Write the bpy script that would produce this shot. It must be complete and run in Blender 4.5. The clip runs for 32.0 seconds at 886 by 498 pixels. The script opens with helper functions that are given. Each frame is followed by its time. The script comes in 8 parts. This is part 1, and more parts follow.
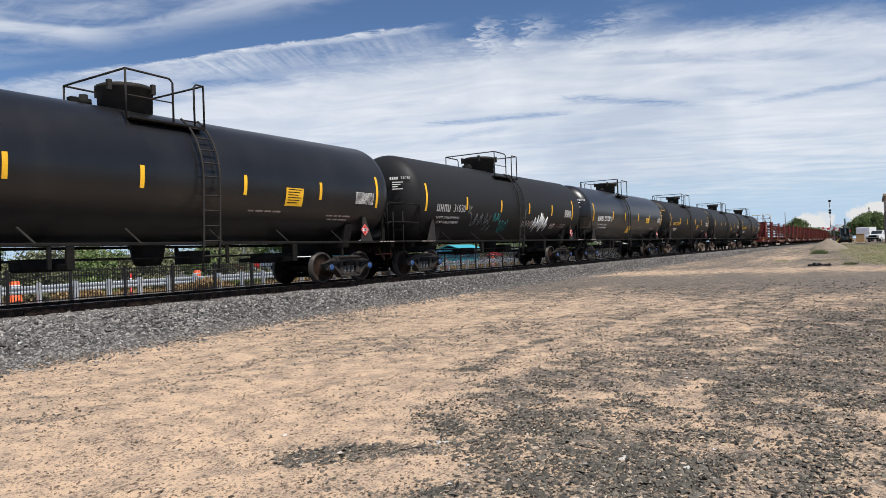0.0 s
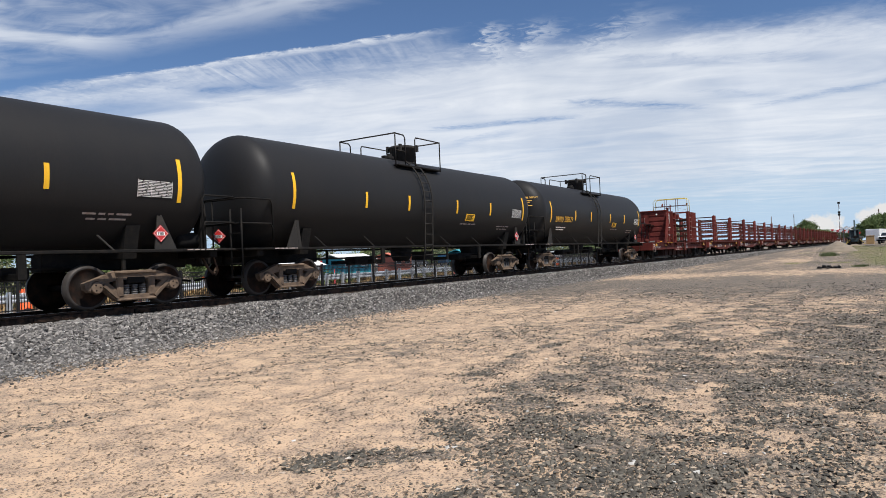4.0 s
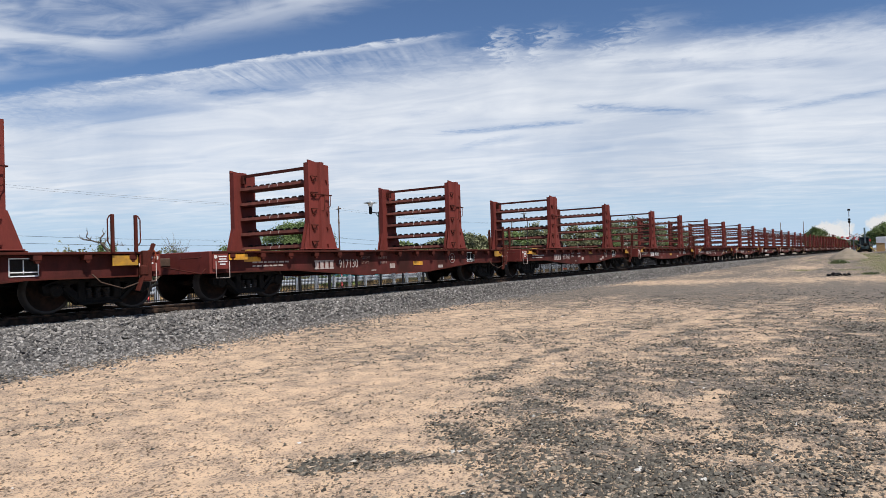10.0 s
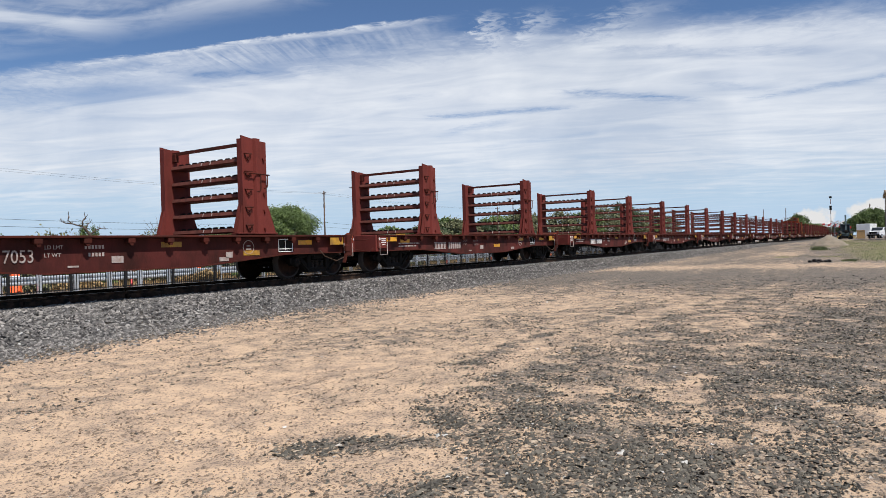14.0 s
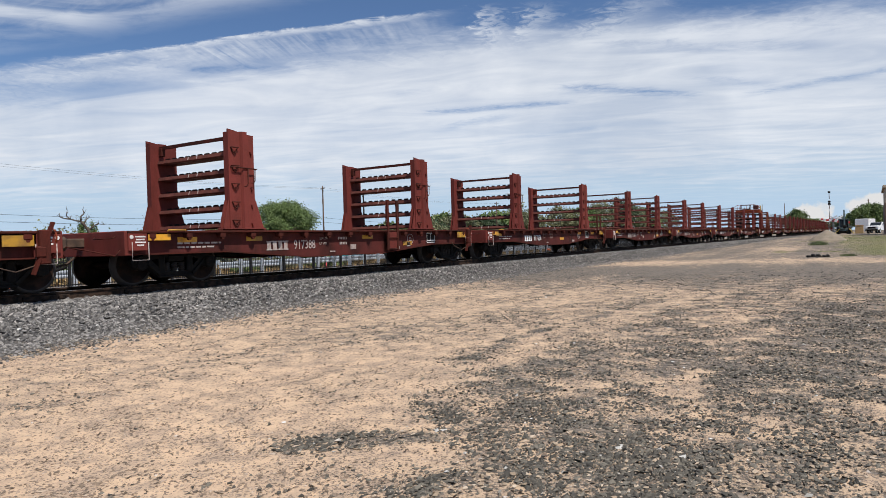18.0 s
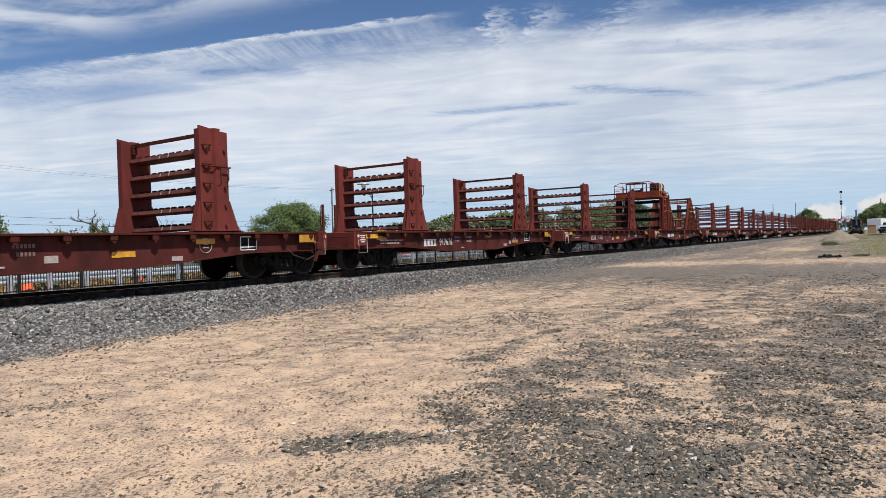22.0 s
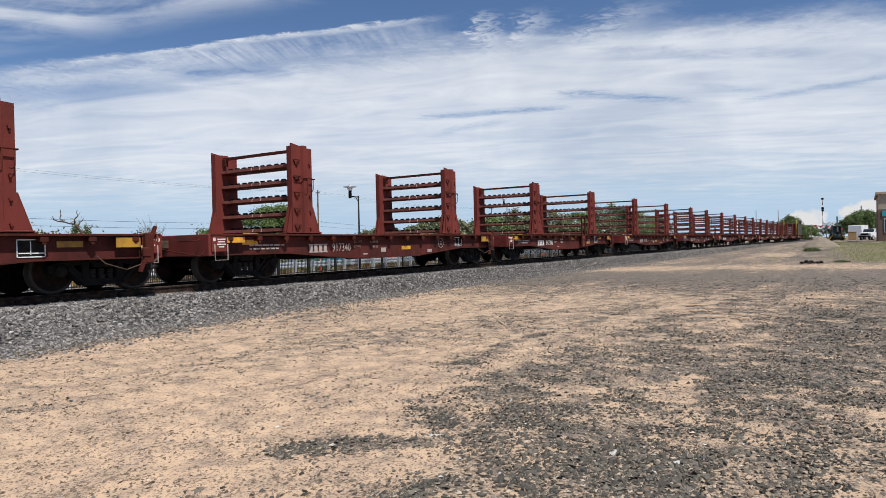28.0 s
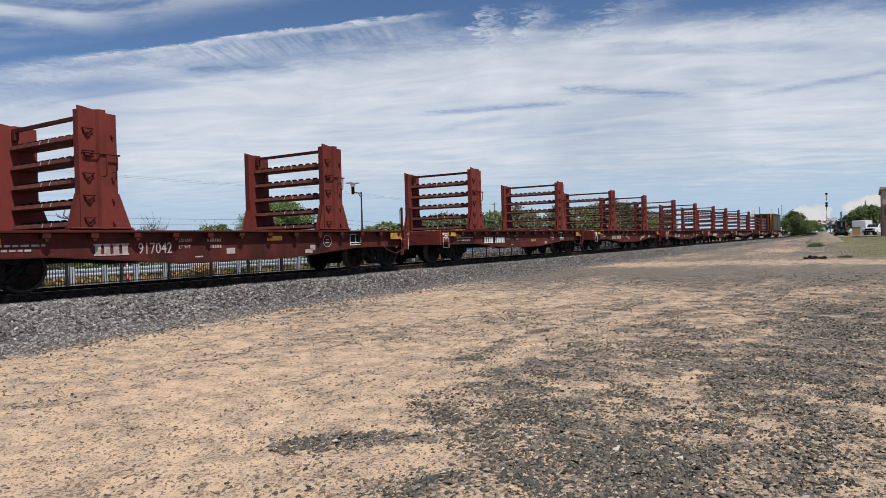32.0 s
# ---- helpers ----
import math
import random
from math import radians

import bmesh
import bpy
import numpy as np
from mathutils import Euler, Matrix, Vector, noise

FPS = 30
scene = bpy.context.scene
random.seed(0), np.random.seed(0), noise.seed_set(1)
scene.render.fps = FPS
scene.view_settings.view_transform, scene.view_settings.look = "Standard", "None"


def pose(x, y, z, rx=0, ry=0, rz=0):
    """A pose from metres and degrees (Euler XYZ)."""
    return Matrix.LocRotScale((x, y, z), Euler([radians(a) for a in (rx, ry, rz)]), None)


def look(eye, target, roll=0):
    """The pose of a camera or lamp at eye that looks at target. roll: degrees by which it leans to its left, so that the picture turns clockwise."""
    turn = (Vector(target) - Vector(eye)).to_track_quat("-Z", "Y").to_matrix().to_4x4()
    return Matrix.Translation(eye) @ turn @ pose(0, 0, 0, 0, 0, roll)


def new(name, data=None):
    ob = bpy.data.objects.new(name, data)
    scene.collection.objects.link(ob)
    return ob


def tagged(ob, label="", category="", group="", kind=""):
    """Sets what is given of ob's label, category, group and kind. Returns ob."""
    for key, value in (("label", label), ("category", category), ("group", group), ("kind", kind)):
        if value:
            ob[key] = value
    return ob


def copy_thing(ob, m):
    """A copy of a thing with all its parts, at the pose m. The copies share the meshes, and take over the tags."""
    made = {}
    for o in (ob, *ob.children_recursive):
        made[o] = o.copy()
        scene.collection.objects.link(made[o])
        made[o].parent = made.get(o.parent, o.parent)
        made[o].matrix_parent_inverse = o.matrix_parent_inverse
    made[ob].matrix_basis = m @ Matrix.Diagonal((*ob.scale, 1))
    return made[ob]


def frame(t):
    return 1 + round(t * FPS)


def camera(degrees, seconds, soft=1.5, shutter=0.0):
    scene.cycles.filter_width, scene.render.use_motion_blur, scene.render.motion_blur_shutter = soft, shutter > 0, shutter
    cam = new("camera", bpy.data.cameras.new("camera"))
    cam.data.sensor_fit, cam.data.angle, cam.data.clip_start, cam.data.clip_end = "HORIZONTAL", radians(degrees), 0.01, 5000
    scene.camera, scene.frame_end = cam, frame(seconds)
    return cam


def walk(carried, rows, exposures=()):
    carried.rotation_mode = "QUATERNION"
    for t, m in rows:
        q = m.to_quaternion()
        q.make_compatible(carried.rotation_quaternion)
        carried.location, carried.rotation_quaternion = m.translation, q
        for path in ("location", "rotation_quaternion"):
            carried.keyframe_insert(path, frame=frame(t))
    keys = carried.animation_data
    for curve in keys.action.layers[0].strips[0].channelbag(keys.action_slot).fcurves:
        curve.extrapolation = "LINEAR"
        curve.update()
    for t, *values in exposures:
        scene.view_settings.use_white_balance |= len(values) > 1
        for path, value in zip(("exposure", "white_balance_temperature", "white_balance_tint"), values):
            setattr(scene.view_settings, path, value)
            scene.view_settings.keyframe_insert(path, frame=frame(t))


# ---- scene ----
cam = camera(66.3, 32.0, soft=0.85)
EYE = 1.40          # the eye over the dirt
TRACK_Y = 14.57     # centre line of the track; it runs along x
RAIL_Z = 0.70       # rail head over the dirt
PATH = [
    (0.0, 90.266, 2.0, -57.6), (0.5, 90.285, 2.0, -57.519), (1.0, 90.293, 2.074, -57.61), (1.5, 90.359, 2.157, -57.766),
    (2.0, 90.308, 2.224, -57.608), (2.5, 90.226, 2.185, -57.356), (3.0, 90.445, 2.187, -57.167), (3.5, 90.682, 2.306, -57.107),
    (5.5, 90.622, 2.337, -56.33), (6.0, 90.797, 2.246, -55.873), (6.5, 90.928, 2.352, -55.197), (7.0, 90.85, 2.424, -55.383),
    (7.5, 90.732, 1.942, -56.116), (8.0, 90.627, 1.9, -56.34), (8.5, 90.604, 2.061, -56.207), (9.0, 90.717, 1.987, -56.171),
    (9.5, 91.014, 1.827, -56.282), (10.0, 91.025, 1.852, -56.376), (10.5, 91.025, 1.975, -56.392), (11.0, 91.107, 1.975, -56.216),
    (11.5, 91.143, 1.933, -56.201), (12.0, 90.9, 1.974, -56.49), (12.5, 90.341, 1.955, -56.864), (13.0, 90.079, 1.745, -57.2),
    (13.5, 89.895, 1.645, -57.524), (14.0, 89.735, 1.613, -57.582), (14.5, 89.673, 1.591, -57.573), (16.5, 88.814, 1.667, -57.956),
    (17.0, 88.632, 1.46, -58.066), (17.5, 88.98, 1.549, -57.863), (18.0, 89.327, 1.653, -57.678), (18.5, 89.595, 1.804, -57.374),
    (19.0, 89.779, 2.074, -57.162), (19.5, 89.835, 2.152, -56.896), (20.0, 89.774, 2.137, -56.742), (20.5, 89.762, 2.095, -56.638),
    (21.0, 89.816, 2.009, -56.637), (21.5, 89.69, 2.063, -56.752), (22.0, 89.448, 1.804, -56.922), (22.5, 89.39, 1.634, -57.303),
    (23.0, 89.482, 1.647, -57.476), (23.5, 89.507, 1.612, -57.6), (24.0, 89.502, 1.469, -57.547), (24.5, 89.415, 1.401, -57.257),
    (25.0, 89.41, 1.371, -56.981), (25.5, 89.299, 1.444, -56.869), (27.5, 89.551, 1.437, -57.922), (28.0, 89.703, 1.385, -58.106),
    (28.5, 89.639, 1.393, -58.125), (29.0, 89.547, 1.433, -57.969), (29.5, 89.512, 1.558, -57.807), (30.0, 89.532, 1.646, -57.817),
    (30.5, 89.45, 1.573, -57.764), (31.0, 89.299, 1.484, -57.734), (31.5, 89.255, 1.419, -57.834), (32.0, 89.367, 1.485, -57.858)]
walk(cam, [(t, pose(0, 0, EYE, a, b, c)) for t, a, b, c in PATH], [(0, 0.06), (3, 0.08), (6, 0.06), (6.6, 0.02), (7, -0.05), (8, -0.05), (9, 0.03), (10, 0.06), (13, 0.06), (17, 0.02), (25, 0.04), (28, 0.01), (31, 0.0), (32, -0.10)])

# ---- sky, sun ----
SUN_EL, SUN_AZ = 60.0, 250.0      # degrees; azimuth from +x towards +y
sun_dir = Vector((math.cos(radians(SUN_EL)) * math.cos(radians(SUN_AZ)), math.cos(radians(SUN_EL)) * math.sin(radians(SUN_AZ)), math.sin(radians(SUN_EL))))
sun = new("sun", bpy.data.lights.new("sun", "SUN"))
sun.data.energy, sun.data.angle, sun.data.color = 5.0, radians(0.55), (1.0, 0.955, 0.90)
sun.matrix_world = look(sun_dir * 200, (0, 0, 0))
scene.view_settings.exposure = 0.0


def links(tree, *pairs):
    for a, b in pairs:
        tree.links.new(a, b)


def node(tree, kind, **values):
    n = tree.nodes.new(kind)
    for k, v in values.items():
        n.inputs[k.replace("_", " ")].default_value = v
    return n


def ramp(tree, stops):
    n = tree.nodes.new("ShaderNodeValToRGB")
    while len(n.color_ramp.elements) < len(stops):
        n.color_ramp.elements.new(0.5)
    for e, (p, c) in zip(n.color_ramp.elements, stops):
        e.position, e.color = p, (*c, 1) if len(c) == 3 else c
    return n


def op(tree, what, a, b=None, c=None):
    n = tree.nodes.new("ShaderNodeMath")
    n.operation = what
    for i, v in enumerate((a, b, c)):
        if v is None:
            continue
        if isinstance(v, (int, float)):
            n.inputs[i].default_value = v
        else:
            tree.links.new(v, n.inputs[i])
    return n.outputs[0]


def mix(tree, fac, a, b):
    n = tree.nodes.new("ShaderNodeMix")
    n.data_type = "RGBA"
    for i, v in ((0, fac), (6, a), (7, b)):
        if isinstance(v, (int, float)):
            n.inputs[i].default_value = v
        elif isinstance(v, tuple):
            n.inputs[i].default_value = (*v, 1)
        else:
            tree.links.new(v, n.inputs[i])
    return n.outputs[2]


def make_world():
    w = bpy.data.worlds.new("sky")
    scene.world = w
    w.use_nodes = True
    t = w.node_tree
    t.nodes.clear()
    out, bg = t.nodes.new("ShaderNodeOutputWorld"), t.nodes.new("ShaderNodeBackground")
    sky = t.nodes.new("ShaderNodeTexSky")
    sky.sky_type, sky.sun_disc = "NISHITA", False
    sky.sun_elevation, sky.sun_rotation = radians(SUN_EL), radians(90 - SUN_AZ)
    sky.altitude, sky.air_density, sky.dust_density, sky.ozone_density = 1450, 1.0, 0.4, 1.0
    co = t.nodes.new("ShaderNodeTexCoord")
    sep = t.nodes.new("ShaderNodeSeparateXYZ")
    links(t, (co.outputs["Generated"], sep.inputs[0]))
    # cloud sheet high above: the way met with a level plane, then turned along the wind
    z = op(t, "MAXIMUM", op(t, "ADD", sep.outputs[2], 0.05), 0.03)
    px, py = op(t, "DIVIDE", sep.outputs[0], z), op(t, "DIVIDE", sep.outputs[1], z)
    along = op(t, "SUBTRACT", op(t, "MULTIPLY", px, 0.39), op(t, "MULTIPLY", py, 0.92))
    across = op(t, "ADD", op(t, "MULTIPLY", px, 0.92), op(t, "MULTIPLY", py, 0.39))

    def layer(sa, sb, detail, rough, distort, at=0.0):
        com = t.nodes.new("ShaderNodeCombineXYZ")
        links(t, (op(t, "MULTIPLY", along, sa), com.inputs[0]), (op(t, "MULTIPLY", across, sb), com.inputs[1]))
        com.inputs[2].default_value = at
        n = node(t, "ShaderNodeTexNoise", Scale=1.0, Detail=detail, Roughness=rough, Distortion=distort)
        links(t, (com.outputs[0], n.inputs["Vector"]))
        return op(t, "SUBTRACT", n.outputs["Fac"], 0.5)

    def plus(*terms):
        total = terms[0]
        for x in terms[1:]:
            total = op(t, "ADD", total, x)
        return total

    def times(*terms):
        total = terms[0]
        for x in terms[1:]:
            total = op(t, "MULTIPLY", total, x)
        return total

    def rise(x, lo, hi):
        """0 below lo, 1 above hi; falls where hi is the lower."""
        n = t.nodes.new("ShaderNodeMapRange")
        n.interpolation_type = "SMOOTHSTEP"
        n.inputs["From Min"].default_value, n.inputs["From Max"].default_value = min(lo, hi), max(lo, hi)
        if hi < lo:
            n.inputs["To Min"].default_value, n.inputs["To Max"].default_value = 1.0, 0.0
        links(t, (x, n.inputs[0]))
        return n.outputs[0]

    def line(a0, a1, c0, c1, wide):
        """A soft streak from (a0, c0) to (a1, c1) of the sheet."""
        slope = (c1 - c0) / (a1 - a0)
        off = op(t, "DIVIDE", op(t, "SUBTRACT", bent, plus(times(op(t, "SUBTRACT", along, a0), slope), c0)), wide)
        bell = op(t, "POWER", 2.718, times(off, off, -1.0))
        return times(bell, rise(drift, a0 - 0.10, a0 + 0.12), rise(drift, a1 + 0.10, a1 - 0.15))

    broad = layer(0.8, 1.0, 4, 0.5, 0.3, 1.3)
    wisp = layer(1.4, 2.9, 4, 0.50, 0.9, 4.1)
    fine = layer(5.0, 8.0, 6, 0.60, 1.3, 7.7)
    curl = layer(13.0, 15.0, 5, 0.6, 1.2, 9.4)
    ripple = layer(24.0, 2.2, 2, 0.5, 0.8, 2.9)
    bent = plus(across, times(wisp, 0.30), times(fine, 0.12))
    drift = plus(along, times(broad, 0.30), times(fine, 0.30))
    # the main sheet, with a ragged upper rim
    sheet_ = times(rise(plus(bent, times(broad, 0.35), times(along, 0.05), times(curl, 0.16)), 2.66, 3.12), plus(0.87, times(wisp, 0.60), times(fine, 0.08), times(broad, 0.25)))
    # one long trail with a crisp upper edge and fluff that sinks below it
    trail_at = op(t, "SUBTRACT", plus(across, times(along, 0.07), times(broad, 0.16), times(fine, 0.05), times(curl, 0.06)), 2.497)
    below = op(t, "SUBTRACT", plus(across, times(along, 0.10), times(wisp, 0.22), times(fine, 0.16), times(curl, 0.09)), 2.46)
    crisp = rise(op(t, "DIVIDE", trail_at, plus(0.016, times(rise(along, -1.5, -2.5), 0.07))), -1.0, 1.0)
    core = times(crisp, rise(trail_at, 0.12, 0.02), plus(0.62, times(curl, 1.4), times(fine, 0.7)))
    combed = plus(0.56, times(wisp, 0.9), times(curl, 0.6), times(ripple, 1.5, rise(along, -1.75, -1.2)))
    fluff = times(crisp, rise(below, 0.46, 0.16), combed)
    fluff = times(fluff, plus(0.42, times(rise(along, -0.8, -1.7), 0.58)))
    trail = times(op(t, "MAXIMUM", core, fluff), rise(drift, -0.30, -0.62))
    # veils above the trail and over the rest of the sky
    veil = times(rise(plus(bent, times(along, 0.14), times(broad, 0.4)), 2.24, 1.98), rise(plus(wisp, times(broad, 0.9), times(fine, 0.3)), -0.28, 0.20), plus(0.22, times(rise(across, 0.8, 1.7), 0.56)))
    # upright wisps that stand off the rim of the sheet
    plume = None
    for a0, tilt, wide in ((-0.22, 0.10, 0.040), (-0.05, 0.20, 0.050), (0.30, 0.3, 0.11)):
        off = op(t, "DIVIDE", op(t, "SUBTRACT", plus(along, times(op(t, "SUBTRACT", across, 2.7), tilt), times(curl, 0.30), times(fine, 0.25)), a0), wide)
        one = op(t, "POWER", 2.718, times(off, off, -1.0))
        plume = one if plume is None else op(t, "MAXIMUM", plume, one)
    plume = times(plume, rise(bent, 2.44, 2.62), rise(across, 3.1, 2.8), plus(0.42, times(curl, 1.2)))
    gaps = None
    for a0, a1, c0, c1, wide, deep in ((-1.72, -1.22, 2.98, 3.03, 0.085, 0.78), (-2.5, -1.75, 3.12, 3.16, 0.10, 0.35), (-0.74, 0.13, 4.09, 4.06, 0.055, 0.75), (0.14, 0.80, 3.80, 4.02, 0.060, 0.75), (0.75, 1.2, 3.72, 3.86, 0.05, 0.35), (1.12, 1.80, 4.10, 3.62, 0.065, 0.55), (0.30, 1.20, 3.12, 3.22, 0.05, 0.38), (-0.9, -0.6, 3.66, 3.60, 0.06, 0.30), (-0.75, -0.2, 4.55, 4.30, 0.06, 0.4), (-0.55, 0.4, 5.2, 4.75, 0.07, 0.28)):
        one = times(line(a0, a1, c0, c1, wide * 1.35), deep, plus(0.74, times(curl, 1.5), times(fine, 1.0)))
        gaps = one if gaps is None else op(t, "MAXIMUM", gaps, one)
    open_ = op(t, "SUBTRACT", 1.0, sheet_)
    for k in (trail, veil, plume):
        open_ = times(open_, op(t, "SUBTRACT", 1.0, k))
    low = rise(plus(sep.outputs[2], times(wisp, 0.05), times(fine, 0.03)), 0.035, 0.125)
    total = times(op(t, "SUBTRACT", 1.0, open_), op(t, "SUBTRACT", 1.0, gaps), plus(0.25, times(low, 0.75)))
    cover = t.nodes.new("ShaderNodeMapRange")
    cover.inputs["To Max"].default_value = 0.94
    links(t, (total, cover.inputs[0]))
    # cumulus heads low on the horizon
    cum = node(t, "ShaderNodeTexNoise", Scale=42.0, Detail=6.0, Roughness=0.55)
    links(t, (co.outputs["Generated"], cum.inputs["Vector"]))
    heaps = None
    for cy, cz, wy, wz in ((0.066, 0.018, 0.026, 0.024), (0.004, 0.022, 0.026, 0.026), (-0.10, 0.016, 0.05, 0.022), (0.30, 0.010, 0.06, 0.014)):
        dy = op(t, "DIVIDE", op(t, "SUBTRACT", sep.outputs[1], cy), wy)
        dz = op(t, "DIVIDE", op(t, "SUBTRACT", sep.outputs[2], cz), wz)
        one = op(t, "SUBTRACT", 1.0, op(t, "ADD", op(t, "MULTIPLY", dy, dy), op(t, "MULTIPLY", dz, dz)))
        heaps = one if heaps is None else op(t, "MAXIMUM", heaps, one)
    heaps = op(t, "MULTIPLY", op(t, "GREATER_THAN", sep.outputs[0], 0.0), op(t, "ADD", heaps, op(t, "MULTIPLY", op(t, "SUBTRACT", cum.outputs["Fac"], 0.5), 2.2)))
    heap = t.nodes.new("ShaderNodeMapRange")
    heap.interpolation_type = "SMOOTHSTEP"
    heap.inputs["From Min"].default_value, heap.inputs["From Max"].default_value = 0.15, 0.55
    links(t, (heaps, heap.inputs[0]))
    scaled = t.nodes.new("ShaderNodeVectorMath")
    scaled.operation = "SCALE"
    scaled.inputs["Scale"].default_value = SKY_GAIN
    links(t, (sky.outputs[0], scaled.inputs[0]))
    tint = t.nodes.new("ShaderNodeVectorMath")
    tint.operation = "MULTIPLY"
    tint.inputs[1].default_value = SKY_TINT
    links(t, (scaled.outputs[0], tint.inputs[0]))
    clear = mix(t, rise(sep.outputs[2], 0.16, 0.03), tint.outputs[0], LOW_SKY)
    # thin veils stay blue-grey, thick heads are whiter
    thick = t.nodes.new("ShaderNodeMapRange")
    thick.inputs["From Min"].default_value, thick.inputs["From Max"].default_value = -0.24, 0.12
    heads = node(t, "ShaderNodeTexNoise", Scale=5.0, Detail=5.0, Roughness=0.5, Distortion=0.6)
    links(t, (co.outputs["Generated"], heads.inputs["Vector"]))
    links(t, (op(t, "ADD", op(t, "SUBTRACT", heads.outputs["Fac"], 0.5), op(t, "ADD", op(t, "MULTIPLY", curl, 0.10), op(t, "MULTIPLY", wisp, 0.38))), thick.inputs[0]))
    cloud = mix(t, thick.outputs[0], CLOUD_VEIL, CLOUD_HEAD)
    col = mix(t, cover.outputs[0], clear, cloud)
    col = mix(t, op(t, "MULTIPLY", heap.outputs[0], 0.85), col, (0.80, 0.77, 0.74))
    links(t, (col, bg.inputs[0]), (bg.outputs[0], out.inputs[0]))
    bg.inputs[1].default_value = 1.0


SKY_GAIN = 0.085
SKY_TINT = (0.80, 0.95, 1.14)
LOW_SKY = (0.41, 0.585, 0.77)      # pale blue air near the horizon
CLOUD_VEIL, CLOUD_HEAD = (0.60, 0.655, 0.745), (0.79, 0.825, 0.88)
make_world()

# ---- materials ----


def material(name, colour, rough=0.7, metal=0.0, spots=None, amount=0.5, scale=6.0, fine=60.0, bump=0.2, vary=0.15, streak=1.0, space="Object"):
    """Base colour with broad stains of a second colour, fine grain, relief, and a shift of value from object to object."""
    m = bpy.data.materials.new(name)
    m.use_nodes = True
    t = m.node_tree
    b = t.nodes["Principled BSDF"]
    co = t.nodes.new("ShaderNodeTexCoord")
    info = t.nodes.new("ShaderNodeObjectInfo")
    mp = t.nodes.new("ShaderNodeMapping")
    mp.inputs["Scale"].default_value = (1, 1, streak)
    add = t.nodes.new("ShaderNodeVectorMath")
    off = op(t, "MULTIPLY", info.outputs["Random"], 37.0)
    links(t, (co.outputs[space], mp.inputs[0]), (mp.outputs[0], add.inputs[0]), (off, add.inputs[1]))
    n1 = node(t, "ShaderNodeTexNoise", Scale=scale, Detail=6.0, Roughness=0.62)
    n2 = node(t, "ShaderNodeTexNoise", Scale=fine, Detail=4.0, Roughness=0.7)
    for n in (n1, n2):
        links(t, (add.outputs[0], n.inputs["Vector"]))
    spots = spots or tuple(c * 0.6 for c in colour)
    mask = t.nodes.new("ShaderNodeMapRange")
    mask.inputs["From Min"].default_value, mask.inputs["From Max"].default_value = 0.62 - 0.35 * amount, 0.80 - 0.25 * amount
    links(t, (n1.outputs["Fac"], mask.inputs[0]))
    col = mix(t, op(t, "MULTIPLY", mask.outputs[0], min(1.0, amount * 1.4)), colour, spots)
    hsv = t.nodes.new("ShaderNodeHueSaturation")
    value = op(t, "ADD", op(t, "MULTIPLY", op(t, "SUBTRACT", info.outputs["Random"], 0.5), vary), op(t, "ADD", 0.78, op(t, "MULTIPLY", n2.outputs["Fac"], 0.44)))
    links(t, (col, hsv.inputs["Color"]), (value, hsv.inputs["Value"]), (hsv.outputs[0], b.inputs["Base Color"]))
    r = op(t, "ADD", rough - 0.08, op(t, "MULTIPLY", n2.outputs["Fac"], 0.2))
    links(t, (r, b.inputs["Roughness"]))
    b.inputs["Metallic"].default_value = metal
    if bump:
        bp = node(t, "ShaderNodeBump", Strength=bump, Distance=0.02)
        links(t, (n2.outputs["Fac"], bp.inputs["Height"]), (bp.outputs[0], b.inputs["Normal"]))
    return m


BLACK = material("tank_black_paint", (0.0185, 0.0183, 0.0187), 0.50, 0, (0.021, 0.020, 0.0195), 0.5, 1.2, 30, 0.03, 0.1, 0.25)
BLACK.node_tree.nodes["Principled BSDF"].inputs["Specular IOR Level"].default_value = 0.16
BLACK_GLOSS = material("tank_gloss_black_paint", (0.010, 0.010, 0.011), 0.30, 0, (0.022, 0.021, 0.020), 0.45, 1.0, 30, 0.02, 0.1, 0.25)
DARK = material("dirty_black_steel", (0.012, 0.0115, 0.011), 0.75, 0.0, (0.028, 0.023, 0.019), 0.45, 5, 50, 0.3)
DUSTY = material("dusty_black_steel", (0.034, 0.032, 0.030), 0.75, 0.0, (0.055, 0.048, 0.040), 0.45, 5, 50, 0.2)
WHEEL = material("wheel_steel", (0.016, 0.012, 0.010), 0.7, 0.1, (0.060, 0.030, 0.019), 0.5, 4, 40, 0.3)
CASTING = material("dusty_black_casting", (0.030, 0.027, 0.025), 0.7, 0, (0.055, 0.046, 0.038), 0.5, 5, 40, 0.35)
TAN_CASTING = material("dust_brown_casting", (0.175, 0.125, 0.088), 0.85, 0, (0.075, 0.055, 0.042), 0.55, 4, 40, 0.4)
BLUE_CAP = material("blue_enamel", (0.03, 0.09, 0.24), 0.5, 0, (0.03, 0.05, 0.10), 0.4, 12, 60, 0.1)
SPRING_STEEL = material("pale_spring_steel", (0.12, 0.115, 0.11), 0.6, 0.2, (0.05, 0.042, 0.036), 0.5, 8, 60, 0.1)
TREAD = material("worn_tread", (0.060, 0.054, 0.050), 0.45, 0.2, (0.04, 0.034, 0.03), 0.4, 8, 60, 0.1)
RUSTY = material("rusty_cast_steel", (0.11, 0.070, 0.050), 0.85, 0.0, (0.045, 0.034, 0.028), 0.6, 5, 40, 0.4)
RED = material("oxide_red_paint", (0.165, 0.036, 0.029), 0.62, 0, (0.100, 0.026, 0.020), 0.55, 2.2, 45, 0.15, 0.25, 0.35)
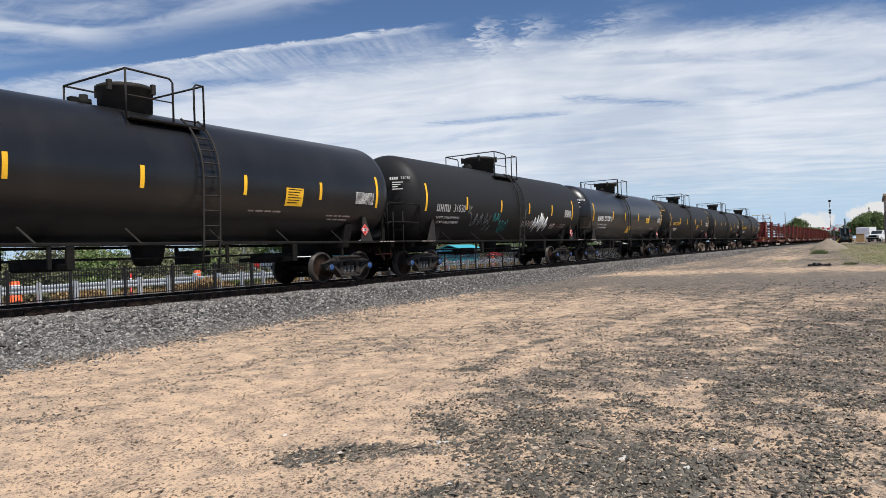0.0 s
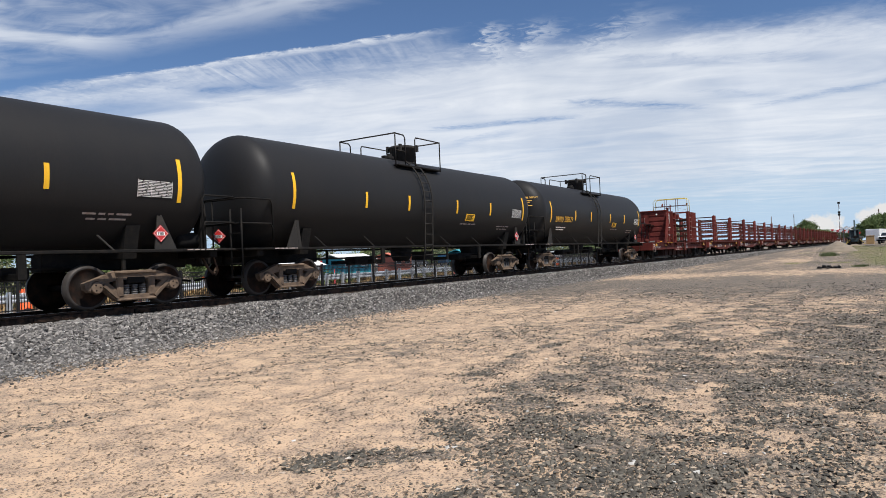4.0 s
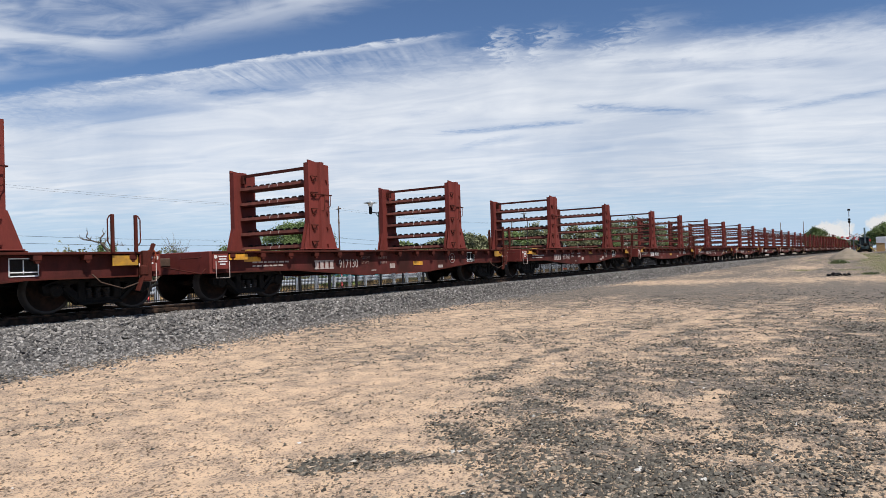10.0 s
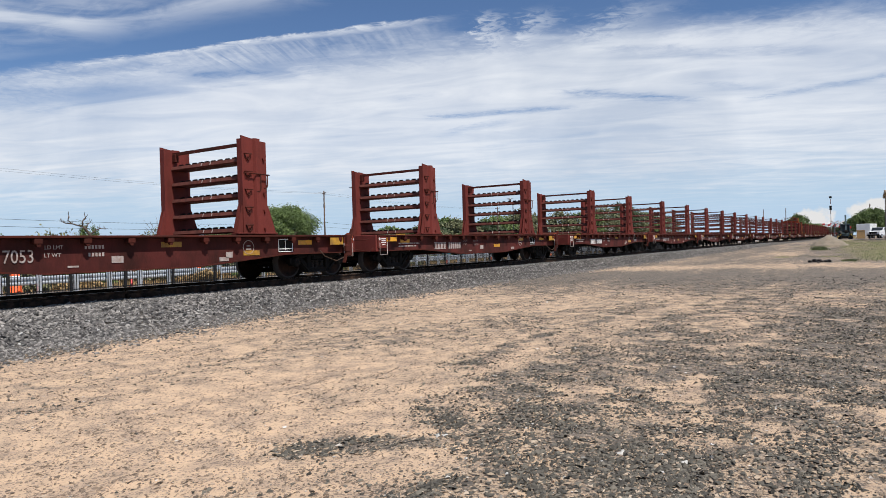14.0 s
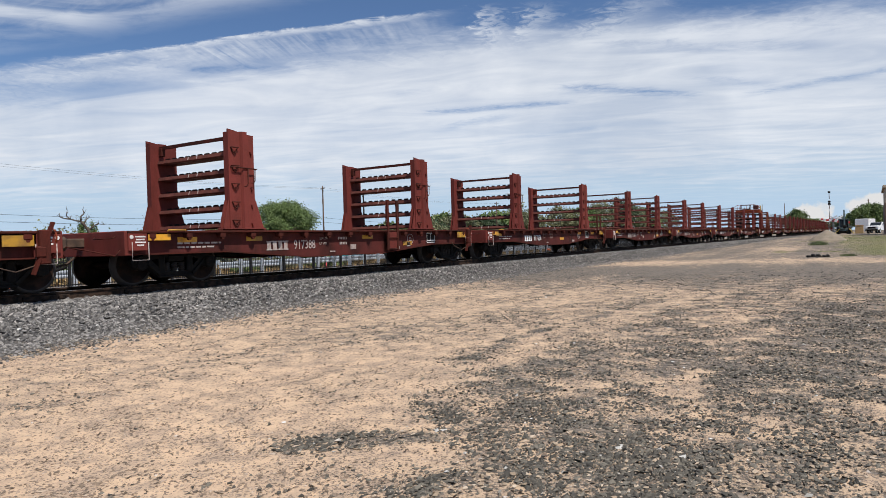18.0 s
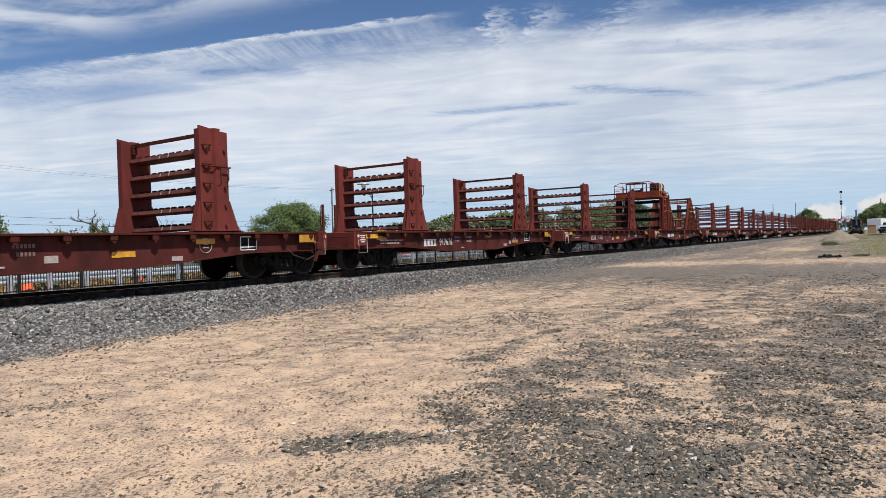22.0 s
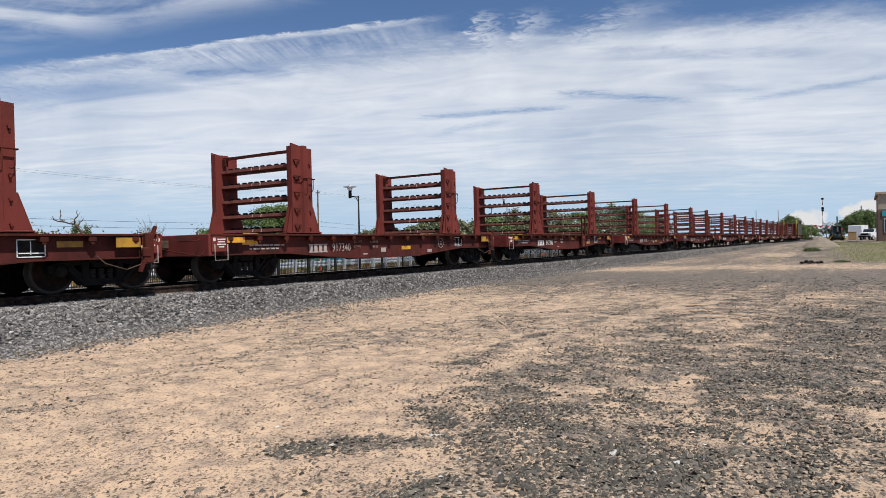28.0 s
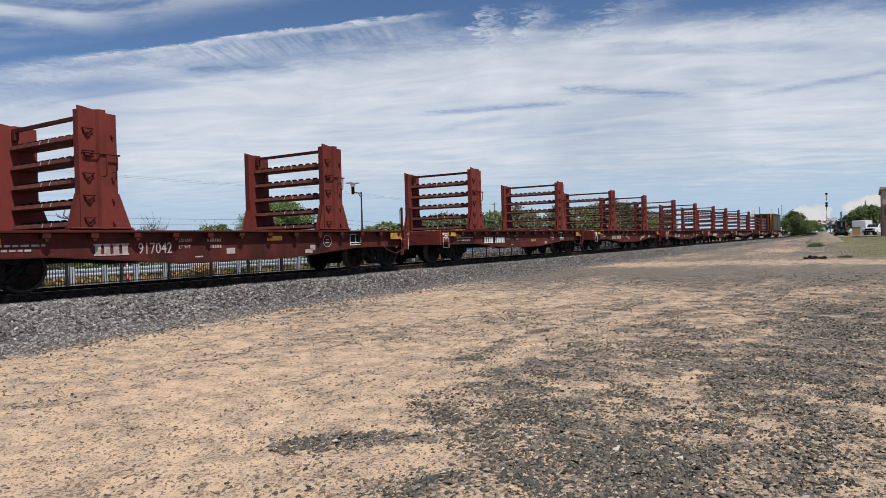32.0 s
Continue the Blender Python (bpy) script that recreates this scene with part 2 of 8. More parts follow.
RED_DULL = material("weathered_oxide_red", (0.085, 0.020, 0.014), 0.75, 0, (0.040, 0.016, 0.012), 0.6, 2.5, 45, 0.25, 0.25, 0.5)
RUST_RED = material("rusted_red_paint", (0.150, 0.038, 0.022), 0.75, 0, (0.070, 0.026, 0.017), 0.6, 2.0, 45, 0.25, 0.2, 0.4)
# side sill red, darkened for grime and for shade below the deck edge
SILL_RED = material("grimy_shaded_maroon_paint", (0.105, 0.026, 0.022), 0.72, 0, (0.034, 0.015, 0.012), 0.6, 1.6, 40, 0.2, 0.3, 0.4)
RED_HOT = material("orange_red_paint", (0.30, 0.058, 0.024), 0.65, 0, (0.10, 0.028, 0.018), 0.65, 3, 45, 0.2)
RED_DARK = material("dark_red_enamel", (0.075, 0.018, 0.014), 0.5, 0, (0.05, 0.02, 0.015), 0.4, 5, 60, 0.1)
RED_TANK = material("dull_red_enamel", (0.20, 0.040, 0.028), 0.45, 0, (0.13, 0.03, 0.022), 0.4, 4, 60, 0.1)
SHELF = material("grimy_brown_steel", (0.075, 0.048, 0.038), 0.75, 0, (0.028, 0.020, 0.017), 0.6, 5, 60, 0.3)
RUNG = material("worn_rung_steel", (0.150, 0.052, 0.040), 0.7, 0, (0.075, 0.030, 0.024), 0.6, 5, 60, 0.3)
# A-frame insides and the cabin doorway carry their shade in this near-black red
NEAR_BLACK_RED = material("near_black_red_steel", (0.026, 0.013, 0.011), 0.8, 0, (0.05, 0.018, 0.014), 0.5, 4, 50, 0.2)
ROLLER = material("grimy_roller_steel", (0.016, 0.010, 0.009), 0.7, 0, (0.055, 0.026, 0.020), 0.5, 8, 60, 0.2)
YELLOW = material("yellow_sheeting", (0.95, 0.52, 0.02), 0.45, 0, (0.70, 0.38, 0.03), 0.25, 6, 60, 0.05)
WORN_YELLOW = material("worn_yellow_sheeting", (0.72, 0.34, 0.02), 0.5, 0, (0.34, 0.16, 0.03), 0.55, 5, 60, 0.05)
DULL_YELLOW = material("dirty_yellow_sheeting", (0.48, 0.25, 0.02), 0.6, 0, (0.20, 0.10, 0.03), 0.6, 4, 60, 0.05)
YELLOW_PAINT = material("yellow_paint", (0.62, 0.45, 0.06), 0.5, 0, (0.30, 0.18, 0.05), 0.3, 6, 60, 0.1)
WHITE = material("white_lettering", (0.72, 0.70, 0.67), 0.6, 0, (0.40, 0.34, 0.30), 0.45, 7, 60, 0.05)
PALE = material("faded_lettering", (0.42, 0.36, 0.33), 0.7, 0, (0.24, 0.15, 0.12), 0.55, 9, 60, 0.05)
GREY_LETTER = material("chalky_lettering", (0.46, 0.45, 0.43), 0.7, 0, (0.28, 0.27, 0.26), 0.4, 9, 60, 0.05)
FADED = material("worn_off_lettering", (0.21, 0.12, 0.10), 0.75)
AMBER = material("amber_lettering", (0.62, 0.33, 0.03), 0.6, 0, (0.40, 0.22, 0.03), 0.35, 7, 60, 0.05)
STEEL = material("galvanised_steel", (0.54, 0.58, 0.62), 0.42, 0.45, (0.42, 0.45, 0.48), 0.5, 4, 50, 0.1)
BLACK_RAIL = material("black_powder_coat", (0.015, 0.015, 0.016), 0.5, 0, (0.03, 0.03, 0.03), 0.3, 6, 50, 0.05)
CONCRETE = material("concrete", (0.46, 0.43, 0.38), 0.85, 0, (0.34, 0.31, 0.27), 0.5, 1.2, 40, 0.2)
ASPHALT = material("asphalt", (0.095, 0.092, 0.09), 0.9, 0, (0.06, 0.06, 0.06), 0.5, 0.8, 80, 0.3)
TIMBER = material("creosoted_timber", (0.15, 0.125, 0.105), 0.9, 0, (0.24, 0.21, 0.18), 0.5, 7, 60, 0.5)
POLE_WOOD = material("weathered_pole_wood", (0.125, 0.082, 0.056), 0.9, 0, (0.075, 0.050, 0.037), 0.5, 3, 50, 0.4, 0.1, 0.2)
RAIL = material("rail_steel_brown", (0.022, 0.017, 0.014), 0.7, 0.2, (0.10, 0.060, 0.040), 0.6, 6, 60, 0.3)
RAIL_TOP = material("rail_head_polished", (0.34, 0.33, 0.32), 0.3, 0.9, (0.24, 0.21, 0.19), 0.3, 6, 60, 0.05)
ORANGE = material("safety_orange_plastic", (0.80, 0.11, 0.02), 0.5, 0, (0.60, 0.09, 0.02), 0.3, 6, 50, 0.05)
LIGHT_WHITE = material("reflective_white", (0.80, 0.80, 0.78), 0.45, 0, (0.60, 0.58, 0.55), 0.25, 6, 50, 0.03)
SIGN_RED = material("sign_red", (0.55, 0.03, 0.03), 0.5, 0, (0.40, 0.03, 0.03), 0.3, 6, 50, 0.03)
BARK = material("bark", (0.12, 0.085, 0.06), 0.95, 0, (0.07, 0.05, 0.04), 0.6, 6, 40, 0.6)
GLASS_DARK = material("dark_glass", (0.02, 0.025, 0.03), 0.08, 0, (0.03, 0.035, 0.04), 0.3, 3, 30, 0.0)
RUBBER = material("black_rubber", (0.02, 0.02, 0.02), 0.85, 0, (0.05, 0.045, 0.04), 0.4, 6, 60, 0.3)
CAR_WHITE = material("white_car_paint", (0.78, 0.78, 0.77), 0.25, 0, (0.66, 0.65, 0.63), 0.3, 2, 40, 0.0)
CAR_RED = material("red_car_paint", (0.42, 0.02, 0.02), 0.25, 0, (0.33, 0.02, 0.02), 0.3, 2, 40, 0.0)
CAR_GREY = material("grey_car_paint", (0.16, 0.17, 0.18), 0.25, 0.2, (0.12, 0.12, 0.13), 0.3, 2, 40, 0.0)
CAR_BLUE = material("blue_car_paint", (0.03, 0.09, 0.17), 0.25, 0.1, (0.03, 0.07, 0.12), 0.3, 2, 40, 0.0)
GREEN_BOX = material("olive_steel", (0.058, 0.060, 0.042), 0.6, 0, (0.085, 0.072, 0.050), 0.5, 1.5, 40, 0.2)
GREY_DOOR = material("grey_door_paint", (0.34, 0.35, 0.35), 0.5, 0, (0.24, 0.22, 0.2), 0.4, 2, 40, 0.1)
STUCCO = material("tan_stucco", (0.42, 0.33, 0.25), 0.9, 0, (0.34, 0.26, 0.20), 0.4, 0.6, 30, 0.3)
BROWN_WALL = material("brown_stucco", (0.16, 0.10, 0.075), 0.9, 0, (0.12, 0.08, 0.06), 0.4, 0.6, 30, 0.3)
STRAW = material("dry_straw", (0.42, 0.27, 0.12), 0.9, 0, (0.28, 0.18, 0.09), 0.5, 4, 40, 0.3)


for paint in (RED, RED_DULL, RED_HOT, RUST_RED, SILL_RED, RUNG, SHELF, NEAR_BLACK_RED, DARK, RUSTY, WHEEL, TREAD, CASTING, TAN_CASTING, RAIL, ROLLER, DUSTY, BLACK_RAIL, GREEN_BOX):
    paint.node_tree.nodes["Principled BSDF"].inputs["Specular IOR Level"].default_value = 0.10


def leaf_material(name, colour, dry):
    m = material(name, colour, 0.65, 0, dry, 0.45, 0.5, 9, 0, 0.2)
    t = m.node_tree
    b = t.nodes["Principled BSDF"]
    geo = t.nodes.new("ShaderNodeNewGeometry")
    hs = t.nodes.new("ShaderNodeHueSaturation")
    src = b.inputs["Base Color"].links[0].from_socket
    links(t, (src, hs.inputs["Color"]), (op(t, "ADD", 0.55, op(t, "MULTIPLY", geo.outputs["Random Per Island"], 0.9)), hs.inputs["Value"]), (hs.outputs[0], b.inputs["Base Color"]))
    b.inputs["Subsurface Weight"].default_value = 0.0
    return m


LEAF = leaf_material("leaf_green", (0.115, 0.165, 0.045), (0.080, 0.118, 0.034))
LEAF_OLIVE = leaf_material("leaf_olive", (0.17, 0.175, 0.085), (0.12, 0.125, 0.062))
LEAF_DARK = leaf_material("leaf_dark", (0.060, 0.090, 0.036), (0.040, 0.062, 0.028))
GRASS = leaf_material("grass_green", (0.095, 0.125, 0.042), (0.18, 0.155, 0.07))
DRY_GRASS = leaf_material("grass_dry", (0.34, 0.23, 0.10), (0.22, 0.15, 0.07))


def stone_material(name, dark, mid, light):
    m = bpy.data.materials.new(name)
    m.use_nodes = True
    t = m.node_tree
    b = t.nodes["Principled BSDF"]
    geo = t.nodes.new("ShaderNodeNewGeometry")
    r = ramp(t, [(0.0, dark), (0.55, mid), (0.93, light), (0.985, light), (1.0, (0.62, 0.60, 0.56))])
    co = t.nodes.new("ShaderNodeTexCoord")
    n = node(t, "ShaderNodeTexNoise", Scale=55.0, Detail=4.0, Roughness=0.7)
    links(t, (co.outputs["Object"], n.inputs["Vector"]), (geo.outputs["Random Per Island"], r.inputs[0]))
    col = mix(t, op(t, "MULTIPLY", n.outputs["Fac"], 0.4), r.outputs[0], mid)
    links(t, (col, b.inputs["Base Color"]))
    b.inputs["Roughness"].default_value = 0.9
    bp = node(t, "ShaderNodeBump", Strength=0.3, Distance=0.01)
    links(t, (n.outputs["Fac"], bp.inputs["Height"]), (bp.outputs[0], b.inputs["Normal"]))
    return m


BALLAST_STONE = stone_material("ballast_stone", (0.043, 0.040, 0.038), (0.148, 0.138, 0.128), (0.34, 0.315, 0.285))
GRAVEL_STONE = stone_material("gravel_stone", (0.036, 0.032, 0.026), (0.086, 0.077, 0.061), (0.175, 0.155, 0.122))
CHIP_STONE = stone_material("straw_and_chips", (0.20, 0.15, 0.10), (0.34, 0.26, 0.18), (0.50, 0.40, 0.30))
WHITE_STONE = stone_material("white_stone", (0.55, 0.53, 0.50), (0.70, 0.68, 0.64), (0.80, 0.78, 0.75))
SAND_STONE = stone_material("pebble", (0.095, 0.074, 0.056), (0.24, 0.175, 0.122), (0.46, 0.36, 0.27))


def ground_material():
    m = bpy.data.materials.new("dirt_and_gravel")
    m.use_nodes = True
    t = m.node_tree
    b = t.nodes["Principled BSDF"]
    co = t.nodes.new("ShaderNodeTexCoord")
    att = t.nodes.new("ShaderNodeAttribute")
    att.attribute_name = "gravel"
    green = t.nodes.new("ShaderNodeAttribute")
    green.attribute_name = "green"
    n1 = node(t, "ShaderNodeTexNoise", Scale=0.35, Detail=6.0, Roughness=0.6)
    n2 = node(t, "ShaderNodeTexNoise", Scale=3.0, Detail=8.0, Roughness=0.68)
    n3 = node(t, "ShaderNodeTexNoise", Scale=38.0, Detail=6.0, Roughness=0.75)
    v = node(t, "ShaderNodeTexVoronoi", Scale=22.0)
    for n in (n1, n2, n3, v):
        links(t, (co.outputs["Object"], n.inputs["Vector"]))
    sand = mix(t, n1.outputs["Fac"], (0.645, 0.455, 0.298), (0.535, 0.372, 0.245))
    crust = t.nodes.new("ShaderNodeMapRange")
    crust.inputs["From Min"].default_value, crust.inputs["From Max"].default_value = 0.42, 0.60
    links(t, (n2.outputs["Fac"], crust.inputs[0]))
    sand = mix(t, op(t, "MULTIPLY", crust.outputs[0], 0.8), sand, (0.365, 0.268, 0.195))
    sand = mix(t, op(t, "MULTIPLY", att.outputs["Fac"], 0.78), sand, (0.395, 0.312, 0.222))
    # loose grit all over the sand
    v2 = node(t, "ShaderNodeTexVoronoi", Scale=70.0)
    links(t, (co.outputs["Object"], v2.inputs["Vector"]))
    sepc = t.nodes.new("ShaderNodeSeparateColor")
    links(t, (v2.outputs["Color"], sepc.inputs[0]))
    share = op(t, "ADD", 0.80, op(t, "MULTIPLY", op(t, "SUBTRACT", n2.outputs["Fac"], 0.5), -1.3))
    speck = op(t, "MULTIPLY", op(t, "GREATER_THAN", sepc.outputs[0], share), 0.8)
    tone = mix(t, sepc.outputs[1], (0.10, 0.082, 0.068), (0.30, 0.225, 0.17))
    sand = mix(t, speck, sand, tone)
    grit = ramp(t, [(0.0, (0.045, 0.041, 0.037)), (0.5, (0.11, 0.098, 0.086)), (0.8, (0.20, 0.17, 0.14)), (1.0, (0.36, 0.28, 0.215))])
    links(t, (v.outputs["Color"], grit.inputs[0]))
    # the mask follows its painted density broken up by grain
    g = op(t, "ADD", att.outputs["Fac"], op(t, "ADD", op(t, "MULTIPLY", op(t, "SUBTRACT", n2.outputs["Fac"], 0.5), 1.1), op(t, "MULTIPLY", op(t, "SUBTRACT", n3.outputs["Fac"], 0.5), 1.7)))
    gm = t.nodes.new("ShaderNodeMapRange")
    gm.inputs["From Min"].default_value, gm.inputs["From Max"].default_value = 0.47, 0.60
    links(t, (g, gm.inputs[0]))
    col = mix(t, op(t, "MULTIPLY", gm.outputs[0], 0.92), sand, grit.outputs[0])
    grassy = mix(t, n2.outputs["Fac"], (0.095, 0.125, 0.042), (0.24, 0.20, 0.10))
    ga = op(t, "ADD", green.outputs["Fac"], op(t, "MULTIPLY", op(t, "SUBTRACT", n2.outputs["Fac"], 0.5), 1.2))
    gr = t.nodes.new("ShaderNodeMapRange")
    gr.inputs["From Min"].default_value, gr.inputs["From Max"].default_value = 0.4, 0.7
    links(t, (ga, gr.inputs[0]))
    col = mix(t, gr.outputs[0], col, grassy)
    hs = t.nodes.new("ShaderNodeHueSaturation")
    links(t, (col, hs.inputs["Color"]), (op(t, "ADD", 0.72, op(t, "MULTIPLY", n3.outputs["Fac"], 0.56)), hs.inputs["Value"]), (hs.outputs[0], b.inputs["Base Color"]))
    b.inputs["Roughness"].default_value = 0.95
    b.inputs["Specular IOR Level"].default_value = 0.2
    h = op(t, "ADD", op(t, "MULTIPLY", n3.outputs["Fac"], 0.6), op(t, "MULTIPLY", op(t, "MULTIPLY", v.outputs["Distance"], gm.outputs[0]), -1.0))
    bp = node(t, "ShaderNodeBump", Strength=0.5, Distance=0.03)
    links(t, (h, bp.inputs["Height"]), (bp.outputs[0], b.inputs["Normal"]))
    return m


GROUND = ground_material()


def ballast_material():
    m = bpy.data.materials.new("ballast_bed")
    m.use_nodes = True
    t = m.node_tree
    b = t.nodes["Principled BSDF"]
    co = t.nodes.new("ShaderNodeTexCoord")
    v = node(t, "ShaderNodeTexVoronoi", Scale=17.0)
    n = node(t, "ShaderNodeTexNoise", Scale=0.8, Detail=5.0)
    n3 = node(t, "ShaderNodeTexNoise", Scale=60.0, Detail=4.0)
    for k in (v, n, n3):
        links(t, (co.outputs["Object"], k.inputs["Vector"]))
    # darker than the loose stones: shade of the gaps put into the bed's colour
    r = ramp(t, [(0.0, (0.026, 0.025, 0.024)), (0.5, (0.056, 0.052, 0.049)), (0.9, (0.115, 0.105, 0.095)), (1.0, (0.26, 0.24, 0.22))])
    links(t, (v.outputs["Color"], r.inputs[0]))
    col = mix(t, op(t, "MULTIPLY", n.outputs["Fac"], 0.35), r.outputs[0], (0.20, 0.165, 0.135))
    links(t, (col, b.inputs["Base Color"]))
    b.inputs["Roughness"].default_value = 0.9
    bp = node(t, "ShaderNodeBump", Strength=1.0, Distance=0.05)
    links(t, (op(t, "ADD", op(t, "MULTIPLY", v.outputs["Distance"], -1.0), op(t, "MULTIPLY", n3.outputs["Fac"], 0.2)), bp.inputs["Height"]), (bp.outputs[0], b.inputs["Normal"]))
    return m


BALLAST = ballast_material()


# ---- shapes ----
class Shape:
    """Gathers verts and faces of one part."""

    def __init__(self):
        self.v, self.f, self.smooth = [], [], []

    def add(self, verts, faces, smooth=False):
        k = len(self.v)
        self.v += [tuple(p) for p in verts]
        self.f += [tuple(i + k for i in f) for f in faces]
        self.smooth += [smooth] * len(faces)
        return self

    def box(self, x0, y0, z0, x1, y1, z1, c=0.008):
        """A box with chamfered edges."""
        c = min(c, (x1 - x0) * 0.3, (y1 - y0) * 0.3, (z1 - z0) * 0.3)
        vs, ix = [], {}
        for i, X in enumerate((x0, x1)):
            for j, Y in enumerate((y0, y1)):
                for k, Z in enumerate((z0, z1)):
                    s = (1 - 2 * i, 1 - 2 * j, 1 - 2 * k)
                    for a in range(3):   # the corner of the face normal to axis a
                        d = [0 if q == a else c * s[q] for q in range(3)]
                        ix[i, j, k, a] = len(vs)
                        vs.append((X + d[0], Y + d[1], Z + d[2]))
        fs = []
        loop = ((0, 0), (1, 0), (1, 1), (0, 1))
        for a in range(3):
            for s in (0, 1):
                q = []
                for u, w in loop:
                    key = [0, 0, 0]
                    key[a], key[(a + 1) % 3], key[(a + 2) % 3] = s, u, w
                    q.append(ix[(*key, a)])
                fs.append(q if s else q[::-1])
        for a in range(3):   # edges along axis a
            b, d = (a + 1) % 3, (a + 2) % 3
            for u, w in loop:
                k0, k1 = [0, 0, 0], [0, 0, 0]
                k0[b] = k1[b] = u
                k0[d] = k1[d] = w
                k1[a] = 1
                q = [ix[(*k0, b)], ix[(*k1, b)], ix[(*k1, d)], ix[(*k0, d)]]
                fs.append(q if u == w else q[::-1])
        for key in ((i, j, k) for i in (0, 1) for j in (0, 1) for k in (0, 1)):
            q = [ix[(*key, 0)], ix[(*key, 1)], ix[(*key, 2)]]
            fs.append(q if sum(key) % 2 else q[::-1])
        return self.add(vs, fs)

    def bar(self, p, q, w, h=None, up=(0, 0, 1)):
        """A straight bar of w x h from p to q."""
        h = h or w
        p, q = Vector(p), Vector(q)
        d = (q - p).normalized()
        side = d.cross(Vector(up))
        if side.length < 1e-4:
            side = d.cross(Vector((1, 0, 0)))
        side.normalize()
        u = side.cross(d)
        vs = [e + side * (a * w / 2) + u * (b * h / 2) for e in (p, q) for a, b in ((-1, -1), (1, -1), (1, 1), (-1, 1))]
        return self.add(vs, [(3, 2, 1, 0), (4, 5, 6, 7), (0, 1, 5, 4), (1, 2, 6, 5), (2, 3, 7, 6), (3, 0, 4, 7)])

    def tube(self, points, r, n=8, r_end=None):
        """A round pipe along points."""
        pts = [Vector(p) for p in points]
        rings = []
        prev = None
        for i, p in enumerate(pts):
            d = (pts[min(i + 1, len(pts) - 1)] - pts[max(i - 1, 0)]).normalized()
            a = prev - d * prev.dot(d) if prev is not None else d.cross(Vector((0, 0, 1)) if abs(d.z) < 0.9 else Vector((1, 0, 0)))
            a.normalize()
            prev = a
            b = d.cross(a)
            rr = r if r_end is None else r + (r_end - r) * i / (len(pts) - 1)
            rings.append([p + (a * math.cos(k * 2 * math.pi / n) + b * math.sin(k * 2 * math.pi / n)) * rr for k in range(n)])
        vs = [v for ring in rings for v in ring]
        fs = [(i * n + k, i * n + (k + 1) % n, (i + 1) * n + (k + 1) % n, (i + 1) * n + k) for i in range(len(pts) - 1) for k in range(n)]
        self.add(vs, fs, True)
        k = len(self.v) - len(vs)
        self.f += [tuple(k + i for i in range(n - 1, -1, -1)), tuple(k + (len(pts) - 1) * n + i for i in range(n))]
        self.smooth += [False, False]
        return self

    def lathe(self, profile, axis, at, n=24):
        """Turns (distance along, radius) pairs about an axis 'x', 'y' or 'z' through at."""
        o = Vector(at)
        a, b, c = {"x": ((1, 0, 0), (0, 1, 0), (0, 0, 1)), "y": ((0, 1, 0), (0, 0, 1), (1, 0, 0)), "z": ((0, 0, 1), (1, 0, 0), (0, 1, 0))}[axis]
        a, b, c = Vector(a), Vector(b), Vector(c)
        vs = [o + a * d + (b * math.cos(k * 2 * math.pi / n) + c * math.sin(k * 2 * math.pi / n)) * r for d, r in profile for k in range(n)]
        m = len(profile)
        fs = [(i * n + k, i * n + (k + 1) % n, (i + 1) * n + (k + 1) % n, (i + 1) * n + k) for i in range(m - 1) for k in range(n)]
        self.add(vs, fs, True)
        k = len(self.v) - len(vs)
        self.f += [tuple(k + i for i in range(n - 1, -1, -1)), tuple(k + (m - 1) * n + i for i in range(n))]
        self.smooth += [False, False]
        return self

    def slab(self, outline, axis, lo, hi):
        """An outline, counter-clockwise in the two other axes in cyclic order, pulled out along an axis."""
        k = "xyz".index(axis)
        vs = []
        for d in (lo, hi):
            for a, b in outline:
                p = [0, 0, 0]
                p[k], p[(k + 1) % 3], p[(k + 2) % 3] = d, a, b
                vs.append(p)
        n = len(outline)
        fs = [tuple(range(n - 1, -1, -1)), tuple(range(n, 2 * n))] + [(i, (i + 1) % n, n + (i + 1) % n, n + i) for i in range(n)]
        return self.add(vs, fs)

    def mesh(self, name, mat):
        me = bpy.data.meshes.new(name)
        me.from_pydata(self.v, [], self.f)
        me.polygons.foreach_set("use_smooth", self.smooth)
        me.materials.append(mat)
        me.update()
        return me


def part(name, shape, mat, parent=None, label="", at=None):
    ob = new(name, shape if isinstance(shape, bpy.types.Mesh) else shape.mesh(name, mat))
    if parent:
        ob.parent = parent
    if at:
        ob.location = at
    return tagged(ob, label)


def thing(name, label, category, group="", at=(0, 0, 0), turn=0):
    ob = new(name)
    ob.empty_display_size = 0.3
    ob.matrix_basis = pose(*at, 0, 0, turn)
    return tagged(ob, label, category, group)


def writing(name, words, mat, parent, at, size, turn=(90, 0, 0), squeeze=1.0):
    cu = bpy.data.curves.new(name, "FONT")
    cu.body, cu.size, cu.extrude, cu.align_x, cu.align_y, cu.resolution_u = words, size, 0.003, "CENTER", "CENTER", 3
    cu.materials.append(mat)
    ob = new(name, cu)
    ob.parent = parent
    ob.matrix_basis = pose(*at, *turn) @ Matrix.Diagonal((squeeze, 1, 1, 1))
    return ob

# ---- ground ----


def smooth(a, b, x):
    k = np.clip((x - a) / (b - a), 0, 1)
    return k * k * (3 - 2 * k)


